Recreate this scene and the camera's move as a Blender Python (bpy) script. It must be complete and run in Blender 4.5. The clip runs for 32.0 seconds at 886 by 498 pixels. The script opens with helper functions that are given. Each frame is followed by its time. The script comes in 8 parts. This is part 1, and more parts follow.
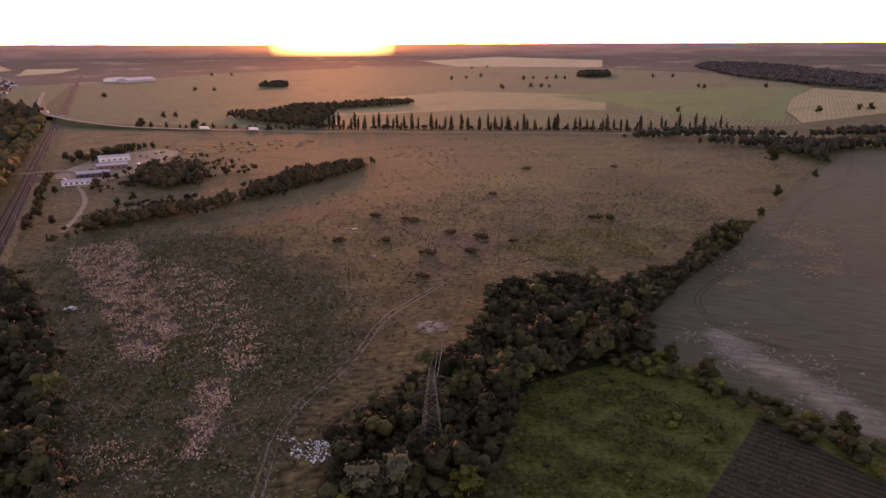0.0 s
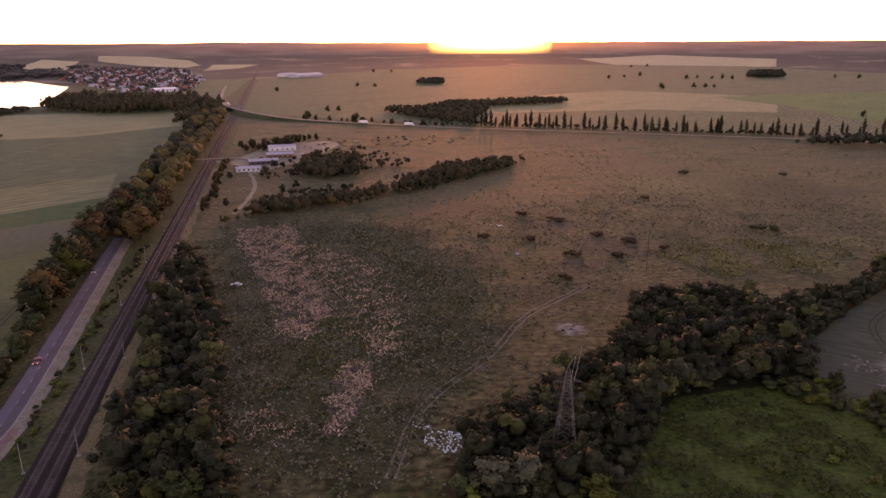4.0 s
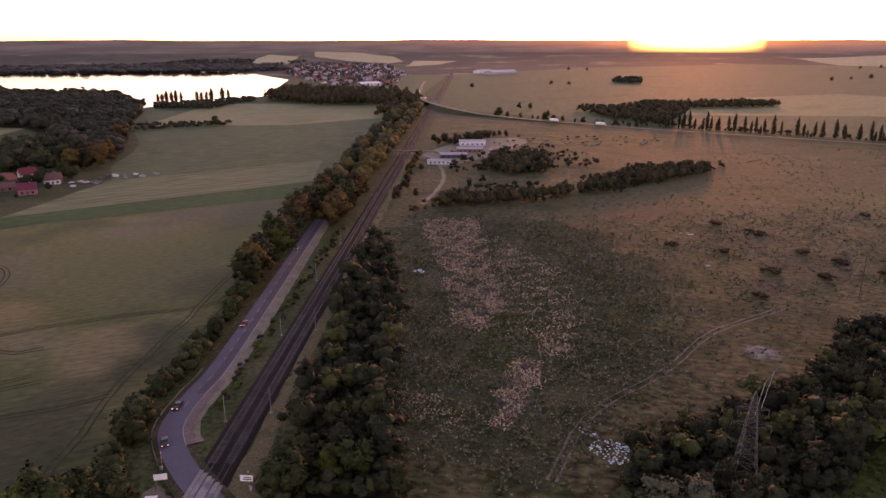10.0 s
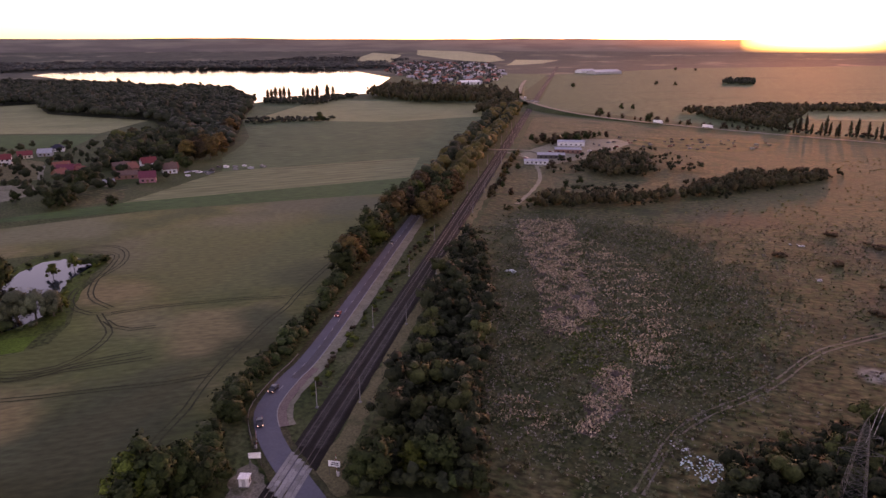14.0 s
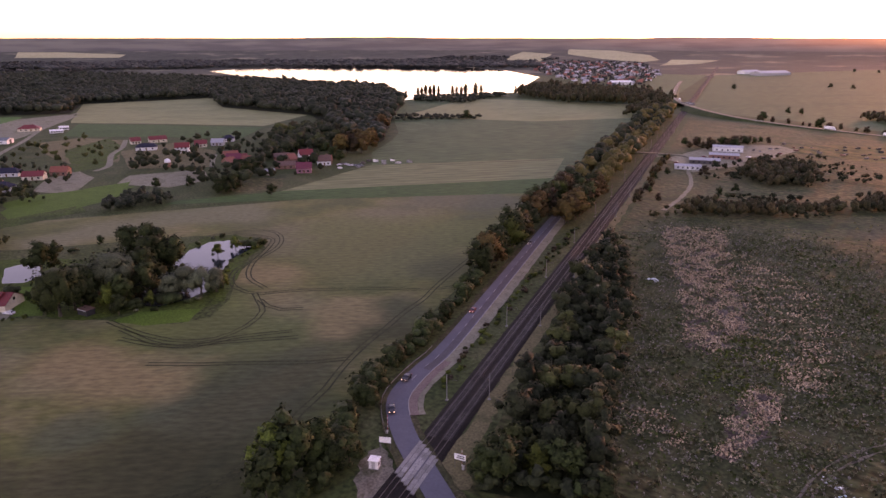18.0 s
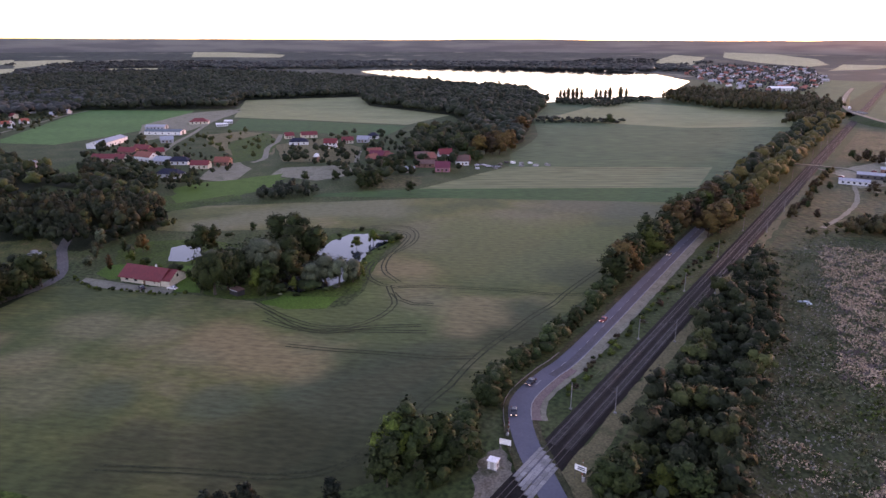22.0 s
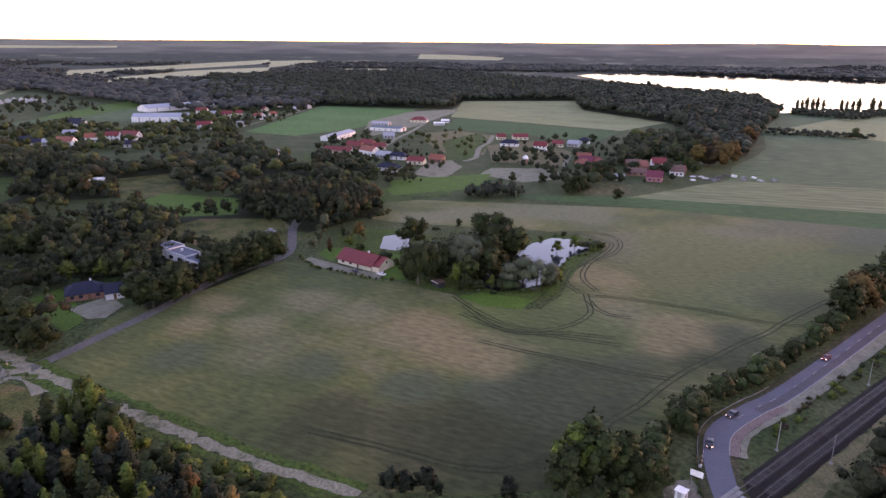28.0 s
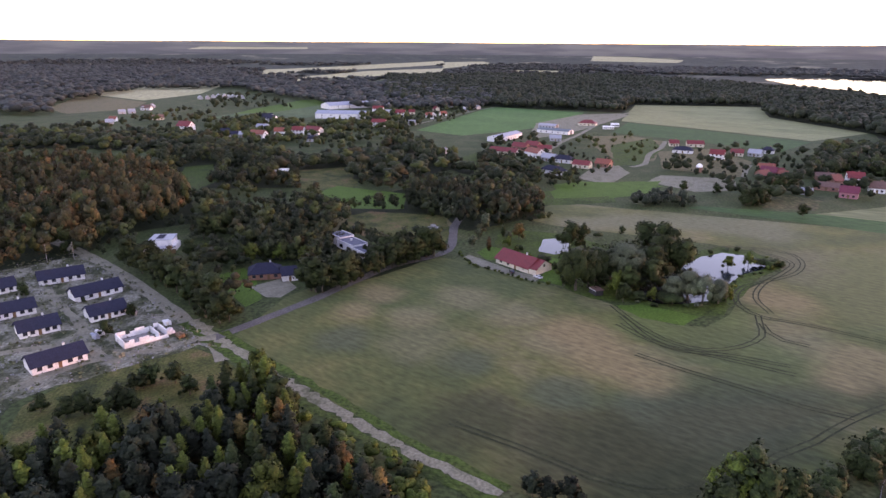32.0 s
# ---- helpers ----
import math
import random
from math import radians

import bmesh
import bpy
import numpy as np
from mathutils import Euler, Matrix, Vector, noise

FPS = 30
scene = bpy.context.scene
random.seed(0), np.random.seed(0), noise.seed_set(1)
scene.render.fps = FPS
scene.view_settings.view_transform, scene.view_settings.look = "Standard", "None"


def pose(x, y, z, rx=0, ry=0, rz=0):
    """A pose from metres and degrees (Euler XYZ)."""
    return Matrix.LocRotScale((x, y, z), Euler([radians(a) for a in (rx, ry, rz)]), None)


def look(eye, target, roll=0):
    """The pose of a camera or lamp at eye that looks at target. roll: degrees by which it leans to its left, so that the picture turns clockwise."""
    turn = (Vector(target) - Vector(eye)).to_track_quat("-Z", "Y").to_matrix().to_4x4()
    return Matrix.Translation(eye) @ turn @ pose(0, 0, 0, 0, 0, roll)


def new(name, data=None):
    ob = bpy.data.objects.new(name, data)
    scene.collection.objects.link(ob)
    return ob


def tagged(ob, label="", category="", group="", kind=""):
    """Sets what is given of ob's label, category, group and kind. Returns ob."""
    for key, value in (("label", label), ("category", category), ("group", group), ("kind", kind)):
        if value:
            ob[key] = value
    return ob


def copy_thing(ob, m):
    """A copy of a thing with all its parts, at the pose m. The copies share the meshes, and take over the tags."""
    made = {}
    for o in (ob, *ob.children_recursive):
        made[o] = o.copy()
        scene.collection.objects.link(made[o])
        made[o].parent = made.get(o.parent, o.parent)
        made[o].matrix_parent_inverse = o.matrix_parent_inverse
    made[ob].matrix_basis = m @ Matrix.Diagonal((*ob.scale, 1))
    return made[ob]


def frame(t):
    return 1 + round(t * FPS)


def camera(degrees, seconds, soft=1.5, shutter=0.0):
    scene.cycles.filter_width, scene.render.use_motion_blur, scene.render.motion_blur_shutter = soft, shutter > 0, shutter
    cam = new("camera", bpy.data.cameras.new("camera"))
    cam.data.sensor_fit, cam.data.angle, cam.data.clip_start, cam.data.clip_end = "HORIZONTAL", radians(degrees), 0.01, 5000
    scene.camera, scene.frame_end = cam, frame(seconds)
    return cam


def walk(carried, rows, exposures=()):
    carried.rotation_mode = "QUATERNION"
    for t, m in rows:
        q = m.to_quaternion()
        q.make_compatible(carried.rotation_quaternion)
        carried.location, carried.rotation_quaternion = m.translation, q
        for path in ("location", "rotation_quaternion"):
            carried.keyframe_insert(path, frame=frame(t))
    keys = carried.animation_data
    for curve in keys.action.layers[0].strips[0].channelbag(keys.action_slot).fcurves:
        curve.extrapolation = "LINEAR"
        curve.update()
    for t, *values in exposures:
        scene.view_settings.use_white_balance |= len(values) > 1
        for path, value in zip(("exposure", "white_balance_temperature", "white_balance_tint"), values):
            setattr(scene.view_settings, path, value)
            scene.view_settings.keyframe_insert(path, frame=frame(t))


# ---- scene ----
cam = camera(65.72, 32.0)
PATH = [
    (0.0, pose(0, 0, 100, 73.36, 0.24, -0.07)),
    (0.5, pose(0, 0, 100, 73.36, 0.25, 1.73)),
    (1.0, pose(0, 0, 100, 73.34, 0.19, 3.65)),
    (1.5, pose(0, 0, 100, 73.34, 0.15, 5.60)),
    (2.0, pose(0, 0, 100, 73.32, 0.19, 7.36)),
    (2.5, pose(0, 0, 100, 73.32, 0.32, 8.83)),
    (3.0, pose(0, 0, 100, 73.33, 0.25, 10.06)),
    (3.5, pose(0, 0, 100, 73.28, 0.25, 11.24)),
    (5.5, pose(0, 0, 100, 73.16, 0.15, 16.20)),
    (6.0, pose(0, 0, 100, 73.14, 0.17, 17.48)),
    (6.5, pose(0, 0, 100, 73.10, 0.15, 18.41)),
    (7.0, pose(0, 0, 100, 73.09, 0.16, 19.29)),
    (7.5, pose(0, 0, 100, 73.07, 0.15, 20.34)),
    (8.0, pose(0, 0, 100, 73.07, 0.11, 21.47)),
    (8.5, pose(0, 0, 100, 73.08, 0.14, 22.69)),
    (9.0, pose(0, 0, 100, 73.06, 0.13, 24.25)),
    (9.5, pose(0, 0, 100, 73.05, 0.11, 25.66)),
    (10.0, pose(0, 0, 100, 73.08, 0.09, 28.09)),
    (10.5, pose(0, 0, 100, 73.06, 0.03, 30.15)),
    (11.0, pose(0, 0, 100, 73.03, -0.00, 31.30)),
    (11.5, pose(0, 0, 100, 73.00, -0.03, 32.15)),
    (12.0, pose(0, 0, 100, 72.97, -0.09, 32.99)),
    (12.5, pose(0, 0, 100, 72.98, -0.07, 33.77)),
    (13.0, pose(0, 0, 100, 72.98, -0.04, 34.55)),
    (13.5, pose(0, 0, 100, 72.99, -0.06, 35.29)),
    (15.5, pose(0, 0, 100, 72.94, 0.01, 40.35)),
    (16.0, pose(0, 0, 100, 72.93, -0.06, 42.04)),
    (16.5, pose(0, 0, 100, 72.91, -0.05, 43.57)),
    (17.0, pose(0, 0, 100, 72.91, -0.03, 45.11)),
    (17.5, pose(0, 0, 100, 72.90, -0.01, 46.70)),
    (18.0, pose(0, 0, 100, 72.91, -0.00, 48.23)),
    (18.5, pose(0, 0, 100, 72.93, 0.01, 49.72)),
    (19.0, pose(0, 0, 100, 72.95, 0.03, 51.14)),
    (19.5, pose(0, 0, 100, 72.97, -0.04, 52.56)),
    (20.0, pose(0, 0, 100, 72.99, -0.07, 53.99)),
    (20.5, pose(0, 0, 100, 73.00, -0.03, 55.39)),
    (21.0, pose(0, 0, 100, 72.99, -0.11, 56.84)),
    (21.5, pose(0, 0, 100, 73.03, -0.14, 58.32)),
    (22.0, pose(0, 0, 100, 73.04, -0.17, 59.79)),
    (22.5, pose(0, 0, 100, 73.06, -0.19, 61.20)),
    (23.0, pose(0, 0, 100, 73.07, -0.24, 62.60)),
    (23.5, pose(0, 0, 100, 73.07, -0.23, 63.88)),
    (24.0, pose(0, 0, 100, 73.07, -0.25, 65.27)),
    (24.5, pose(0, 0, 100, 73.07, -0.25, 66.68)),
    (25.0, pose(0, 0, 100, 73.10, -0.28, 68.01)),
    (25.5, pose(0, 0, 100, 73.11, -0.34, 69.53)),
    (27.5, pose(0, 0, 100, 73.18, -0.37, 75.64)),
    (28.0, pose(0, 0, 100, 73.22, -0.41, 77.21)),
    (28.5, pose(0, 0, 100, 73.19, -0.28, 78.80)),
    (29.0, pose(0, 0, 100, 73.21, -0.31, 80.37)),
    (29.5, pose(0, 0, 100, 73.22, -0.31, 82.05)),
    (30.0, pose(0, 0, 100, 73.24, -0.32, 83.80)),
    (30.5, pose(0, 0, 100, 73.24, -0.29, 85.62)),
    (31.0, pose(0, 0, 100, 73.26, -0.34, 87.37)),
    (31.5, pose(0, 0, 100, 73.26, -0.34, 89.12)),
    (32.0, pose(0, 0, 100, 73.26, -0.39, 90.97)),
]
walk(cam, PATH, exposures=[(0.0, 2.47, 18600, 84), (5.0, 2.42, 18200, 84), (9.0, 2.38, 16800, 81), (13.0, 2.39, 15400, 78), (16.0, 2.61, 14300, 78), (20.0, 2.89, 12900, 76), (22.0, 2.99, 10800, 61), (26.0, 3.09, 11200, 61), (32.0, 3.4, 11500, 60)])

# ---- sky and sun ----
SUN_AZ, SUN_EL = 8.7, 5.5       # degrees left of +y, degrees up
SUN_DIR = Vector((-math.sin(radians(SUN_AZ)) * math.cos(radians(SUN_EL)), math.cos(radians(SUN_AZ)) * math.cos(radians(SUN_EL)), math.sin(radians(SUN_EL))))
world = bpy.data.worlds.new("sky")
scene.world = world
world.use_nodes = True
wn = world.node_tree.nodes
sky = wn.new("ShaderNodeTexSky")
sky.sky_type, sky.sun_disc = "NISHITA", False
sky.sun_elevation, sky.sun_rotation = radians(SUN_EL), radians(-SUN_AZ)
sky.altitude, sky.air_density, sky.dust_density, sky.ozone_density = 100, 0.8, 0.2, 2.6
wn["Background"].inputs["Strength"].default_value = 0.15
world.node_tree.links.new(sky.outputs[0], wn["Background"].inputs["Color"])
sun = new("sun", bpy.data.lights.new("sun", "SUN"))
sun.data.energy, sun.data.angle, sun.data.color = 0.19, radians(0.6), (1.0, 0.52, 0.28)
sun.matrix_world = look(SUN_DIR * 1000, (0, 0, 0))

# ---- materials ----
def mat(name, cols, rough=0.85, patch=40.0, grain=0.6, grain_amount=0.35, bump=0.0, turn=0.0, stretch=1.0, island=0.0, each=0.0, metal=0.0, spec=0.1, local=False, rows=0.0, row_gap=1.0, span=(0.32, 0.68), pst=0.0, tone=False, spots=(), sheen=0.0):
    """Two scales of variation: patches that run through cols, and grain. island/each: brightness spread per loose piece / per object."""
    m = bpy.data.materials.new(name)
    m.use_nodes = True
    nt = m.node_tree
    n, l = nt.nodes, nt.links
    p = n["Principled BSDF"]
    p.inputs["Roughness"].default_value = rough
    p.inputs["Metallic"].default_value = metal
    p.inputs["Specular IOR Level"].default_value = spec
    if sheen:
        p.inputs["Sheen Weight"].default_value, p.inputs["Sheen Roughness"].default_value = sheen, 0.45
        p.inputs["Sheen Tint"].default_value = (0.8, 0.85, 0.5, 1)
    if local:
        pos = n.new("ShaderNodeTexCoord").outputs["Object"]
    else:
        pos = n.new("ShaderNodeNewGeometry").outputs["Position"]
    mp = n.new("ShaderNodeMapping")
    mp.inputs["Rotation"].default_value[2] = radians(-turn)
    l.new(pos, mp.inputs["Vector"])
    rot = n.new("ShaderNodeMapping")
    rot.inputs["Scale"].default_value = (1.0 / stretch, 1.0, 1.0)
    broad = n.new("ShaderNodeMapping")
    broad.inputs["Scale"].default_value = (1.0 / (pst or math.sqrt(stretch)), 1.0, 1.0)
    l.new(mp.outputs[0], broad.inputs["Vector"])
    l.new(mp.outputs[0], rot.inputs["Vector"])
    big = n.new("ShaderNodeTexNoise")
    big.inputs["Scale"].default_value, big.inputs["Detail"].default_value, big.inputs["Roughness"].default_value = 1.0 / patch, 5.0, 0.6
    l.new(broad.outputs[0], big.inputs["Vector"])
    ramp = n.new("ShaderNodeValToRGB")
    els = ramp.color_ramp.elements
    k = len(cols)
    for i, c in enumerate(cols):
        at = 0.5 if k == 1 else span[0] + (span[1] - span[0]) * i / (k - 1)
        e = els[i] if i < 2 else els.new(at)
        e.position, e.color = at, (*c, 1)
    if k == 1:
        els[1].color = (*cols[0], 1)
    l.new(big.outputs[0], ramp.inputs[0])
    colour = ramp.outputs[0]
    # patches of another colour: (x, y), half width, colour
    for (sx, sy), half, c in spots:
        warp = n.new("ShaderNodeVectorMath")
        warp.operation = "MULTIPLY_ADD"
        warp.inputs[1].default_value, warp.inputs[2].default_value = (half * 2.2,) * 3, (-half * 1.1,) * 3
        l.new(big.outputs["Color"], warp.inputs[0])
        add = n.new("ShaderNodeVectorMath")
        l.new(pos, add.inputs[0]), l.new(warp.outputs[0], add.inputs[1])
        flat = n.new("ShaderNodeVectorMath")
        flat.operation, flat.inputs[1].default_value = "MULTIPLY", (1, 1, 0)
        l.new(add.outputs[0], flat.inputs[0])
        far = n.new("ShaderNodeVectorMath")
        far.operation, far.inputs[1].default_value = "DISTANCE", (sx, sy, 0)
        l.new(flat.outputs[0], far.inputs[0])
        soft = n.new("ShaderNodeMapRange")
        soft.interpolation_type = "SMOOTHSTEP"
        for key, v in (("From Min", half * 0.35), ("From Max", half * 1.25), ("To Min", 0.85), ("To Max", 0.0)):
            soft.inputs[key].default_value = v
        l.new(far.outputs["Value"], soft.inputs["Value"])
        mix = n.new("ShaderNodeMix")
        mix.data_type = "RGBA"
        for i, sock in enumerate(mix.inputs):
            if sock.type == "RGBA" and sock.name == "A":
                l.new(colour, sock)
            elif sock.type == "RGBA" and sock.name == "B":
                sock.default_value = (*c, 1)
        l.new(soft.outputs[0], mix.inputs[0])
        colour = [o for o in mix.outputs if o.type == "RGBA"][0]
    fine = n.new("ShaderNodeTexNoise")
    fine.inputs["Scale"].default_value, fine.inputs["Detail"].default_value = 1.0 / grain, 4.0
    l.new(rot.outputs[0], fine.inputs["Vector"])
    rng = n.new("ShaderNodeMapRange")
    rng.inputs["From Min"].default_value, rng.inputs["From Max"].default_value = 0.3, 0.7
    rng.inputs["To Min"].default_value, rng.inputs["To Max"].default_value = 1 - grain_amount, 1 + grain_amount
    l.new(fine.outputs[0], rng.inputs["Value"])
    val = rng.outputs[0]
    if rows:
        wv = n.new("ShaderNodeTexWave")
        wv.bands_direction = "Y"
        wv.inputs["Scale"].default_value = 0.314 / row_gap
        wv.inputs["Distortion"].default_value, wv.inputs["Detail"].default_value, wv.inputs["Detail Scale"].default_value = 2.0, 2.0, 0.4
        l.new(rot.outputs[0], wv.inputs["Vector"])
        r2 = n.new("ShaderNodeMapRange")
        r2.inputs["To Min"].default_value, r2.inputs["To Max"].default_value = 1 - rows, 1 + rows
        l.new(wv.outputs["Fac"], r2.inputs["Value"])
        mu = n.new("ShaderNodeMath")
        mu.operation = "MULTIPLY"
        l.new(val, mu.inputs[0]), l.new(r2.outputs[0], mu.inputs[1])
        val = mu.outputs[0]
    for amount, node, socket in ((island, "ShaderNodeNewGeometry", "Random Per Island"), (each, "ShaderNodeObjectInfo", "Random"), (0.33 if tone else 0, "ShaderNodeAttribute", "Fac")):
        if amount:
            src = n.new(node)
            if socket == "Fac":
                src.attribute_name = "tone"
            r3 = n.new("ShaderNodeMapRange")
            r3.inputs["To Min"].default_value, r3.inputs["To Max"].default_value = 1 - amount, 1 + amount
            l.new(src.outputs[socket], r3.inputs["Value"])
            mu = n.new("ShaderNodeMath")
            mu.operation = "MULTIPLY"
            l.new(val, mu.inputs[0]), l.new(r3.outputs[0], mu.inputs[1])
            val = mu.outputs[0]
    hsv = n.new("ShaderNodeHueSaturation")
    l.new(colour, hsv.inputs["Color"]), l.new(val, hsv.inputs["Value"])
    if each:
        src = n.new("ShaderNodeObjectInfo")
        r4 = n.new("ShaderNodeMapRange")
        r4.inputs["To Min"].default_value, r4.inputs["To Max"].default_value = 0.5 - 0.05 * each, 0.5 + 0.05 * each
        l.new(src.outputs["Random"], r4.inputs["Value"]), l.new(r4.outputs[0], hsv.inputs["Hue"])
    l.new(hsv.outputs[0], p.inputs["Base Color"])
    if bump:
        b = n.new("ShaderNodeBump")
        b.inputs["Strength"].default_value, b.inputs["Distance"].default_value = 0.8, bump
        l.new(fine.outputs[0], b.inputs["Height"]), l.new(b.outputs[0], p.inputs["Normal"])
    return m


def land(name, cols, spots=(), **more):
    """Ground and crops: soils and plants reflect about half as much again as the swatches below."""
    up = lambda c: tuple(1.45 * v for v in c)
    return mat(name, [up(c) for c in cols], spots=[(at, half, up(c)) for at, half, c in spots], **more)


def plain(name, col, rough=0.6, metal=0.0, spec=0.4, wear=0.15, grain=0.3):
    return mat(name, [tuple(c * 0.85 for c in col), col, tuple(min(c * 1.12, 0.9) for c in col)], rough, patch=1.5, grain=grain, grain_amount=wear, metal=metal, spec=spec, local=True)


def water_mat(name, rip=0.02, col=(0.02, 0.03, 0.035)):
    m = plain(name, col, 0.06, spec=0.5)
    n, l = m.node_tree.nodes, m.node_tree.links
    p = n["Principled BSDF"]
    p.inputs["IOR"].default_value = 1.33
    tex = n.new("ShaderNodeTexNoise")
    tex.inputs["Scale"].default_value, tex.inputs["Detail"].default_value = 0.6, 3
    l.new(n.new("ShaderNodeNewGeometry").outputs["Position"], tex.inputs["Vector"])
    b = n.new("ShaderNodeBump")
    b.inputs["Distance"].default_value = rip
    l.new(tex.outputs[0], b.inputs["Height"]), l.new(b.outputs[0], p.inputs["Normal"])
    return m


M = {}
M["ground"] = land("rough_grass", [(0.0147, 0.0299, 0.0097), (0.0258, 0.0414, 0.0149), (0.0442, 0.0506, 0.0234)], patch=22, grain=1.6, grain_amount=0.6, bump=0.15, sheen=0)
M["wheat"] = land("young_wheat", [(0.02718, 0.04138, 0.0153), (0.03956, 0.05304, 0.0179), (0.05865, 0.06266, 0.0219), (0.08359, 0.07485, 0.036)], patch=55, grain=1.5, grain_amount=0.28, turn=52, stretch=2.6, bump=0.12, span=(0.40, 0.62), pst=1.15, spots=[((-158, 56), 28, (0.0141, 0.02118, 0.0107)), ((-140, 62), 32, (0.01668, 0.02243, 0.0103)), ((-152, 36), 24, (0.0184, 0.02394, 0.011)), ((-172, 84), 22, (0.02012, 0.02545, 0.0117)), ((-168, 8), 20, (0.02012, 0.02545, 0.0117)), ((-186, 128), 20, (0.02176, 0.02688, 0.0124)), ((-245, 24), 15, (0.09632, 0.08277, 0.043)), ((-265, 5), 16, (0.09632, 0.08277, 0.043)), ((-219, 39), 13, (0.09632, 0.08277, 0.043)), ((-267, 68), 18, (0.09632, 0.08277, 0.043)), ((-243, -13), 13, (0.09632, 0.08277, 0.043)), ((-207, 75), 14, (0.09632, 0.08277, 0.043)), ((-226, 117), 22, (0.09632, 0.08277, 0.043)), ((-238, 76), 16, (0.0461, 0.07031, 0.0221)), ((-247, 100), 18, (0.0461, 0.07031, 0.0221)), ((-222, -36), 12, (0.03139, 0.04477, 0.0246)), ((-183, 34), 12, (0.03139, 0.04477, 0.0246)), ((-177, 57), 12, (0.03139, 0.04477, 0.0246)), ((-205, 9), 11, (0.03139, 0.04477, 0.0246)), ((-385, 70), 22, (0.07138, 0.07743, 0.047)), ((-391, 97), 26, (0.07138, 0.07743, 0.047)), ((-393, 132), 30, (0.07138, 0.07743, 0.047)), ((-384, 174), 34, (0.07138, 0.07743, 0.047)), ((-205, 51), 16, (0.117, 0.0866, 0.0427)), ((-233, 45), 14, (0.117, 0.0866, 0.0427)), ((-223, 50), 16, (0.117, 0.0866, 0.0427)), ((-207, 134), 17, (0.117, 0.0866, 0.0427)), ((-196, 118), 12, (0.117, 0.0866, 0.0427)), ((-264, 134), 17, (0.117, 0.0866, 0.0427)), ((-215, 98), 24, (0.03767, 0.05758, 0.0198)), ((-235, 94), 22, (0.03767, 0.05758, 0.0198)), ((-268, -31), 12, (0.117, 0.0866, 0.0427)), ((-248, -40), 12, (0.117, 0.0866, 0.0427)), ((-279, 195), 40, (0.06484, 0.07245, 0.0302)), ((-239, 199), 30, (0.06484, 0.07245, 0.0302)), ((-194, 62), 14, (0.117, 0.0866, 0.0427)), ((-221, -6), 18, (0.06484, 0.06817, 0.0338)), ((-302, 59), 20, (0.07852, 0.07138, 0.0431)), ((-311, 235), 30, (0.0817, 0.07245, 0.0465)), ((-313, 164), 35, (0.07121, 0.06817, 0.0395)), ((-314, 300), 50, (0.04188, 0.05011, 0.0326)), ((-288, 208), 50, (0.05, 0.064, 0.0235)), ((-255, 228), 40, (0.05, 0.066, 0.0225)), ((-178, 94), 24, (0.02236, 0.03204, 0.0165)), ((-168, 72), 20, (0.02236, 0.03115, 0.0165)), ((-215, 84), 14, (0.03698, 0.05073, 0.02)), ((-200, 100), 14, (0.03698, 0.0534, 0.019)), ((-230, 96), 15, (0.03268, 0.05073, 0.0175)), ((-260, 190), 36, (0.04988, 0.06052, 0.024)), ((-250, 165), 24, (0.0516, 0.0623, 0.024)), ((-194, 150), 14, (0.02408, 0.03293, 0.017)), ((-223, 196), 18, (0.03096, 0.04094, 0.019))], rows=0.05, row_gap=4.0, sheen=0.05)
M["green"] = land("green_crop", [(0.0221, 0.0805, 0.0228), (0.0289, 0.1012, 0.0285)], patch=50, grain=2.0, turn=60, stretch=4.0, bump=0.1)
M["green_dark"] = land("dark_green_crop", [(0.01305, 0.04968, 0.01615), (0.01836, 0.06156, 0.01995)], patch=50, grain=2.0, turn=60, stretch=4.0, bump=0.1)
M["pale"] = land("pale_crop", [(0.1032, 0.1162, 0.0543), (0.134, 0.1404, 0.0692), (0.0922, 0.1089, 0.0494)], patch=60, grain=3.0, turn=62, stretch=6.0, bump=0.1, grain_amount=0.25, rows=0.12, row_gap=6.0, sheen=0)
M["striped"] = land("striped_grey_crop", [(0.072, 0.088, 0.042), (0.094, 0.108, 0.053), (0.062, 0.08, 0.037)], patch=40, grain=3.0, turn=62, stretch=7.0, bump=0.1, grain_amount=0.3, rows=0.12, row_gap=9.0)
M["far_pale"] = land("far_stubble", [(0.195, 0.188, 0.105), (0.24, 0.225, 0.13)], patch=90, grain=9)
M["crop"] = land("grey_green_crop", [(0.02544, 0.05599, 0.02565), (0.03984, 0.07104, 0.03182), (0.03224, 0.06132, 0.02812)], patch=80, grain=3.0, turn=62, stretch=6.0, bump=0.1, grain_amount=0.5, rows=0.26, row_gap=6.0, sheen=0)
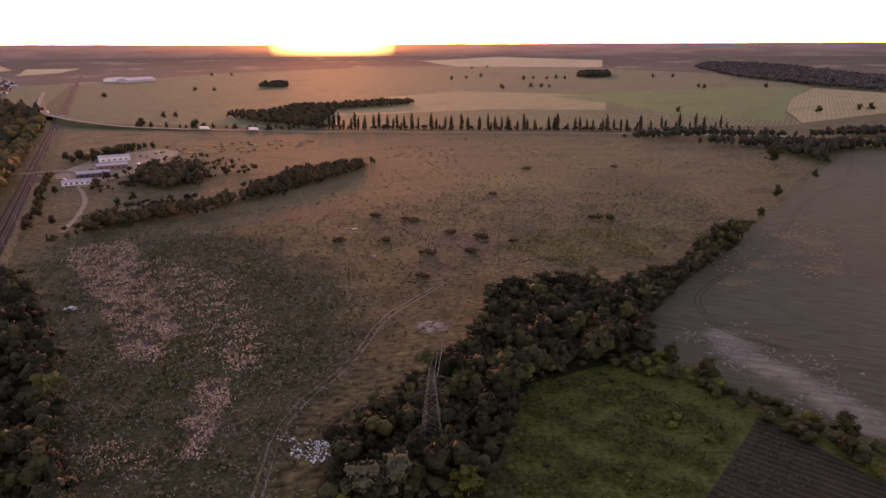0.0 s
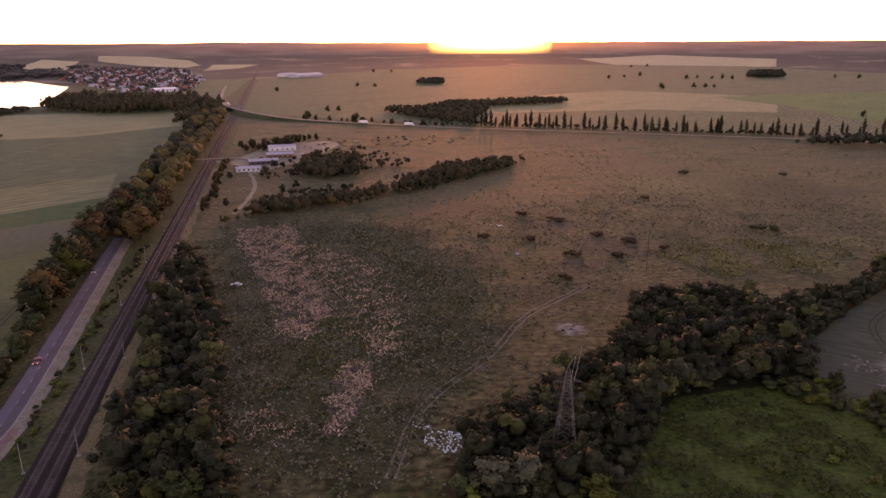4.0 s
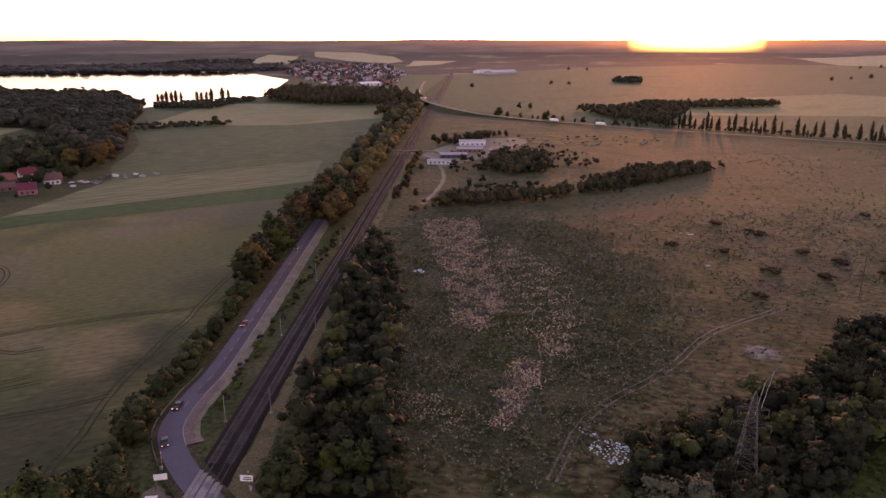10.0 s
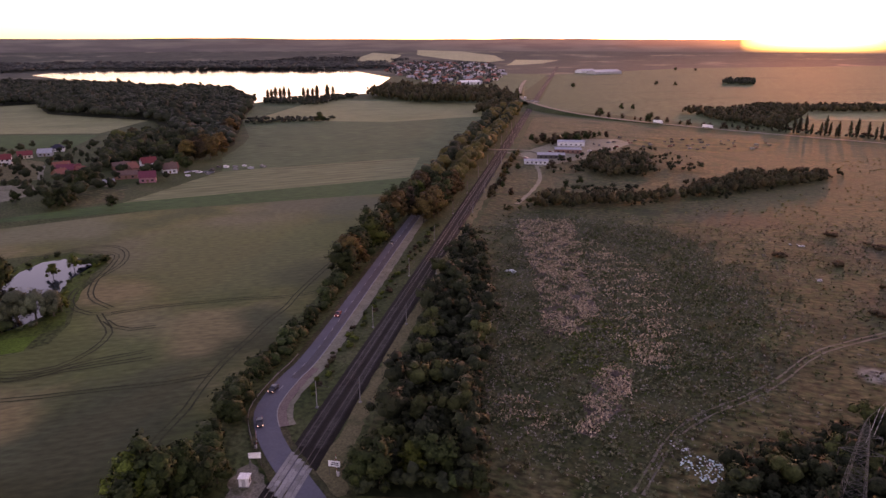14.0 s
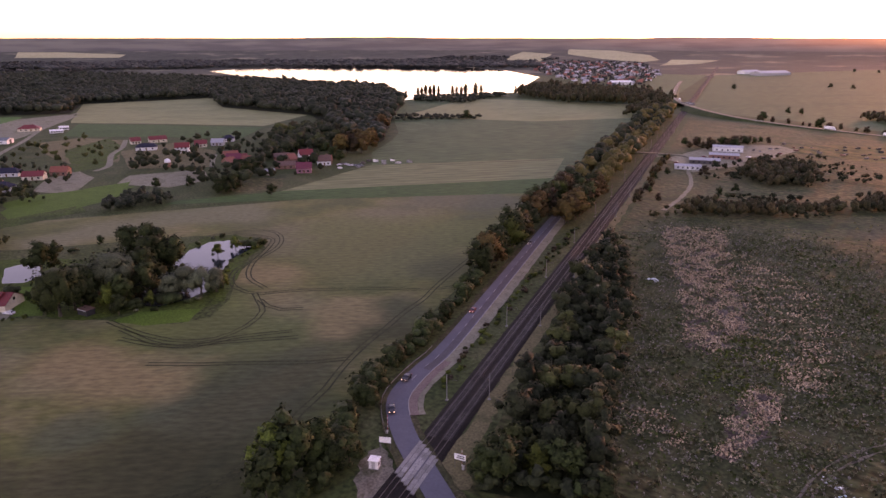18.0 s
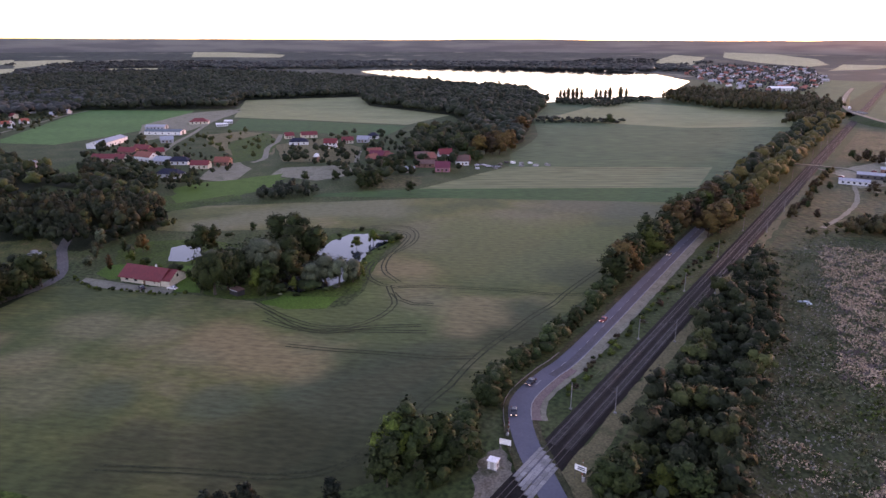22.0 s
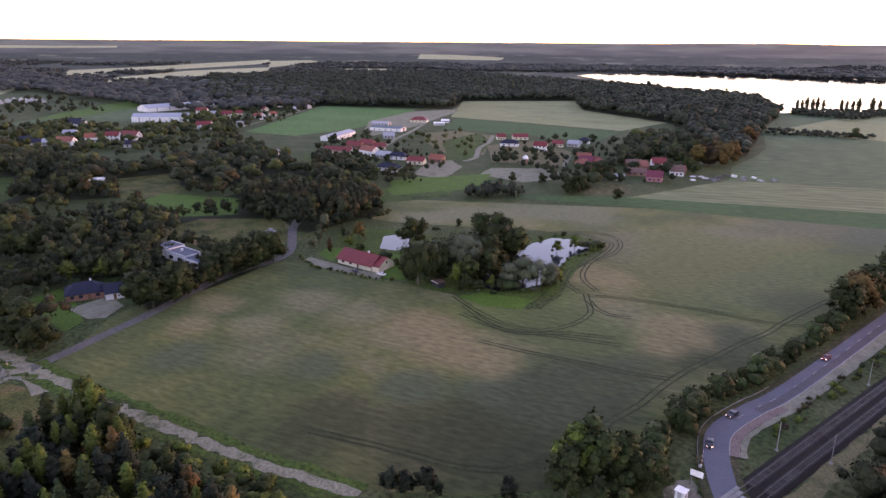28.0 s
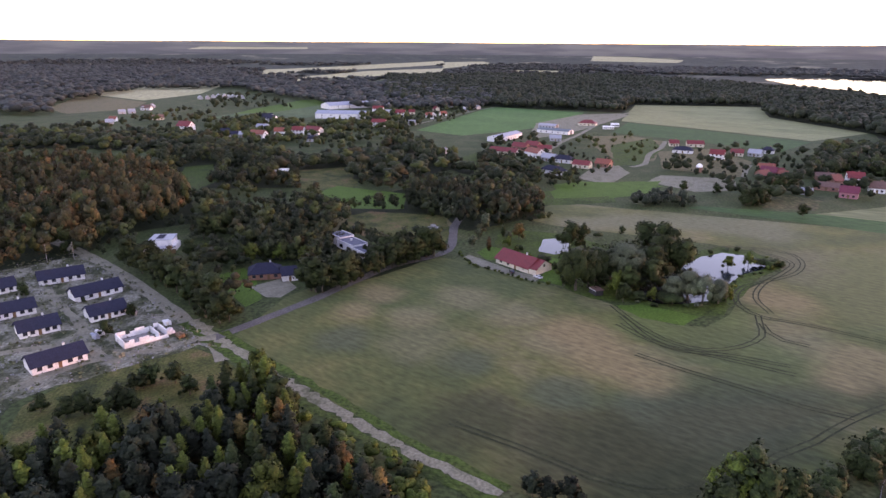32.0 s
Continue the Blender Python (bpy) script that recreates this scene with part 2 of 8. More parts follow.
# the yellow-green spots from (64, 330) on paint sunlit grass into the colour
M["dry"] = land("dry_meadow", [(0.011, 0.02, 0.0075), (0.021, 0.033, 0.0105), (0.046, 0.041, 0.02), (0.024, 0.032, 0.0125), (0.06, 0.053, 0.025), (0.018, 0.029, 0.0095)], patch=24, grain=2.2, grain_amount=0.85, turn=15, stretch=1.5, bump=0.4, span=(0.36, 0.64), pst=1.7, sheen=0.03, spots=[((-5, 235), 6, (0.1158, 0.1224, 0.1117)), ((105, 334), 14, (0.0445, 0.0575, 0.0192)), ((-40, 245), 7, (0.098, 0.0957, 0.0478)), ((-42, 222), 6, (0.098, 0.0957, 0.0478)), ((-45, 244), 12, (0.0267, 0.0426, 0.0128)), ((-40, 200), 9, (0.0267, 0.0426, 0.0128)), ((64, 330), 16, (0.0535, 0.0585, 0.0234)), ((104, 350), 18, (0.0535, 0.0585, 0.0234)), ((134, 379), 16, (0.0535, 0.0585, 0.0234)), ((50, 516), 40, (0.0535, 0.0585, 0.0234)), ((-20, 270), 16, (0.0115, 0.0202, 0.0091)), ((-33, 224), 13, (0.0115, 0.0202, 0.0091)), ((-60, 309), 20, (0.0115, 0.0202, 0.0091)), ((136, 514), 45, (0.0115, 0.0202, 0.0091)), ((-6, 308), 14, (0.0356, 0.0288, 0.017)), ((11, 346), 22, (0.0356, 0.0288, 0.017)), ((-27, 382), 28, (0.0356, 0.0288, 0.017)), ((-100, 348), 25, (0.0115, 0.0202, 0.0091)), ((-92, 410), 30, (0.0356, 0.0288, 0.017)), ((16, 276), 12, (0.0115, 0.0202, 0.0091))])
M["rfield"] = land("grey_barley", [(0.01736, 0.03019, 0.02059), (0.02495, 0.04001, 0.0266), (0.02152, 0.03315, 0.02317)], patch=60, grain=2.5, grain_amount=0.3, turn=-20, stretch=4.0, bump=0.15, sheen=0.03, spots=[((99, 224), 7, (0.08316, 0.1053, 0.08408)), ((101, 213), 8, (0.08316, 0.1053, 0.08408)), ((102, 203), 8, (0.08316, 0.1053, 0.08408)), ((106, 195), 8, (0.08316, 0.1053, 0.08408)), ((110, 185), 8, (0.08316, 0.1053, 0.08408)), ((113, 177), 8, (0.08316, 0.1053, 0.08408)), ((116, 167), 8, (0.08316, 0.1053, 0.08408)), ((188, 354), 9, (0.05894, 0.05655, 0.03003)), ((195, 343), 9, (0.05894, 0.05655, 0.03003)), ((178, 297), 8, (0.05894, 0.05655, 0.03003)), ((127, 282), 8, (0.05894, 0.05655, 0.03003)), ((147, 306), 8, (0.05894, 0.05655, 0.03003))], rows=0.07, row_gap=3.2)
M["weedground"] = land("weedy_ground", [(0.0154, 0.0243, 0.0105), (0.0275, 0.0364, 0.0155), (0.0423, 0.042, 0.021)], patch=14, grain=1.2, grain_amount=0.5, bump=0.3)
M["lush"] = land("lush_weeds", [(0.0134, 0.0292, 0.0075), (0.0242, 0.0526, 0.0103), (0.0279, 0.0397, 0.0122)], patch=18, grain=1.5, grain_amount=0.5, bump=0.5)
M["soil"] = land("dark_soil", [(0.01235, 0.0131, 0.008645), (0.02166, 0.02184, 0.01358)], patch=6, grain=0.8, bump=0.15, turn=-40, rows=0.35, row_gap=2.4)
M["sand"] = land("sandy_dirt", [(0.0918, 0.0897, 0.0621), (0.135, 0.1274, 0.092), (0.0594, 0.0649, 0.0391)], patch=9, grain=0.8, bump=0.1)
M["path"] = land("trodden_path", [(0.0941, 0.0894, 0.066), (0.1488, 0.1394, 0.104)], patch=5, grain=0.9, grain_amount=0.22, bump=0.05)
M["rut"] = land("dirt_rut", [(0.075, 0.065, 0.05), (0.115, 0.10, 0.08), (0.045, 0.045, 0.025)], patch=4, grain=0.6, bump=0.08)
M["lawn"] = land("mown_lawn", [(0.0221, 0.0641, 0.0104), (0.0323, 0.0838, 0.0146)], patch=9, grain=0.7)
# near-black: the shade under the trees is put into this ground colour
M["woodshade"] = land("wood_floor_shade", [(0.005, 0.0095, 0.004), (0.012, 0.0175, 0.007)], patch=12, grain=1.5, bump=0.3)
# bluish tones put the distance haze into the far ground's colour
M["farland"] = land("far_woodland_haze_tint", [(0.0108, 0.019, 0.016), (0.0198, 0.0285, 0.021), (0.0135, 0.0218, 0.018), (0.0306, 0.038, 0.028), (0.09, 0.0912, 0.06)], patch=230, grain=24, grain_amount=0.35, bump=1.0, span=(0.36, 0.66))
M["asphalt"] = mat("asphalt", [(0.0608, 0.0689, 0.0941), (0.0798, 0.088, 0.1156)], patch=8, grain=0.8, grain_amount=0.1, rough=0.8, spec=0.4)
M["asphalt_dark"] = mat("newer_asphalt", [(0.045, 0.043, 0.052), (0.06, 0.057, 0.066)], patch=8, grain=0.3, rough=0.8, spec=0.4)
M["roadside"] = land("roadside_grass", [(0.017, 0.023, 0.010), (0.029, 0.031, 0.015), (0.055, 0.045, 0.025)], patch=7, grain=0.7, grain_amount=0.5, bump=0.2)
M["lane"] = land("worn_lane", [(0.055, 0.052, 0.05), (0.08, 0.075, 0.07)], patch=6, grain=0.6)
M["site"] = land("building_site_ground", [(0.018, 0.028, 0.013), (0.042, 0.046, 0.026), (0.088, 0.089, 0.066), (0.15, 0.147, 0.115), (0.10, 0.10, 0.076)], patch=11, grain=0.9, grain_amount=0.5, bump=0.2, span=(0.38, 0.66))
M["rough_lot"] = land("rough_lot_grass", [(0.02, 0.028, 0.010), (0.038, 0.046, 0.013), (0.062, 0.06, 0.02), (0.09, 0.058, 0.028)], patch=13, grain=0.8, grain_amount=0.5, bump=0.25, span=(0.38, 0.64))
M["redpave"] = land("red_paving", [(0.108, 0.0712, 0.065), (0.1368, 0.095, 0.085)], patch=5, grain=0.4)
M["verge"] = land("dry_verge", [(0.066, 0.058, 0.028), (0.096, 0.08, 0.042), (0.042, 0.047, 0.02)], patch=8, grain=0.7, bump=0.15)
M["ballast"] = mat("rail_ballast", [(0.012, 0.0095, 0.009), (0.020, 0.016, 0.0145)], patch=4, grain=0.25, grain_amount=0.5, bump=0.06)
M["sleeper"] = mat("weathered_sleeper", [(0.0605, 0.0548, 0.0511), (0.0983, 0.0869, 0.0813)], patch=2, grain=0.2, each=0.3)
M["rail"] = mat("worn_rail_steel", [(0.13, 0.105, 0.10), (0.18, 0.15, 0.14)], rough=0.55, metal=0.5, patch=5, grain=0.3)
M["concrete"] = mat("grey_concrete", [(0.19, 0.185, 0.18), (0.26, 0.25, 0.24)], patch=3, grain=0.25, each=0.2)
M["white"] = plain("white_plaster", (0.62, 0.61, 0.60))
M["cream"] = plain("cream_plaster", (0.58, 0.50, 0.38))
M["grey_wall"] = plain("grey_plaster", (0.34, 0.33, 0.33))
M["brick"] = plain("red_brick", (0.26, 0.11, 0.08), grain=0.15, wear=0.3)
M["paint_white"] = plain("white_paint", (0.75, 0.75, 0.74))
M["paint_worn"] = plain("worn_road_paint", (0.30, 0.30, 0.31), 0.8, grain=0.2, wear=0.45)
M["roof_red"] = plain("red_roof_tiles", (0.204, 0.021, 0.0217), 0.55, grain=0.35, wear=0.25)
M["roof_orange"] = plain("orange_roof_tiles", (0.2664, 0.0612, 0.0375), 0.6, grain=0.35, wear=0.25)
M["roof_brown"] = plain("brown_roof_tiles", (0.15, 0.07, 0.055), 0.6, grain=0.35, wear=0.25)
M["roof_blue"] = plain("dark_blue_roof_tiles", (0.018, 0.022, 0.04), 0.75, spec=0.15, grain=0.35, wear=0.25)
M["roof_grey"] = plain("grey_sheet_roof", (0.26, 0.28, 0.31), 0.45, grain=0.5)
M["metal_blue"] = plain("pale_blue_cladding", (0.24, 0.2812, 0.3354), 0.6)
M["teal_roof"] = plain("dark_teal_roof", (0.06, 0.10, 0.12), 0.5, grain=0.5)
M["dark"] = plain("dark_frame", (0.03, 0.03, 0.033), 0.4)
M["steel"] = plain("galvanised_steel", (0.11, 0.105, 0.10), 0.5, metal=0.6)
M["rust"] = plain("weathered_steel", (0.10, 0.085, 0.08), 0.6, metal=0.4)
M["wood"] = plain("brown_wood", (0.16, 0.075, 0.035), 0.6)
M["bark"] = plain("grey_bark", (0.075, 0.06, 0.045), 0.9, grain=0.2, wear=0.4)
M["glass"] = plain("window_glass", (0.02, 0.023, 0.03), 0.08, spec=0.6)
M["tyre"] = plain("black_rubber", (0.015, 0.015, 0.015), 0.8)
M["rim"] = plain("alloy_rim", (0.35, 0.35, 0.36), 0.35, metal=0.8)
M["red_paint"] = plain("red_paint", (0.45, 0.03, 0.03), 0.4)
M["lake"] = water_mat("lake_water", 0.05)
M["pond"] = water_mat("pond_water", 0.01)


def leaf(name, cols, island=0.22, each=0.3, patch=1.6, tone=False, grain=0.55):
    m = mat(name, [(1.2 * c[0], 1.2 * c[1], 1.3 * c[2]) for c in cols], rough=0.75, patch=patch, grain=0.9 if tone else grain, grain_amount=0.45, bump=0.5 if tone else 0.3, island=island, each=each, spec=0.12, tone=tone)
    return m


M["leaf"] = leaf("dark_leaves", [(0.0105, 0.0194, 0.0064), (0.0183, 0.0317, 0.0096), (0.0281, 0.0414, 0.0136)])
M["leaf_light"] = leaf("light_green_leaves", [(0.0285, 0.0468, 0.0084), (0.0478, 0.0725, 0.0132), (0.063, 0.083, 0.0168)])
M["leaf_deep"] = leaf("deep_green_leaves", [(0.0075, 0.0135, 0.0078), (0.0125, 0.0205, 0.0112), (0.0205, 0.029, 0.0158)])
# turning leaves, brightened so that low sun on the avenue is in the colour
M["leaf_autumn"] = leaf("turning_sunlit_leaves", [(0.0395, 0.0318, 0.0107), (0.0797, 0.0498, 0.0165), (0.102, 0.051, 0.0182)])
M["leaf_rust"] = leaf("rusty_leaves", [(0.0304, 0.0247, 0.012), (0.048, 0.0304, 0.016), (0.036, 0.0333, 0.013)])
M["leaf_grey"] = leaf("silvery_willow_leaves", [(0.0346, 0.0488, 0.0243), (0.0562, 0.0725, 0.0395), (0.072, 0.0873, 0.0502)])
M["leaf_poplar"] = leaf("poplar_leaves", [(0.013, 0.016, 0.008), (0.024, 0.025, 0.012), (0.036, 0.03, 0.014)])
M["forest"] = leaf("forest_leaves", [(0.01193, 0.01834, 0.01091), (0.01789, 0.02623, 0.0146), (0.0247, 0.03204, 0.0182)], island=0.07, each=0, patch=9, tone=True)
M["forest_mix"] = leaf("mixed_forest_leaves", [(0.0084, 0.015, 0.0072), (0.016, 0.0239, 0.0104), (0.0236, 0.031, 0.0136)], island=0.07, each=0, patch=9, tone=True)
# autumn crowns; on the meadow hedges the red also paints in sunset light
M["forest_autumn_sunlit"] = leaf("autumn_sunlit_forest_leaves", [(0.0155, 0.0217, 0.0088), (0.0311, 0.0288, 0.012), (0.0512, 0.0333, 0.0144)], island=0.07, each=0, patch=9, tone=True)
# gold tones paint the low sun on the avenue crowns into the leaf colour
M["avenue_sunlit"] = leaf("sunlit_avenue_leaves", [(0.0352, 0.0368, 0.0108), (0.0704, 0.0552, 0.0162), (0.1012, 0.0644, 0.0198)], island=0.07, each=0, patch=9, tone=True)
M["rusty_wood"] = leaf("rusty_wood_leaves", [(0.014, 0.022, 0.009), (0.024, 0.031, 0.0115), (0.052, 0.036, 0.0145), (0.026, 0.03, 0.012), (0.085, 0.044, 0.018), (0.06, 0.05, 0.017)], island=0.07, each=0, patch=17, tone=True)
# paler and bluer than the near forest: distance haze put into the leaf colour
M["far_forest"] = leaf("far_forest_haze_tint", [(0.0205, 0.0275, 0.025), (0.029, 0.036, 0.031), (0.039, 0.044, 0.036)], island=0.07, each=0, patch=9, tone=True)
M["forest_light"] = leaf("light_forest_leaves", [(0.019, 0.0299, 0.0098), (0.0326, 0.0435, 0.0133), (0.0435, 0.0503, 0.0168)], island=0.07, each=0, patch=9, tone=True)
M["weeds"] = leaf("tall_weeds", [(0.0484, 0.0638, 0.0308), (0.0749, 0.088, 0.0421), (0.1123, 0.1032, 0.0567)], each=0)
M["weeds_pink"] = leaf("faded_pinkish_weeds", [(0.2835, 0.1824, 0.1145), (0.3856, 0.2635, 0.1664), (0.4536, 0.3294, 0.208)], each=0)
M["weeds_pale"] = leaf("pale_seed_heads", [(0.0931, 0.088, 0.0655), (0.1449, 0.1346, 0.1037), (0.1863, 0.1708, 0.1365)], each=0)
M["weeds_yellow"] = leaf("yellowish_grass", [(0.10, 0.09, 0.03), (0.15, 0.13, 0.045), (0.12, 0.12, 0.04)], each=0)
M["weeds_ochre"] = leaf("ochre_stalks", [(0.16, 0.10, 0.05), (0.2, 0.13, 0.065), (0.14, 0.11, 0.06)], each=0)
M["weeds_green"] = leaf("lush_green_weeds", [(0.0187, 0.034, 0.0085), (0.0306, 0.051, 0.0127), (0.0425, 0.0612, 0.017)], each=0)
M["crop_rows"] = leaf("vegetable_leaves", [(0.024, 0.033, 0.018), (0.042, 0.051, 0.027)], each=0)


# ---- mesh helpers ----
def zg(r):
    """Height of the land: level, then bent up to meet the camera's horizon at 4850 m."""
    return 98.0 * max(0.0, (r - 2700.0) / 2150.0) ** 2


def mesh_of(name, verts, faces, material):
    me = bpy.data.meshes.new(name)
    me.from_pydata(verts, [], faces)
    me.materials.append(material)
    me.update()
    return me


def quads_mesh(name, co, material, n=4):
    """A mesh of loose n-sided faces from an array (faces, n, 3)."""
    me = bpy.data.meshes.new(name)
    k = len(co)
    me.vertices.add(k * n)
    me.vertices.foreach_set("co", np.asarray(co, np.float32).ravel())
    me.loops.add(k * n)
    me.loops.foreach_set("vertex_index", np.arange(k * n, dtype=np.int32))
    me.polygons.add(k)
    me.polygons.foreach_set("loop_start", np.arange(0, k * n, n, dtype=np.int32))
    me.materials.append(material)
    me.update(calc_edges=True)
    return me


def part(name, data, material, parent, label=""):
    """Links a bmesh or a mesh as one object under a thing or a part."""
    if isinstance(data, bmesh.types.BMesh):
        me = bpy.data.meshes.new(name)
        data.to_mesh(me)
        data.free()
        me.materials.append(material)
    else:
        me = data
    ob = new(name, me)
    ob.parent = parent
    if label:
        tagged(ob, label)
    return ob


def thing(name, x, y, z, turn, label, category, group=""):
    ob = new(name)
    ob.empty_display_size = 0.5
    ob.matrix_world = pose(x, y, z, 0, 0, turn)
    return tagged(ob, label, category, group)


def box(bm, x0, x1, y0, y1, z0, z1, bevel=0.0):
    made = bmesh.ops.create_cube(bm, size=1.0, matrix=Matrix.LocRotScale(((x0 + x1) / 2, (y0 + y1) / 2, (z0 + z1) / 2), None, (x1 - x0, y1 - y0, z1 - z0)))
    if bevel:
        es = list({e for v in made["verts"] for e in v.link_edges})
        bmesh.ops.bevel(bm, geom=es, offset=bevel, segments=1, affect="EDGES")
    return bm


def cube_bm(*a, bevel=0.0):
    return box(bmesh.new(), *a, bevel=bevel)


def rod(bm, a, b, r0, r1=None, sides=6):
    a, b = Vector(a), Vector(b)
    q = (b - a).to_track_quat("Z", "Y").to_matrix().to_4x4()
    bmesh.ops.create_cone(bm, cap_ends=True, segments=sides, radius1=r0, radius2=r0 if r1 is None else r1, depth=(b - a).length, matrix=Matrix.Translation((a + b) / 2) @ q)
    return bm


def rod_bm(a, b, r0, r1=None, sides=8):
    return rod(bmesh.new(), a, b, r0, r1, sides)


def inside(poly, x, y):
    """Which of the points lie in the polygon."""
    hit = np.zeros(len(x), bool)
    for (x0, y0), (x1, y1) in zip(poly, poly[1:] + poly[:1]):
        if y0 == y1:
            continue
        cross = ((y0 > y) != (y1 > y)) & (x < (x1 - x0) * (y - y0) / (y1 - y0) + x0)
        hit ^= cross
    return hit


def scatter(poly, gap, seed, jitter=0.45):
    """Points on a jittered grid inside a polygon."""
    rng = np.random.default_rng(seed)
    p = np.array(poly, float)
    xs, ys = np.arange(p[:, 0].min(), p[:, 0].max() + gap, gap), np.arange(p[:, 1].min(), p[:, 1].max() + gap, gap)
    x, y = (a.ravel() for a in np.meshgrid(xs, ys))
    x, y = x + rng.uniform(-jitter, jitter, len(x)) * gap, y + rng.uniform(-jitter, jitter, len(y)) * gap
    ok = inside(poly, x, y)
    return np.stack([x[ok], y[ok]], 1)


def sheet(name, poly, z, material, label, wobble=0.0, step=0.0):
    """A field or surface of the setting, laid on the land."""
    pts = []
    rng = random.Random(len(poly) * 7 + int(z * 1000))
    for (x0, y0), (x1, y1) in zip(poly, poly[1:] + poly[:1]):
        n = max(1, int(math.hypot(x1 - x0, y1 - y0) / step)) if step else 1
        for i in range(n):
            t = i / n
            w = wobble if i else 0
            pts.append((x0 + (x1 - x0) * t + rng.uniform(-w, w), y0 + (y1 - y0) * t + rng.uniform(-w, w)))
    bm = bmesh.new()
    f = bm.faces.new([bm.verts.new((x, y, z + zg(math.hypot(x, y)))) for x, y in pts])
    f.normal_update()
    if f.normal.z < 0:
        f.normal_flip()
    bmesh.ops.triangulate(bm, faces=[f])
    me = bpy.data.meshes.new(name)
    bm.to_mesh(me)
    bm.free()
    me.materials.append(material)
    return tagged(new(name, me), label, "", "", "structure")


def smooth_line(pts, step):
    """Catmull-Rom through the points, at about even steps."""
    p = [Vector((*q, 0)) if len(q) == 2 else Vector(q) for q in pts]
    p = [p[0] * 2 - p[1]] + p + [p[-1] * 2 - p[-2]]
    out = []
    for i in range(1, len(p) - 2):
        n = max(1, int((p[i + 1] - p[i]).length / step))
        for j in range(n):
            t = j / n
            out.append(0.5 * (2 * p[i] + (p[i + 1] - p[i - 1]) * t + (2 * p[i - 1] - 5 * p[i] + 4 * p[i + 1] - p[i + 2]) * t * t + (3 * p[i] - p[i - 1] - 3 * p[i + 1] + p[i + 2]) * t ** 3))
    out.append(p[-2])
    return out


def ribbon(line, left, right, z0, z1=None, rough=0.0, seed=1):
    """Verts and faces of a strip along a line, from left to right of it (right is positive), top at z0; with z1 it has sides down to z1."""
    rng = random.Random(seed)
    verts, faces = [], []
    for i, q in enumerate(line):
        d = (line[min(i + 1, len(line) - 1)] - line[max(i - 1, 0)]).normalized()
        s = Vector((d.y, -d.x, 0))
        a, b = q + s * (left + rng.uniform(-rough, rough)), q + s * (right + rng.uniform(-rough, rough))
        row = [(a.x, a.y, q.z + z0), (b.x, b.y, q.z + z0)]
        if z1 is not None:
            row = [(a.x, a.y, q.z + z1)] + row + [(b.x, b.y, q.z + z1)]
        k = len(row)
        verts += row
        if i:
            o = (i - 1) * k
            faces += [(o + j, o + j + 1, o + k + j + 1, o + k + j) for j in range(k - 1)]
    return verts, faces


def strip(name, line, left, right, z, material, label, rough=0.0, z1=None, parent=None):
    v, f = ribbon(line, left, right, z, z1, rough)
    ob = new(name, mesh_of(name, v, f, material))
    if parent:
        ob.parent = parent
        return ob
    return tagged(ob, label, "", "", "structure")


# ---- plants ----
def puffs(pos, rad, rng, fine=False):
    """Small rounded leaf clumps, uneven, as triangles: verts, faces."""
    g = 1.618
    v = np.array([(-1, g, 0), (1, g, 0), (-1, -g, 0), (1, -g, 0), (0, -1, g), (0, 1, g), (0, -1, -g), (0, 1, -g), (g, 0, -1), (g, 0, 1), (-g, 0, -1), (-g, 0, 1)], float) / 1.902
    f = [(0, 11, 5), (0, 5, 1), (0, 1, 7), (0, 7, 10), (0, 10, 11), (1, 5, 9), (5, 11, 4), (11, 10, 2), (10, 7, 6), (7, 1, 8), (3, 9, 4), (3, 4, 2), (3, 2, 6), (3, 6, 8), (3, 8, 9), (4, 9, 5), (2, 4, 11), (6, 2, 10), (8, 6, 7), (9, 8, 1)]
    if fine:
        v, mid, f2 = list(v), {}, []
        for t in f:
            m = []
            for i in range(3):
                key = tuple(sorted((t[i], t[(i + 1) % 3])))
                if key not in mid:
                    q = v[key[0]] + v[key[1]]
                    mid[key] = len(v)
                    v.append(q / np.linalg.norm(q))
                m.append(mid[key])
            f2 += [(t[0], m[0], m[2]), (t[1], m[1], m[0]), (t[2], m[2], m[1]), tuple(m)]
        v, f = np.array(v), f2
    k, n = len(pos), len(v)
    spin = rng.uniform(0, 6.283, k)
    c, sn = np.cos(spin)[:, None], np.sin(spin)[:, None]
    u = np.stack([v[None, :, 0] * c - v[None, :, 1] * sn, v[None, :, 0] * sn + v[None, :, 1] * c, np.repeat(v[None, :, 2], k, 0)], 2)
    co = pos[:, None, :] + u * rad[:, None, :] * rng.uniform(0.66, 1.24, (k, n, 1))
    faces = np.array(f)[None] + (np.arange(k) * n)[:, None, None]
    return co.reshape(-1, 3), faces.reshape(-1, 3), u.reshape(-1, 3)


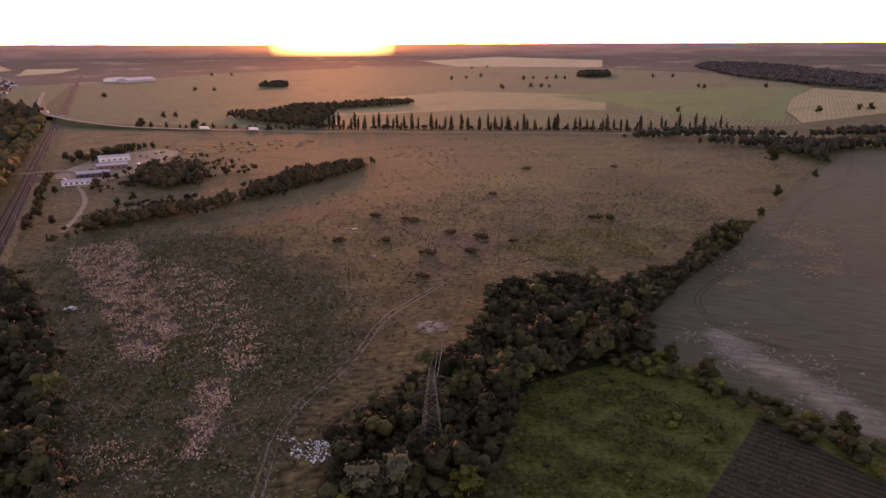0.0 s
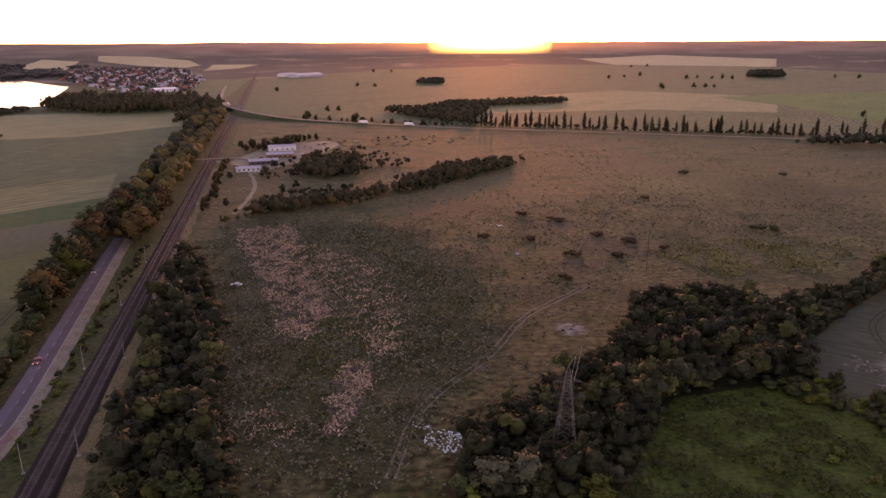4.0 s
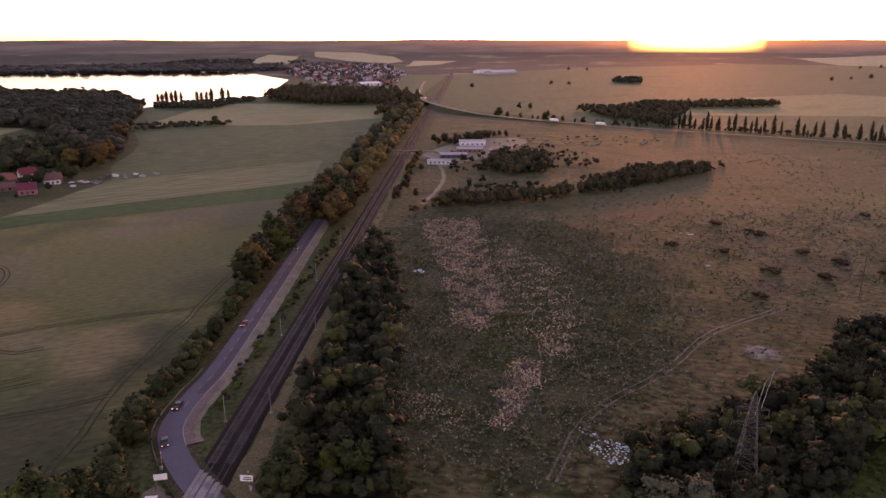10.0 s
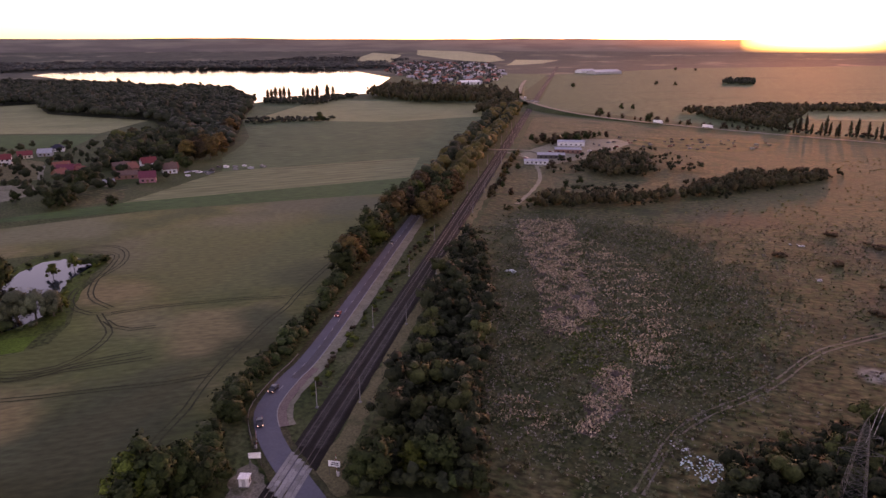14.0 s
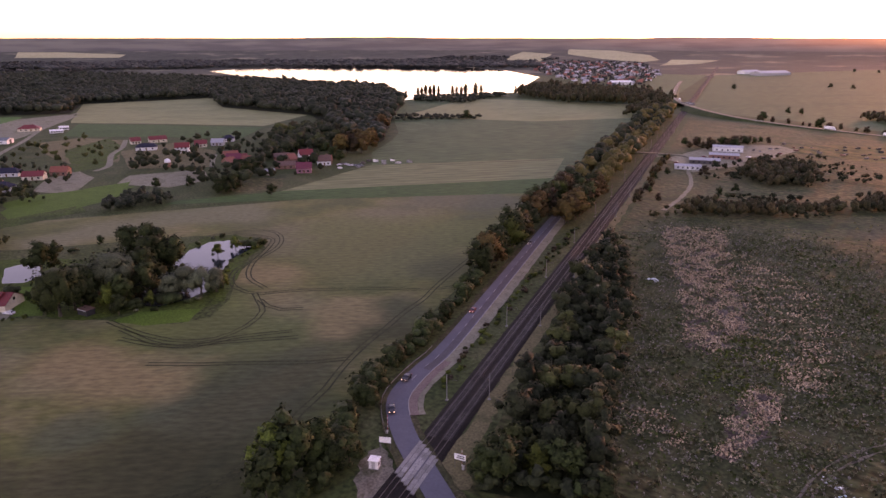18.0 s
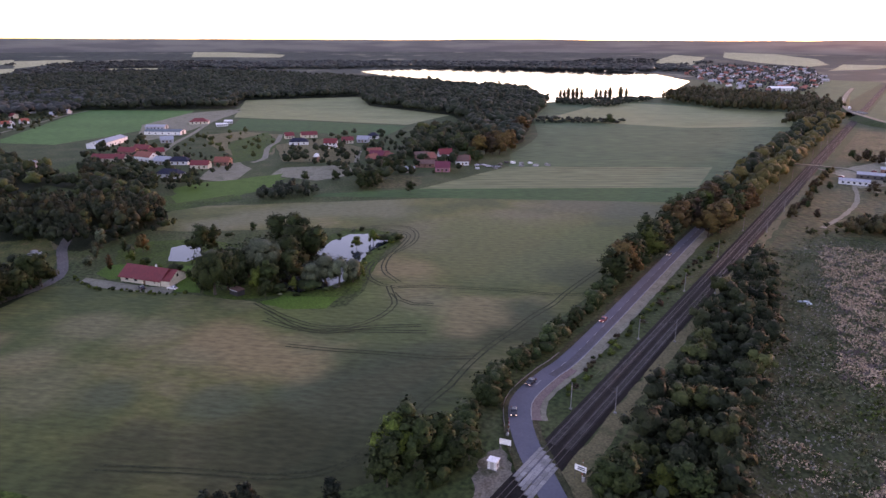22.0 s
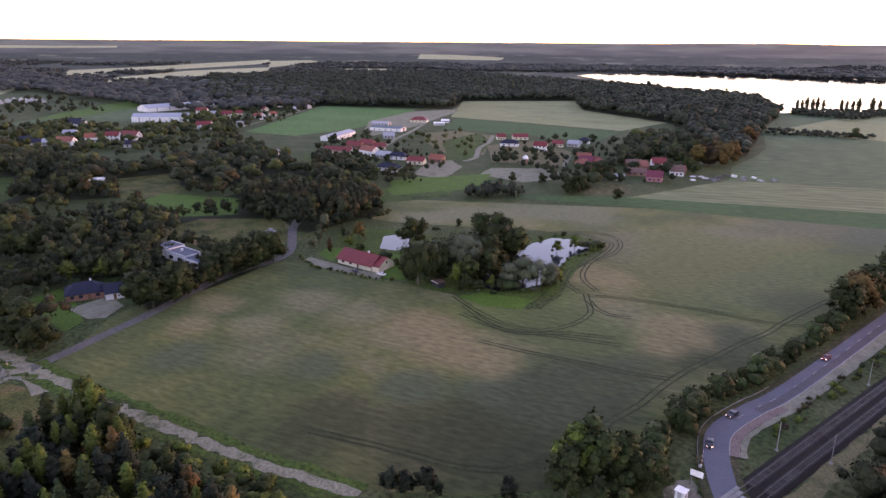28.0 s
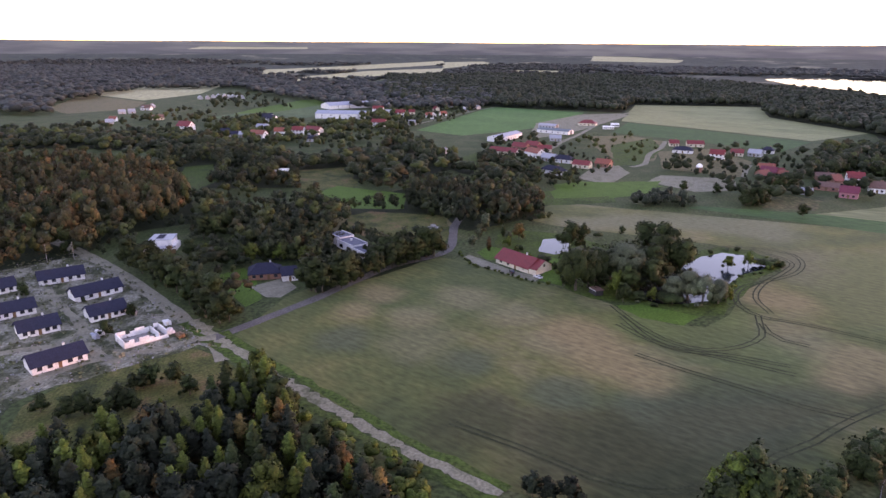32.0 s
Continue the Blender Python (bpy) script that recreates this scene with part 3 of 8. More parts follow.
def leafy_mesh(name, quads, outs, tri_co, tri_faces, tri_out, material, soft=True):
    """Leaf cards round soft clumps; shaded along the swell of the crown."""
    nq, nt = len(quads), len(tri_co)
    me = bpy.data.meshes.new(name)
    me.vertices.add(nq * 4 + nt)
    me.vertices.foreach_set("co", np.concatenate([quads.reshape(-1, 3), tri_co]).astype(np.float32).ravel())
    nf = len(tri_faces)
    me.loops.add(nq * 4 + nf * 3)
    me.loops.foreach_set("vertex_index", np.concatenate([np.arange(nq * 4), (tri_faces + nq * 4).ravel()]).astype(np.int32))
    me.polygons.add(nq + nf)
    me.polygons.foreach_set("loop_start", np.concatenate([np.arange(nq) * 4, nq * 4 + np.arange(nf) * 3]).astype(np.int32))
    me.polygons.foreach_set("use_smooth", np.ones(nq + nf, bool))
    me.update(calc_edges=True)
    nrm = np.concatenate([np.repeat(outs, 4, 0), tri_out])
    nrm = nrm / (np.linalg.norm(nrm, axis=1, keepdims=True) + 1e-9)
    if soft:
        me.normals_split_custom_set_from_vertices(nrm.tolist())
    me.materials.append(material)
    return me


def leaf_quads(pos, out, size, rng, flat=0.8):
    """Kite-shaped leaf clumps at pos, facing out with some scatter."""
    k = len(pos)
    nrm = out + rng.normal(0, flat, (k, 3))
    nrm /= np.linalg.norm(nrm, axis=1, keepdims=True) + 1e-9
    t = np.cross(nrm, rng.normal(0, 1, (k, 3)))
    t /= np.linalg.norm(t, axis=1, keepdims=True) + 1e-9
    b = np.cross(nrm, t)
    s = (size * rng.uniform(0.55, 1.35, k))[:, None]
    w = s * rng.uniform(0.55, 0.9, (k, 1))
    bend = nrm * s * rng.uniform(-0.25, 0.25, (k, 1))
    q = np.stack([pos - t * s * 0.5, pos + b * w * 0.5 + bend, pos + t * s * 0.55, pos - b * w * 0.5 + bend], 1)
    back = np.einsum("ij,ij->i", np.cross(q[:, 1] - q[:, 0], q[:, 3] - q[:, 0]), out) < 0
    q[back] = q[back][:, ::-1]
    return q


def crown_mesh(name, blobs, count, size, material, seed):
    rng = np.random.default_rng(seed)
    bl = np.array(blobs, float)
    area = bl[:, 3] * bl[:, 4] + bl[:, 4] * bl[:, 5] + bl[:, 3] * bl[:, 5]
    pick = rng.choice(len(bl), count, p=area / area.sum())
    d = rng.normal(0, 1, (count, 3))
    d[:, 2] = d[:, 2] + 0.25
    d /= np.linalg.norm(d, axis=1, keepdims=True)
    rad = rng.uniform(0.85, 1.1, (count, 1)) + rng.random((count, 1)) ** 6 * 0.4
    pos = bl[pick, :3] + d * bl[pick, 3:] * rad
    mid = bl[:, :3].mean(0)
    whole = pos - mid
    whole /= np.linalg.norm(whole, axis=1, keepdims=True) + 1e-9
    out = d * 0.45 + whole * 0.75 + rng.normal(0, 0.2, (count, 3))
    tc, tf, tn = puffs(bl[:, :3], bl[:, 3:] * (0.92 if material == M["leaf_poplar"] else 0.75 if bl[0, 5] == 2.6 else 0.86), rng, bool(len(bl) < 8))
    round_ = (tc - mid) / (np.abs(pos - mid).max(0) + 1e-6)
    tn = tn * 0.4 + round_ * 0.8
    return leafy_mesh(name, leaf_quads(pos, d, size, rng, 0.65), out, tc, tf, tn, material, material != M["leaf_poplar"])


def trunk_mesh(name, h, r, top, seed, limbs=4):
    rng = random.Random(seed)
    bm = bmesh.new()
    rod(bm, (0, 0, -0.3), (rng.uniform(-0.1, 0.1), 0.05, h), r, r * 0.55, 7)
    for i in range(limbs):
        a = 6.283 * (i + rng.random()) / max(limbs, 1)
        reach = (top - h) * rng.uniform(0.3, 0.55)
        rod(bm, (0, 0, h * rng.uniform(0.75, 0.98)), (math.cos(a) * reach * 0.8, math.sin(a) * reach * 0.8, h + reach), r * 0.4, r * 0.12, 5)
    rod(bm, (0, 0, h - 0.05), (0.1, 0.1, h + (top - h) * 0.6), r * 0.5, r * 0.12, 6)
    me = bpy.data.meshes.new(name)
    bm.to_mesh(me)
    bm.free()
    me.materials.append(M["bark"])
    return me


def tree_kind(kind, material, seed):
    """Trunk and crown meshes of one tree, about 10 m high (shrubs 3 m)."""
    rng = random.Random(seed)
    if kind == "broad":
        lean = rng.uniform(0.85, 1.15)
        blobs = [(0, 0, 5.4, 2.1, 2.1, 3.2)]
        for i in range(17):
            a = i * 2.4 + rng.random()
            zz = rng.uniform(1.9, 9.0)
            rr = rng.uniform(1.2, 3.2) * (1.0 - 0.62 * max(0, zz - 5.0) / 4.0) * lean
            s = rng.uniform(0.7, 1.45)
            blobs.append((math.cos(a) * rr, math.sin(a) * rr, zz, s, s, s * rng.uniform(0.75, 1.25)))
        return trunk_mesh("trunk", 2.2, 0.22, 9.0, seed), crown_mesh("crown", blobs, 940, 0.54, material, seed)
    if kind == "cone":
        # slim upright crown, full below and drawn to a rounded tip
        blobs = []
        for i in range(14):
            z = 1.5 + i * 0.58
            fill_ = math.sin(3.14 * (0.2 + 0.72 * i / 13))
            a, off = i * 2.4 + rng.random(), 0.75 * fill_ * rng.random()
            s = 1.25 * fill_ + 0.3
            blobs.append((math.cos(a) * off, math.sin(a) * off, z, s * rng.uniform(0.8, 1.1), s * rng.uniform(0.8, 1.1), 0.85))
        return trunk_mesh("trunk", 2.0, 0.13, 9.0, seed, 2), crown_mesh("crown", blobs, 460, 0.4, material, seed)
    if kind == "poplar":
        blobs = [(rng.uniform(-0.2, 0.2), rng.uniform(-0.2, 0.2), 1.2 + i * 0.85, 0.85 * math.sin(0.5 + i * 0.25) + 0.15, 0.85 * math.sin(0.5 + i * 0.25) + 0.15, 0.8) for i in range(11)]
        return trunk_mesh("trunk", 1.5, 0.16, 9.0, seed, 2), crown_mesh("crown", blobs, 240, 0.6, material, seed)
    if kind == "willow":
        blobs = []
        for i in range(12):
            a = i * 2.4
            rr = rng.uniform(1.4, 3.0)
            blobs.append((math.cos(a) * rr, math.sin(a) * rr, rng.uniform(3.2, 6.5), 1.2, 1.2, 2.6))
        blobs.append((0, 0, 7.2, 2.6, 2.6, 2.2))
        return trunk_mesh("trunk", 2.6, 0.3, 8.5, seed), crown_mesh("crown", blobs, 1000, 0.4, material, seed)
    blobs = [(rng.uniform(-1.0, 1.0), rng.uniform(-1.0, 1.0), rng.uniform(0.7, 2.1), rng.uniform(0.7, 1.2), rng.uniform(0.7, 1.2), rng.uniform(0.6, 0.95)) for i in range(6)]
    return trunk_mesh("trunk", 0.5, 0.07, 2.5, seed, 4), crown_mesh("crown", blobs, 230, 0.32, material, seed)


LIB = {}
SPOTS = []
TREE_LABEL = {"leaf": "dark green leafy", "leaf_light": "fresh light green", "leaf_deep": "deep blue-green", "leaf_autumn": "yellow-orange turning, sun-tinted", "leaf_rust": "rusty brown", "leaf_grey": "silvery grey-green", "leaf_poplar": "dark slender"}
TREE_NAME = {"broad": "tree", "cone": "young_tree", "poplar": "poplar", "willow": "willow", "shrub": "shrub"}


def tree(kind, colour, x, y, height, rng, where, group="", wide=1.0):
    var = (kind, colour, rng.randrange(3))
    if var not in LIB:
        LIB[var] = tree_kind(kind, M[colour], sum(ord(c) for c in kind + colour) * 5 + var[2])
    trunk, crown = LIB[var]
    ob = thing(TREE_NAME[kind], x, y, zg(math.hypot(x, y)), rng.uniform(0, 360), TREE_LABEL[colour] + " " + TREE_NAME[kind].replace("_", " ") + " " + where, TREE_NAME[kind].split("_")[-1], group)
    base = 3.0 if kind == "shrub" else 10.0
    k = height / base
    ob.scale = (k * wide * rng.uniform(0.88, 1.15), k * wide * rng.uniform(0.88, 1.15), k)
    part("trunk", trunk, None, ob)
    part("crown", crown, None, ob)
    return ob


def grove(poly, gap, mix, h0, h1, seed, where, group, wide=1.0, near=1e9, rest=None):
    """Single trees of a mixed stand as far as near metres; those beyond are joined. mix: (kind, colour, weight) rows."""
    rng = random.Random(seed)
    far = []
    for x, y in scatter(poly, gap, seed):
        kind, colour, _ = rng.choices(mix, [m[2] for m in mix])[0]
        h = rng.uniform(h0, h1) * (0.5 if kind == "shrub" else 1)
        if math.hypot(x, y) < near:
            tree(kind, colour, float(x), float(y), h, rng, where, group, wide)
        else:
            far.append((x, y))
    if far and rest:
        far = np.array(far)
        light = lumps(far[:, 0], far[:, 1], 20, seed) + np.random.default_rng(seed).normal(0, 0.7, len(far)) > 0.5
        for j, m in enumerate((M[rest[1]], M["forest_light"])):
            forest(rest[0], None, gap, h0 * 0.8, h1 * 1.05, 110, 0.9, m, seed + j, rest[2], pts=far[light == bool(j)], cards=140, wide=0.78)


def forest(name, poly, gap, h0, h1, quads, size, material, seed, label, cone=0.0, low=0.35, wide=0.56, pts=None, gaps=(), lone=False, cards=0):
    """A stand that nobody could count: crowns of leaf clumps, one mesh."""
    rng = np.random.default_rng(seed)
    p = scatter(poly, gap, seed, 0.6) if pts is None else pts
    for hole in gaps:
        p = p[~inside(hole, p[:, 0], p[:, 1])]
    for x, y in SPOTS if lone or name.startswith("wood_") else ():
        # trees that would hide a house from the camera at the origin are dropped
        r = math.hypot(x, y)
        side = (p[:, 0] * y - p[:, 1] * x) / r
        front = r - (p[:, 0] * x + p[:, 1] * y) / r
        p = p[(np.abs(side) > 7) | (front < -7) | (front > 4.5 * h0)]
    k = len(p)
    if not k:
        return
    grown = rng.random(k)
    h = (h0 + (h1 - h0) * (grown * 1.5 - 0.25)) * (1 + 0.15 * np.sin(p[:, 0] / 37) * np.cos(p[:, 1] / 29))
    rad = (h * 0.4 if lone else gap * wide) * (0.55 + 0.85 * grown)
    base = np.hypot(p[:, 0], p[:, 1])
    zb = 98.0 * np.maximum(0, (base - 2700.0) / 2150.0) ** 2
    mid = np.stack([p[:, 0], p[:, 1], zb + h * 0.52], 1)
    ext = np.stack([rad, rad, h * 0.46], 1)
    leafy = cards >= 100
    np_ = 6 if leafy else int(np.clip(quads // 7, 1, 11))
    cards = cards or max(3, int(quads * 0.36))
    # one heart and some swells to each crown
    e = rng.normal(0, 1, (k, np_, 3))
    e[..., 2] = np.abs(e[..., 2]) * 0.9 - 0.25
    e /= np.linalg.norm(e, axis=2, keepdims=True)
    # drawn in towards the top
    e[..., :2] *= 1 - 0.4 * np.clip(e[..., 2:], 0, 1)
    pc = mid[:, None] + e * ext[:, None] * rng.uniform(0.5, 0.86, (k, np_, 1))
    pr = ext[:, None] * rng.uniform(0.24, 0.5, (k, np_, 1)) * np.array((1, 1, 0.9))
    pc[:, 0], pr[:, 0] = mid - ext * (0, 0, 0.05), ext * 0.68
    tc, tf, tn = puffs(pc.reshape(-1, 3), pr.reshape(-1, 3) * (0.72 if leafy else 1), rng)
    per = len(tc) // (k * np_)
    whole = (tc.reshape(k, -1, 3) - mid[:, None]) / ext[:, None]
    tn = tn * 0.3 + whole.reshape(-1, 3) * 0.8
    # cards on the swells
    j = rng.integers(0, np_, (k, cards))
    d = rng.normal(0, 1, (k, cards, 3))
    d[..., 2] = d[..., 2] + 0.35
    d /= np.linalg.norm(d, axis=2, keepdims=True)
    rows = np.arange(k)[:, None]
    pos = pc[rows, j] + d * pr[rows, j] * rng.uniform(0.9, 1.12, (k, cards, 1))
    out = d * 0.35 + (pos - mid[:, None]) / ext[:, None] * 0.85 + rng.normal(0, 0.2, d.shape)
    q = leaf_quads(pos.reshape(-1, 3), d.reshape(-1, 3), size * 0.85, rng, 0.35)
    me = leafy_mesh(name, q, out.reshape(-1, 3), tc, tf, tn, material)
    tone = me.attributes.new("tone", "FLOAT", "POINT")
    val = rng.random(k)
    tone.data.foreach_set("value", np.concatenate([np.repeat(val, cards * 4), np.repeat(val, np_ * per)]).astype(np.float32))
    return tagged(new(name, me), label, "", "", "stuff")


def lumps(x, y, scale, seed):
    """Smooth random field in about -1..1 with lumps of that many metres."""
    rng = np.random.default_rng(seed)
    out = np.zeros(len(x))
    for i in range(9):
        a = rng.uniform(0, 6.283)
        k = 6.283 / (scale * rng.uniform(0.6, 2.2))
        out += np.sin((x * math.cos(a) + y * math.sin(a)) * k + rng.uniform(0, 6.283))
    return out / 3.6


def weeds(name, poly, gap, h, quads, size, material, seed, label, keep=1.0, clump=0.0, flat=0.7, edge=0.0):
    """Low clumps of weeds and herbs; clump: metres of the patches in which they grow."""
    rng = np.random.default_rng(seed)
    p = scatter(poly, gap, seed, 0.6)
    p = p + rng.normal(0, 1, p.shape) * edge
    if clump:
        p = p[rng.random(len(p)) < keep * np.clip(0.5 + 0.9 * lumps(p[:, 0], p[:, 1], clump, seed), 0, 1)]
    else:
        p = p[rng.random(len(p)) < keep]
    k = len(p)
    hh = h * rng.uniform(0.5, 1.4, k)
    pos = np.empty((k, quads, 3))
    pos[..., 0] = p[:, 0, None] + rng.normal(0, 0.4, (k, quads)) * size
    pos[..., 1] = p[:, 1, None] + rng.normal(0, 0.4, (k, quads)) * size
    pos[..., 2] = hh[:, None] * rng.uniform(0.3, 1.0, (k, quads)) + 0.1
    up = np.tile((0.0, 0.0, 1.0), (k * quads, 1))
    q = leaf_quads(pos.reshape(-1, 3), up, size, rng, flat)
    return tagged(new(name, quads_mesh(name, q, material)), label, "", "", "stuff")


def along(pts, gap, seed, side=0.0, spread=1.0):
    """Points along a polyline at about even gaps, pushed to one side."""
    rng = random.Random(seed)
    line = smooth_line(pts, gap)
    out = []
    for i, q in enumerate(line[:-1]):
        d = (line[i + 1] - q).normalized()
        s = side + rng.uniform(-spread, spread)
        out.append((q.x + d.y * s + rng.uniform(-0.3, 0.3) * gap, q.y - d.x * s + rng.uniform(-0.3, 0.3) * gap))
    return out

# ---- land ----
def land_disc():
    """One sheet of ground out to the far hills."""
    radii = [0, 60, 150, 300, 600, 1000, 1500, 2000, 2400, 2700, 2900, 3100, 3300, 3500, 3700, 3900, 4000]
    seg = 96
    verts, faces = [(0, 0, 0)], []
    for r in radii[1:]:
        for i in range(seg):
            a = 2 * math.pi * i / seg
            verts.append((r * math.cos(a), r * math.sin(a), zg(r)))
    for i in range(seg):
        faces.append((0, 1 + i, 1 + (i + 1) % seg))
    for k in range(len(radii) - 2):
        o = 1 + k * seg
        for i in range(seg):
            j = (i + 1) % seg
            faces.append((o + i, o + seg + i, o + seg + j, o + j))
    me = mesh_of("ground", verts, faces, M["ground"])
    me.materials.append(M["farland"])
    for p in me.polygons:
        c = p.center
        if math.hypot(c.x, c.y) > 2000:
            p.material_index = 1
    return tagged(new("ground", me), "rough grassland running out to far woodland", "", "", "structure")


land_disc()


def backdrop():
    """Wooded ridges on the horizon; haze and sunset glow are painted on as emission."""
    m = bpy.data.materials.new("ridges_painted_haze")
    m.use_nodes = True
    n, l = m.node_tree.nodes, m.node_tree.links
    p = n["Principled BSDF"]
    p.inputs["Roughness"].default_value = 1.0
    geo = n.new("ShaderNodeNewGeometry")
    tex = n.new("ShaderNodeTexNoise")
    tex.inputs["Scale"].default_value, tex.inputs["Detail"].default_value = 1 / 330, 7
    l.new(geo.outputs["Position"], tex.inputs["Vector"])
    ramp = n.new("ShaderNodeValToRGB")
    ramp.color_ramp.elements[0].color, ramp.color_ramp.elements[1].color = (0.010, 0.019, 0.017, 1), (0.06, 0.068, 0.05, 1)
    ramp.color_ramp.elements[0].position, ramp.color_ramp.elements[1].position = 0.4, 0.6
    l.new(tex.outputs[0], ramp.inputs[0]), l.new(ramp.outputs[0], p.inputs["Base Color"])
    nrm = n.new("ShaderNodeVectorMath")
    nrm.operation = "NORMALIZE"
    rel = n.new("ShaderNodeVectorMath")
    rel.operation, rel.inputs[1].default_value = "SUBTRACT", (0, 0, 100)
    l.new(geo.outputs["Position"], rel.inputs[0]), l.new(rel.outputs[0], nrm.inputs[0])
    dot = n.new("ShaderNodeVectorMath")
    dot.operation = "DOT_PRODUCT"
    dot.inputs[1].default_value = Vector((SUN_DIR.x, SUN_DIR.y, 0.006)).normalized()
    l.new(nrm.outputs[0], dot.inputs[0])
    # painted glow: emission colour by angle from the sun, haze tone elsewhere
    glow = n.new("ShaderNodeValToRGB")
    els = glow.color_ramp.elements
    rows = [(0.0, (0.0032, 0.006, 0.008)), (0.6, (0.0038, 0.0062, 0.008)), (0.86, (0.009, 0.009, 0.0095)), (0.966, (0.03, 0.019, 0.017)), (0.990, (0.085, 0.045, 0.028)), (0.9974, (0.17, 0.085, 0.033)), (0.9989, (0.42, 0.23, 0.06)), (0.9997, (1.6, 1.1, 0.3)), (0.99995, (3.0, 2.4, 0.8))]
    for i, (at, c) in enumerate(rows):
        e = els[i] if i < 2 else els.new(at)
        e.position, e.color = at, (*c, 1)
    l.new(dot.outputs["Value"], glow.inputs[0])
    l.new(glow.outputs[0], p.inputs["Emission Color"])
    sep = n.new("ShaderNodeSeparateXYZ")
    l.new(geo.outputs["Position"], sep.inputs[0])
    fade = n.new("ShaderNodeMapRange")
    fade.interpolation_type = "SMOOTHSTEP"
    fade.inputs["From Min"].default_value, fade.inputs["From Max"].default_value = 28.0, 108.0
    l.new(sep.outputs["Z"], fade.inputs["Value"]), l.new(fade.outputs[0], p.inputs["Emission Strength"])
    seg = 240
    rings = [(4000, 0), (4200, 0), (4450, 0), (4700, 0), (4850, 1)]
    verts, faces = [], []
    for k, (r, top) in enumerate(rings):
        for i in range(seg):
            a = 2 * math.pi * i / seg
            h = zg(r) - (0.5 if k == 0 else 0)
            if top:
                h += 2 + 15 * max(0, noise.noise((math.cos(a) * 4.3, math.sin(a) * 4.3, 0.3))) + 3.0 * noise.noise((math.cos(a) * 25, math.sin(a) * 25, 5.0))
            verts.append((r * math.cos(a), r * math.sin(a), h))
        if k:
            o = (k - 1) * seg
            faces += [(o + i, o + seg + i, o + seg + (i + 1) % seg, o + (i + 1) % seg) for i in range(seg)]
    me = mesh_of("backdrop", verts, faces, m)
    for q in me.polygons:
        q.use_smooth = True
    return tagged(new("backdrop", me), "wooded hills on the horizon with painted haze and sunset glow", "", "", "structure")


backdrop()

RAIL0, RAIL_U = Vector((-113.5, 95.2, 0)), Vector((-0.4350, 0.9004, 0))
RAIL_N = Vector((RAIL_U.y, -RAIL_U.x, 0))


def by_rail(a, s):
    """The place a metres along the railway and s metres to its east."""
    q = RAIL0 + RAIL_U * a + RAIL_N * s
    return q.x, q.y


# fields, from the lowest sheet up
sheet("field_1", [by_rail(-60, 12), by_rail(850, 12), (-250, 796), (11, 787), (215, 756), (330, 760), (330, 600)] + [(176, 378), (118, 298), (72, 236), (40, 205), (8, 135)] + [(-30, 60)], 0.03, M["dry"], "dry brownish waste meadow with low weeds")
sheet("field_2", [(72, 236), (118, 298), (176, 378), (334, 586), (388, 656)] + [(520, 640), (420, 250), (150, 118)] + [(109, 163), (88, 186), (72, 214)], 0.05, M["rfield"], "grey-green barley field with wheel tracks", 1.5, 20)
sheet("field_3", [(17, 156), (28, 197), (51, 205), (71, 197), (88, 174)] + [(150, 100), (20, 90)], 0.07, M["lush"], "lush green patch of tall weeds")
sheet("field_4", [(60, 134), (89, 171), (97, 153), (104, 139)] + [(104, 110), (66, 105)], 0.09, M["soil"], "dark tilled vegetable plot with rows")
WHEAT = [(-223, -77), (-262, -68), (-293, -45), (-319, -8), (-311, 11), (-281, 41), (-259, 63), (-238, 81), (-236, 94), (-248, 107), (-274, 122), (-302, 152), (-325, 157), (-346, 136), (-361, 104), (-381, 59), (-397, 41), (-407, 41), (-441, 69)] + [(-384, 222), (-299, 346), (-246, 315), (-211, 210), (-187, 164), (-160, 114), (-142, 90), (-130, 72)] + [(-128, 66), (-130, 35), (-137, 14), (-146, 3), (-159, -15), (-181, -39), (-201, -55)]
sheet("field_5", WHEAT, 0.05, M["wheat"], "unripe wheat field, green with tan patches", 0.8, 15)
sheet("field_6", [(-430, 149), (-435, 159), (-417, 223), (-371, 307), (-323, 398), (-299, 346), (-384, 222)], 0.07, M["green_dark"], "narrow dark green crop strip")
sheet("field_7", [(-417, 223), (-420, 234), (-458, 330), (-373, 475), (-323, 398), (-371, 307)], 0.06, M["striped"], "pale grey-green striped crop", 0.8, 20)
sheet("field_8", [(-511, 369), (-600, 480), (-558, 638), (-500, 775), (-374, 474), (-436, 367), (-458, 330)], 0.04, M["crop"], "grey-green crop field", 1, 25)
sheet("field_9", [(-725, 571), (-883, 845), (-613, 961), (-511, 792), (-573, 666)], 0.05, M["pale"], "pale ripening field near the lake", 1, 25)
sheet("field_10", [(-941, 226), (-1228, 318), (-1205, 525), (-1010, 454), (-830, 498), (-757, 390), (-869, 298)], 0.05, M["pale"], "large pale field before the forest", 1.5, 25)
sheet("field_11", [(-816, 186), (-924, 230), (-857, 293), (-746, 384), (-675, 320), (-738, 265)], 0.06, M["green_dark"], "dark green strip behind the village")
sheet("field_12", [(-822, -45), (-1141, 61), (-1058, 197), (-911, 148), (-825, 72), (-777, 9)], 0.06, M["green"], "bright green field behind the village")
# beyond the poplar road
sheet("field_13", [by_rail(940, 9), by_rail(1500, 9), by_rail(2000, 9), (-797, 2609), (-208, 3167), (535, 3089), (1000, 2202), (861, 1630), (509, 1033), (454, 872), (148, 836), (-157, 859)], 0.04, M["crop"], "wide grey-green fields beyond the poplar road")
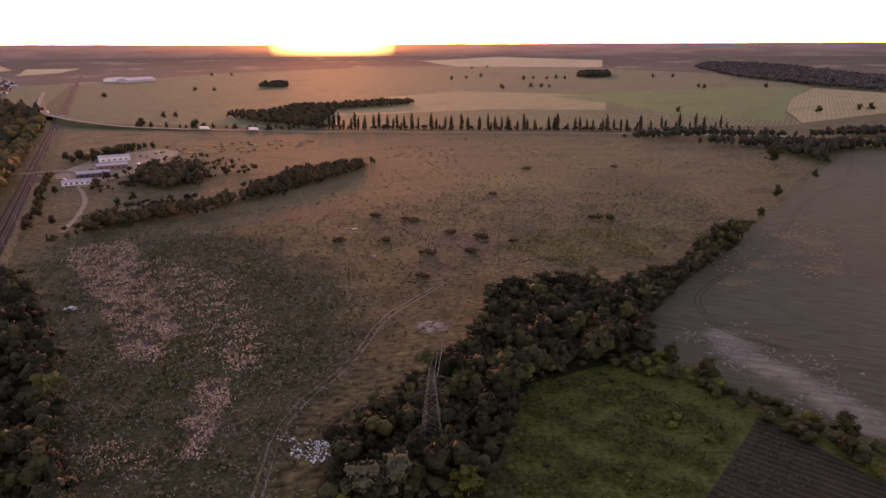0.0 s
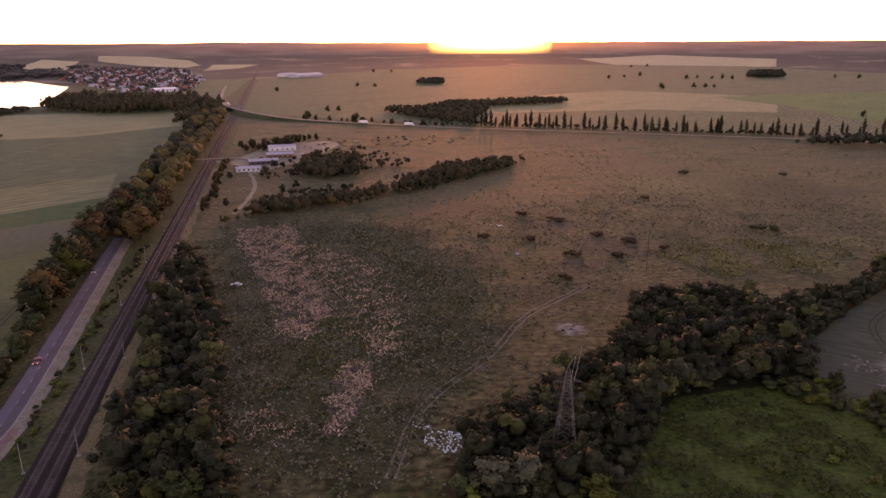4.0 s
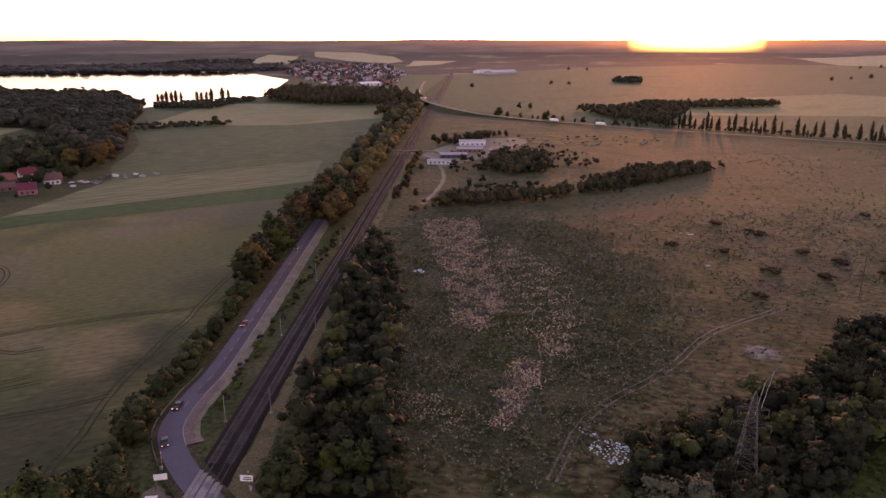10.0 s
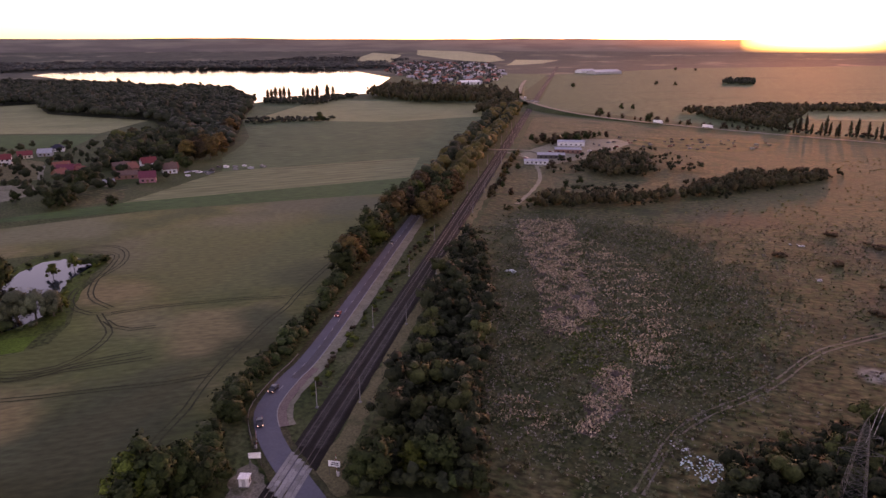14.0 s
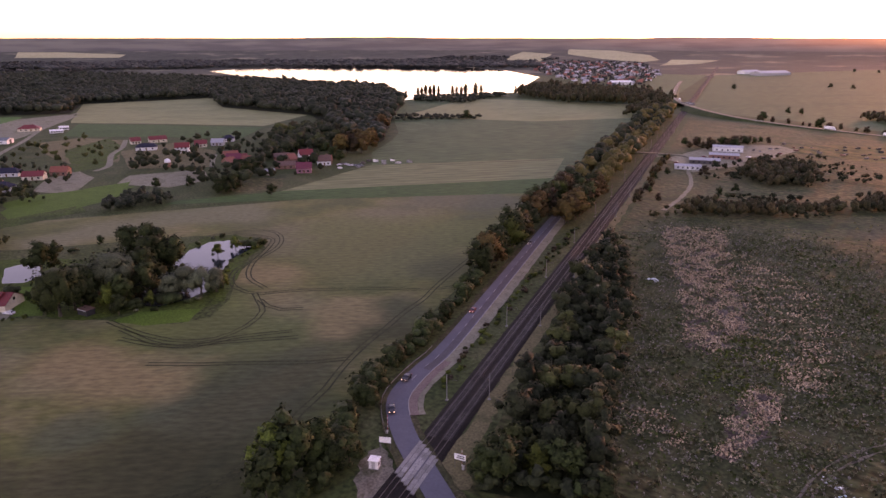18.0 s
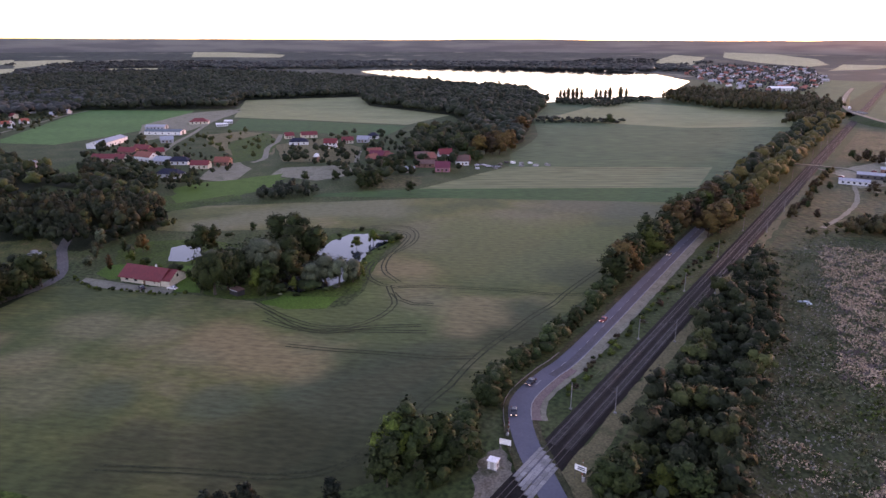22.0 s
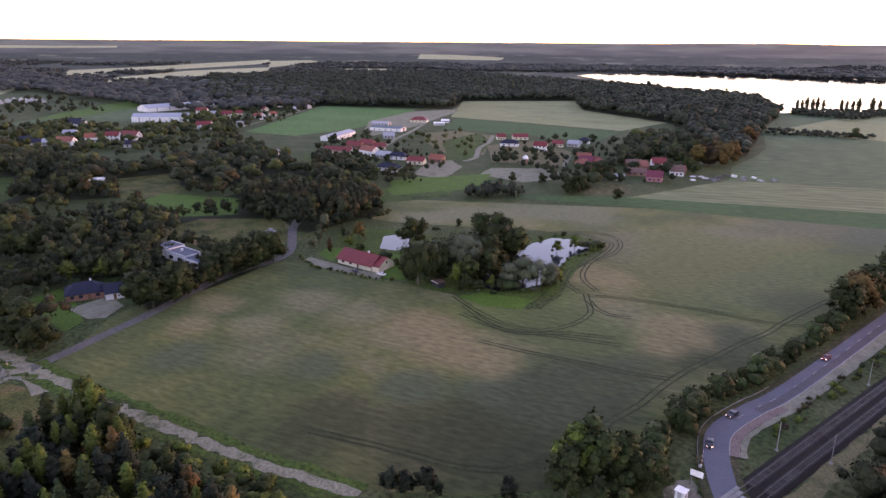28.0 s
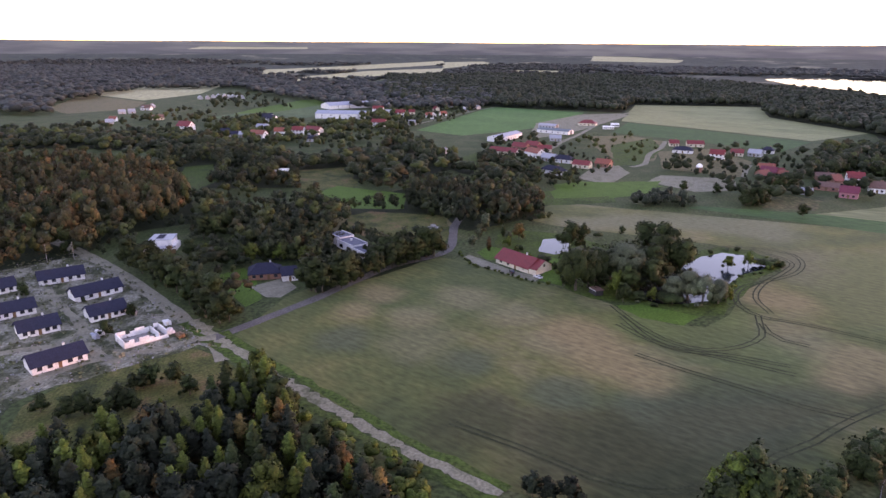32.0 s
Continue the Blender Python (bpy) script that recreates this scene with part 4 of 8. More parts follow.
sheet("field_14", [(217, 1367), (329, 1473), (683, 1643), (877, 1674), (612, 1236), (451, 919), (339, 998), (306, 1193)], 0.08, M["green"], "bright green field beyond the poplars")
sheet("field_15", [(851, 1610), (909, 1436), (654, 1026), (466, 898), (532, 1077), (648, 1299)], 0.08, M["pale"], "pale stubble field with a track")

sheet("field_16", [(-196, 992), (-138, 1340), (34, 1551), (203, 1474), (325, 1403), (257, 1096), (66, 1110)], 0.06, M["pale"], "paler green field beyond the poplars", 2, 40)
sheet("field_17", [by_rail(255, -42), by_rail(560, -40), by_rail(880, -40), (-620, 985), (-883, 870), (-925, 740), (-725, 560), (-600, 470), (-458, 330), (-384, 222), (-300, 330)], 0.034, M["crop"], "grey-green crop between avenue and lake")
sheet("field_18", [by_rail(1000, -40), by_rail(2000, -12), (-1116, 1842), (-869, 1388), (-871, 1220), (-715, 1140), (-600, 1040)], 0.05, M["crop"], "grey-green field between town and railway")
FAR_PLOTS = [
    [(-99, 3610), (311, 3909), (802, 3568), (676, 2997), (357, 2970), (58, 3153)],
    [(-2226, -613), (-2849, -283), (-3220, -52), (-3498, -57), (-3235, -306), (-2601, -703)],
    [(-1809, -431), (-2051, -351), (-2327, -38), (-2862, -46), (-2552, -314), (-2119, -443)],
    [(-4042, -1525), (-4267, -884), (-4384, -908), (-4223, -1512)],
    [(-3547, 672), (-3385, 1053), (-3575, 1144), (-3837, 940), (-3897, 755)],
    [(-2831, -47), (-3059, 35), (-3252, 190), (-3466, 137), (-3388, -57)],
    [(-2418, 188), (-2449, 363), (-2692, 412), (-2723, 237)],
    [(-2292, 2906), (-1925, 2699), (-1662, 2607), (-1699, 2802), (-1946, 3103), (-2279, 3272), (-2518, 3193)],
    [(-1454, 2399), (-1426, 2654), (-1495, 2934), (-1681, 2867)],
    [(-2123, 2265), (-2006, 2356), (-2357, 2855), (-2582, 2882), (-2383, 2562)],
]
for i, poly in enumerate(FAR_PLOTS):
    sheet("far_field_%d" % (i + 1), poly, 0.4 + 0.05 * i, M["far_pale"], "far pale field between woods", 4, 60)

# ---- lake and ponds ----
sheet("water_lake", [(-2143, 932), (-2271, 1112), (-2270, 1267), (-2249, 1630), (-1984, 1778), (-1576, 1681), (-1242, 1457), (-1072, 1220), (-915, 1010), (-925, 740), (-1066, 825), (-1365, 862), (-1793, 877)], 0.3, M["lake"], "calm lake mirroring the bright evening sky")
sheet("water_pond", [(-266, 76), (-292, 83), (-306, 92), (-307, 102), (-311, 111), (-324, 122), (-331, 135), (-326, 147), (-311, 151), (-303, 141), (-295, 129), (-279, 117), (-264, 107), (-259, 93), (-259, 83)], 0.12, M["pond"], "dark pond among willows", 0.6, 5)
sheet("water_pond_2", [(-330, 43), (-352, 48), (-354, 54), (-349, 61), (-327, 58), (-325, 50)], 0.12, M["pond"], "small pond behind the red-roofed house", 0.4, 5)

# ---- railway ----
def railway():
    line = [RAIL0 + RAIL_U * a for a in list(range(-60, 600, 10)) + list(range(600, 2700, 60))]
    top = thing("railway", 0, 0, 0, 0, "straight double-track railway on dark ballast", "railway")
    v, f = [], []
    prof = [(-4.9, -0.05), (-3.9, 0.42), (3.9, 0.42), (4.9, -0.05)]
    for i, q in enumerate(line):
        v += [tuple(q + RAIL_N * s + Vector((0, 0, z))) for s, z in prof]
        if i:
            o = (i - 1) * 4
            f += [(o + j, o + j + 1, o + 5 + j, o + 4 + j) for j in range(3)]
    part("ballast_bed", mesh_of("ballast_bed", v, f, M["ballast"]), None, top)
    for c in (-2.1, 2.1):
        for s in (-0.75, 0.75):
            v, f = [], []
            w, z0, z1 = 0.04, 0.5, 0.70
            for i, q in enumerate(line):
                v += [tuple(q + RAIL_N * (c + s + e) + Vector((0, 0, z))) for e, z in ((-w, z0), (-w, z1), (w, z1), (w, z0))]
                if i:
                    o = (i - 1) * 4
                    f += [(o + j, o + j + 1, o + 5 + j, o + 4 + j) for j in range(3)]
            part("rail", mesh_of("rail", v, f, M["rail"]), None, top, "worn shiny steel rail")
    bm = cube_bm(-1.28, 1.28, -0.15, 0.15, 0.3, 0.56, bevel=0.03)
    me = bpy.data.meshes.new("sleeper")
    bm.to_mesh(me)
    bm.free()
    me.materials.append(M["sleeper"])
    turn = math.degrees(math.atan2(RAIL_N.y, RAIL_N.x))
    far = []
    for c in (-2.1, 2.1):
        n = 0
        a = 9.0
        while a < 420:
            x, y = by_rail(a, c)
            if n < 148:
                ob = part("sleeper", me, None, top)
                ob.matrix_local = pose(x, y, 0, 0, 0, turn)
            else:
                q = Vector((x, y, 0.523))
                far.append([tuple(q + RAIL_N * i * 1.3 + RAIL_U * j * 0.13) for i, j in ((-1, -1), (1, -1), (1, 1), (-1, 1))])
            n += 1
            a += 0.65
    tagged(part("sleeper_run", quads_mesh("sleeper_run", np.array(far), M["sleeper"]), None, top), kind="stuff")
    return top


railway()


def mast(a, s):
    x, y = by_rail(a, s)
    d = -1 if s > 0 else 1
    ob = thing("catenary_mast", x, y, 0, math.degrees(math.atan2(RAIL_N.y, RAIL_N.x)), "grey overhead line mast beside the tracks", "mast", "railway masts")
    part("footing", cube_bm(-0.4, 0.4, -0.4, 0.4, -0.2, 0.35, bevel=0.05), M["concrete"], ob)
    part("pole", rod_bm((0, 0, 0.2), (0, 0, 8.4), 0.13, 0.09), M["concrete"], ob, "pale concrete pole")
    bm = rod(bmesh.new(), (0, 0, 7.6), (d * 3.0, 0, 7.0), 0.03)
    rod(bm, (0, 0, 6.2), (d * 3.0, 0, 7.0), 0.03)
    part("cantilever", bm, M["steel"], ob)
    part("insulator", rod_bm((d * 0.2, 0, 6.25), (d * 0.7, 0, 6.38), 0.09), M["wood"], ob)
    return ob


first = {}
for k in range(13):
    for s, shift in ((-5.6, 28.5), (5.6, 33.5)):
        a = shift + 57.5 * k
        if s not in first:
            first[s] = mast(a, s)
        else:
            x, y = by_rail(a, s)
            copy_thing(first[s], pose(x, y, 0, 0, 0, math.degrees(math.atan2(RAIL_N.y, RAIL_N.x))))
for s in (-2.6, 2.6):
    top = thing("overhead_wire", 0, 0, 0, 0, "thin dark overhead contact wire above the track", "wire")
    for z in (5.9, 7.2):
        bm = bmesh.new()
        for k in range(12):
            (x0, y0), (x1, y1) = by_rail(29 + 57.5 * k, s), by_rail(29 + 57.5 * (k + 1), s)
            rod(bm, (x0, y0, z), (x1, y1, z), 0.007, None, 4)
        part("wire", bm, M["dark"], top)

# ---- road along the railway ----
ROAD = smooth_line([(-72, 77, 0.1), (-85, 82.2, 0.3), (-98.5, 87.3, 0.5), (-110.2, 91.7, 0.52), (-122.3, 96.6, 0.45), (-132.8, 102.2, 0.15), (-140.9, 108.4, 0), (-145.6, 115.5, 0), (-150.5, 126, 0), (*by_rail(66, -19), 0), (*by_rail(150, -22.5), 0), (*by_rail(235, -26), 0), (*by_rail(300, -27), 0), (*by_rail(500, -27), 0), (*by_rail(820, -26), 0)], 3)
strip("verge_west", ROAD, -5.2, 5.2, 0.08, M["roadside"], "rough grassy road verge", 0.5)
strip("asphalt_lane", [q for q in ROAD if q.y > 124], 0.1, 2.6, 0.156, M["asphalt_dark"], "darker asphalt of the newer lane", 0.12)
strip("road_main", ROAD, -3.2, 3.2, 0.15, M["asphalt"], "grey asphalt country road with a bend")
BEND = [q + Vector((d.y, -d.x, 0)) * 4.5 for q, d in ((ROAD[i], (ROAD[i + 1] - ROAD[i - 1]).normalized()) for i in range(1, len(ROAD) - 1)) if 100 < q.y < 330 and q.x < -130]
strip("cycle_path_far", [q for q in BEND if q.y > 133], -1.2, 1.3, 0.186, M["path"], "pale worn cycle path beside the road", z1=0.05)
strip("cycle_path", [q for q in BEND if q.y < 137], -1.2, 1.3, 0.19, M["redpave"], "reddish paved cycle path beside the road", z1=0.05)
strip("kerb_path", BEND, -1.42, -1.2, 0.24, M["concrete"], "pale kerb between road and cycle path", z1=0.05)
strip("gravel_verge", BEND, 1.3, 3.0, 0.16, M["path"], "pale gravel shoulder", 0.3)


def lane_marks():
    pts = [q for q in ROAD if q.y > 118 and q.y < 345]
    top = thing("lane_marking", 0, 0, 0, 0, "broken white centre line on the asphalt", "road marking")
    run, i = 0.0, 0
    while i + 2 < len(pts):
        v, f = ribbon(pts[i:i + 2], -0.08, 0.08, 0.165)
        part("dash", mesh_of("dash", v, f, M["paint_worn"]), None, top)
        i += 3


lane_marks()


def guard_rail():
    pts = [q for q in ROAD if 98 < q.y < 146 and q.x < -127]
    top = thing("guard_rail", 0, 0, 0, 0, "weathered steel guard rail round the bend", "guard rail")
    v, f = [], []
    line = []
    for i, q in enumerate(pts):
        d = (pts[min(i + 1, len(pts) - 1)] - pts[max(i - 1, 0)]).normalized()
        line.append(q + Vector((-d.y, d.x, 0)) * 4.6)
    for i, q in enumerate(line):
        d = (line[min(i + 1, len(line) - 1)] - line[max(i - 1, 0)]).normalized()
        s = Vector((-d.y, d.x, 0))
        v += [tuple(q + s * e + Vector((0, 0, z))) for e, z in ((-0.03, 0.45), (0.06, 0.6), (-0.03, 0.78), (-0.08, 0.78))]
        if i:
            o = (i - 1) * 4
            f += [(o + j, o + j + 1, o + 5 + j, o + 4 + j) for j in range(3)]
        if i % 2 == 0:
            part("post", rod_bm((q.x, q.y, -0.2), (q.x, q.y, 0.75), 0.06, None, 6), M["steel"], top)
    part("beam", mesh_of("beam", v, f, M["concrete"]), None, top)


guard_rail()


def level_crossing():
    """Concrete panels between the rails, with the roadway across."""
    top = thing("level_crossing", *by_rail(1.5, 0), 0, math.degrees(math.atan2(RAIL_N.y, RAIL_N.x)), "level crossing of pale concrete panels across two tracks", "crossing")
    for s in (-3.35, -2.1, -0.55, 0.55, 2.1, 3.35):
        w = 0.52 if abs(s) != 2.1 else 0.6
        a0 = -10.6 - 0.85 * (s + 3.3)
        for k in range(7):
            panel = cube_bm(s - w, s + w, a0 + k * 2.1, a0 + k * 2.1 + 2.05, 0.4, 0.72, bevel=0.03)
            part("panel", panel, M["concrete"], top)
    return top


level_crossing()


def hut(x, y, turn, w=2.3, d=2.0, h=2.4):
    ob = thing("signal_hut", x, y, 0, turn, "white flat-roofed railway equipment hut by the crossing", "hut")
    part("base", cube_bm(-w / 2 - 0.15, w / 2 + 0.15, -d / 2 - 0.15, d / 2 + 0.15, -0.1, 0.2), M["concrete"], ob)
    part("body", cube_bm(-w / 2, w / 2, -d / 2, d / 2, 0.2, h, bevel=0.04), M["white"], ob)
    part("roof", cube_bm(-w / 2 - 0.2, w / 2 + 0.2, -d / 2 - 0.2, d / 2 + 0.2, h, h + 0.18, bevel=0.03), M["paint_white"], ob)
    part("door", cube_bm(-0.45, 0.45, -d / 2 - 0.04, -d / 2 + 0.02, 0.25, 2.2, bevel=0.01), M["grey_wall"], ob)
    part("sticker", cube_bm(w / 2 - 0.01, w / 2 + 0.02, -0.5, 0.4, 0.9, 1.8), M["dark"], ob)
    return ob


hut(-118.6, 83.6, 35)


def panel_sign(x, y, turn, w, label, dark_bars):
    """A board on two posts, seen from behind or in front."""
    ob = thing("sign_board", x, y, 0, turn, label, "sign")
    for s in (-1, 1):
        part("post", rod_bm((s * w * 0.45, 0, -0.2), (s * w * 0.45, 0, 4.2), 0.06), M["steel"], ob)
    part("panel", cube_bm(-w / 2, w / 2, -0.07, -0.01, 2.6, 4.2, bevel=0.02), M["paint_white"], ob)
    for i in range(dark_bars):
        part("bar", cube_bm(-w * 0.3 + 0.25 * i, w * 0.38, -0.085, -0.071, 3.0 + 0.5 * i, 3.28 + 0.5 * i), M["dark"], ob)
    return ob


panel_sign(-122.2, 89.6, 40, 3.0, "large white road sign panel beside the crossing", 0)
panel_sign(-104.2, 98.6, 25, 3.0, "white road sign with dark bars on two posts", 2)


def barrier(x, y, turn):
    ob = thing("barrier", x, y, 0, turn, "raised red and white level crossing barrier", "barrier")
    part("cabinet", cube_bm(-0.3, 0.3, -0.25, 0.25, -0.1, 1.2, bevel=0.04), M["grey_wall"], ob)
    for k in range(8):
        part("band", rod_bm((0.35, 0, 1.0 + k * 0.62), (0.35, 0, 1.0 + k * 0.62 + 0.62), 0.07 - 0.004 * k), M["red_paint"] if k % 2 else M["paint_white"], ob)
    part("warning_light", cube_bm(-0.25, 0.25, -0.45, -0.3, 1.8, 2.5, bevel=0.05), M["dark"], ob)
    part("light_post", rod_bm((0, -0.36, -0.1), (0, -0.36, 2.0), 0.05), M["steel"], ob)
    return ob


barrier(-128.2, 94.6, 20)
barrier(-103.5, 99.0, 200)


def vehicle(kind, x, y, z, turn, paint, label):
    """A saloon, or a lorry with a box body; the nose points along +x."""
    ob = thing(kind, x, y, z, turn, label, kind)
    if kind == "car":
        prof = [(-2.15, 0.3), (-2.2, 0.75), (-2.0, 0.95), (-1.75, 1.0), (-1.2, 1.42), (0.35, 1.45), (1.05, 0.98), (2.0, 0.82), (2.2, 0.6), (2.15, 0.3)]
        bm = bmesh.new()
        rows = [[bm.verts.new((px, s * (0.88 if pz < 1.1 else 0.7), pz)) for px, pz in prof] for s in (-1, 1)]
        bm.faces.new(rows[0][::-1]), bm.faces.new(rows[1])
        for i in range(len(prof)):
            j = (i + 1) % len(prof)
            bm.faces.new((rows[0][i], rows[0][j], rows[1][j], rows[1][i]))
        bmesh.ops.recalc_face_normals(bm, faces=bm.faces)
        bmesh.ops.bevel(bm, geom=list(bm.edges), offset=0.05, segments=1, affect="EDGES")
        body = part("body", bm, paint, ob)
        part("windscreen", mesh_of("windscreen", [(0.42, -0.68, 1.41), (0.42, 0.68, 1.41), (1.06, 0.8, 1.01), (1.06, -0.8, 1.01)], [(0, 3, 2, 1)], M["glass"]), None, ob)
        part("rear_window", mesh_of("rear_window", [(-1.25, -0.68, 1.41), (-1.25, 0.68, 1.41), (-1.76, 0.8, 1.04), (-1.76, -0.8, 1.04)], [(0, 1, 2, 3)], M["glass"]), None, ob)
        for s in (-1, 1):
            part("side_window", cube_bm(-1.1, 0.4, s * 0.79 - 0.05, s * 0.79 + 0.05, 1.05, 1.38), M["glass"], ob)
            part("headlight", cube_bm(2.1, 2.24, s * 0.65 - 0.17, s * 0.65 + 0.17, 0.6, 0.74, bevel=0.03), M["lamp"], ob, "lit white headlight")
            part("tail_light", cube_bm(-2.25, -2.15, s * 0.68 - 0.14, s * 0.68 + 0.14, 0.72, 0.9), M["red_paint"], ob)
        wheels = [(-1.35, -0.85), (-1.35, 0.85), (1.35, -0.85), (1.35, 0.85)]
        r = 0.33
    else:
        part("cab", cube_bm(4.2, 6.2, -1.2, 1.2, 0.6, 3.2, bevel=0.15), paint, ob)
        part("windscreen", cube_bm(6.12, 6.22, -1.0, 1.0, 1.9, 2.9), M["glass"], ob)
        part("cargo_box", cube_bm(-6.2, 4.0, -1.25, 1.25, 1.1, 3.9, bevel=0.06), M["paint_white"], ob, "plain white box body")
        part("chassis", cube_bm(-6.0, 6.0, -0.9, 0.9, 0.7, 1.1), M["dark"], ob)
        wheels = [(-5.0, -1.1), (-5.0, 1.1), (-3.7, -1.1), (-3.7, 1.1), (5.2, -1.1), (5.2, 1.1)]
        r = 0.5
    for wx, wy in wheels:
        t = part("wheel", rod_bm((wx, wy - 0.11, r), (wx, wy + 0.11, r), r, None, 12), M["tyre"], ob)
        part("rim", rod_bm((wx, wy - 0.125, r), (wx, wy + 0.125, r), r * 0.6, None, 8), M["rim"], t)
    return ob


lamp = bpy.data.materials.new("headlight_glow")
lamp.use_nodes = True
lamp.node_tree.nodes["Principled BSDF"].inputs["Emission Color"].default_value = (1, 0.93, 0.8, 1)
lamp.node_tree.nodes["Principled BSDF"].inputs["Emission Strength"].default_value = 0.3
M["lamp"] = lamp
M["car_black"] = plain("black_car_paint", (0.02, 0.02, 0.024), 0.25, spec=0.6)
M["car_white"] = plain("white_car_paint", (0.6, 0.6, 0.6), 0.25, spec=0.6)
M["car_red"] = plain("dark_red_car_paint", (0.22, 0.03, 0.03), 0.25, spec=0.6)
M["car_grey"] = plain("grey_car_paint", (0.16, 0.17, 0.18), 0.25, spec=0.6)


def on_road(i, side, paint, label, kind="car", line=None):
    line = line or ROAD
    q, d = line[i], (line[i + 1] - line[i]).normalized()
    if side < 0:
        d = -d
    s = Vector((d.y, -d.x, 0))
    q = q + s * 1.6
    return vehicle(kind, q.x, q.y, q.z + 0.16, math.degrees(math.atan2(d.y, d.x)), paint, label)


def road_index(y):
    return min(range(len(ROAD)), key=lambda i: abs(ROAD[i].y - y) + (1000 if ROAD[i].x > -120 else 0))


on_road(road_index(104), -1, M["car_black"], "black car driving round the bend")
on_road(road_index(120), -1, M["car_black"], "black car with headlights lit on the road")
on_road(road_index(255), -1, M["car_grey"], "grey car with headlights lit on the road")
on_road(road_index(172), -1, M["car_red"], "dark red car with headlights lit on the road")

# ---- poplar road with the bridge over the railway ----
HIGHWAY = smooth_line([(-890, 1570, 0.2), (-808, 1411, 0.5), (-754, 1312, 1.5), (-678, 1174, 3.0), (-635, 1101, 4.0), (-593, 1038, 5.0), (-552, 981, 6.0), (-517, 942, 6.5), (-458, 893, 5.5), (-404, 870, 3.0), (-340, 855, 1.4), (-261, 842, 0.6), (-150, 828, 0.2), (0, 815, 0.2), (207, 797, 0.2), (330, 777, 0.2), (560, 720, 0.2)], 12)


def embankment():
    v, f = [], []
    for i, q in enumerate(HIGHWAY):
        d = (HIGHWAY[min(i + 1, len(HIGHWAY) - 1)] - HIGHWAY[max(i - 1, 0)])
        d.z = 0
        d.normalize()
        s = Vector((d.y, -d.x, 0))
        for e in (-5.0 - 1.6 * q.z, -5.0, 5.0, 5.0 + 1.6 * q.z):
            p = q + s * e
            v.append((p.x, p.y, q.z - 0.1 if abs(e) == 5.0 else 0.02))
        if i:
            o = (i - 1) * 4
            gap = abs((q - RAIL0).dot(RAIL_N)) < 9
            f += [] if gap else [(o + j, o + j + 1, o + 5 + j, o + 4 + j) for j in range(3)]
    return tagged(new("embankment", mesh_of("embankment", v, f, M["ground"])), "grassy embankment carrying the main road", "", "", "structure")


embankment()
strip("road_highway", HIGHWAY, -3.8, 3.8, 0.05, M["path"], "pale main road rising over the railway", z1=-0.35)


def bridge():
    a = (Vector((-545, 977, 0)) - RAIL0).dot(RAIL_U)
    x, y = by_rail(a, 0)
    ob = thing("road_bridge", x, y, 0, -35, "concrete road bridge over the railway", "bridge")
    part("deck", cube_bm(-14, 14, -5, 5, 5.2, 6.0, bevel=0.1), M["concrete"], ob)
    for s in (-1, 1):
        part("parapet", cube_bm(-14, 14, s * 4.8 - 0.12, s * 4.8 + 0.12, 6.0, 7.1), M["concrete"], ob)
        for px in (-9, 9):
            part("pier", cube_bm(px - 0.5, px + 0.5, s * 3 - 0.5, s * 3 + 0.5, 0, 5.2, bevel=0.08), M["concrete"], ob)


bridge()
for i, (k, side, kind, paint, label) in enumerate([(34, 1, "lorry", "paint_white", "white lorry on the main road"), (38, 1, "lorry", "car_grey", "white box lorry with a grey cab on the main road"), (43, 1, "lorry", "paint_white", "white lorry on the main road"), (51, -1, "lorry", "car_grey", "white box lorry with a grey cab on the main road"), (77, 1, "lorry", "paint_white", "white box lorry among the poplars"), (82, 1, "lorry", "paint_white", "white box lorry among the poplars"), (12, 1, "car", "car_white", "white car on the main road")]):
    on_road(k, side, M[paint], label, kind, HIGHWAY)

strip("verge_rail", [RAIL0 + RAIL_U * a for a in range(-20, 470, 7)], 4.8, 9.0, 0.06, M["verge"], "dry grass strip beside the ballast", 0.9)
sheet("dirt_hut", [(-111, 72), (-122, 81), (-126, 91), (-112, 86), (-105, 82)], 0.085, M["rut"], "trampled dirt round the hut", 0.9, 2)
sheet("dirt_rail", [(-102, 88), (-111, 101), (-116, 116), (-119, 128), (-112, 116), (-104, 101), (-97, 95)], 0.087, M["verge"], "bare sandy strip beside the ballast", 0.8, 2)
# second crossing and side lanes
LANE = smooth_line([by_rail(509, -30), by_rail(509, -8), by_rail(509, 8), by_rail(505, 28), by_rail(480, 40)], 6)
strip("lane_crossing", LANE, -2.2, 2.2, 0.74, M["path"], "pale lane across the railway", 0.2, z1=0.0)
strip("lane_track", smooth_line([(-43, 135), (-44, 151), (-44, 166), (-40, 182), (-33, 198), (-28, 215), (-21, 245), (1, 284)], 5), -1.5, -0.8, 0.1, M["rut"], "rutted dirt track", 0.25)
strip("lane_track_rut", smooth_line([(-43, 135), (-44, 151), (-44, 166), (-40, 182), (-33, 198), (-28, 215), (-21, 245), (1, 284)], 5), 0.7, 1.4, 0.1, M["rut"], "second rut of the dirt track", 0.25)
strip("lane_east", smooth_line([(-213, 370), (-225, 412), (-246, 462), (-290, 524), (-330, 548)], 6), -1.5, 1.5, 0.1, M["path"], "narrow sandy lane", 0.4)

R = random.Random(11)
FLOOR = 0.075
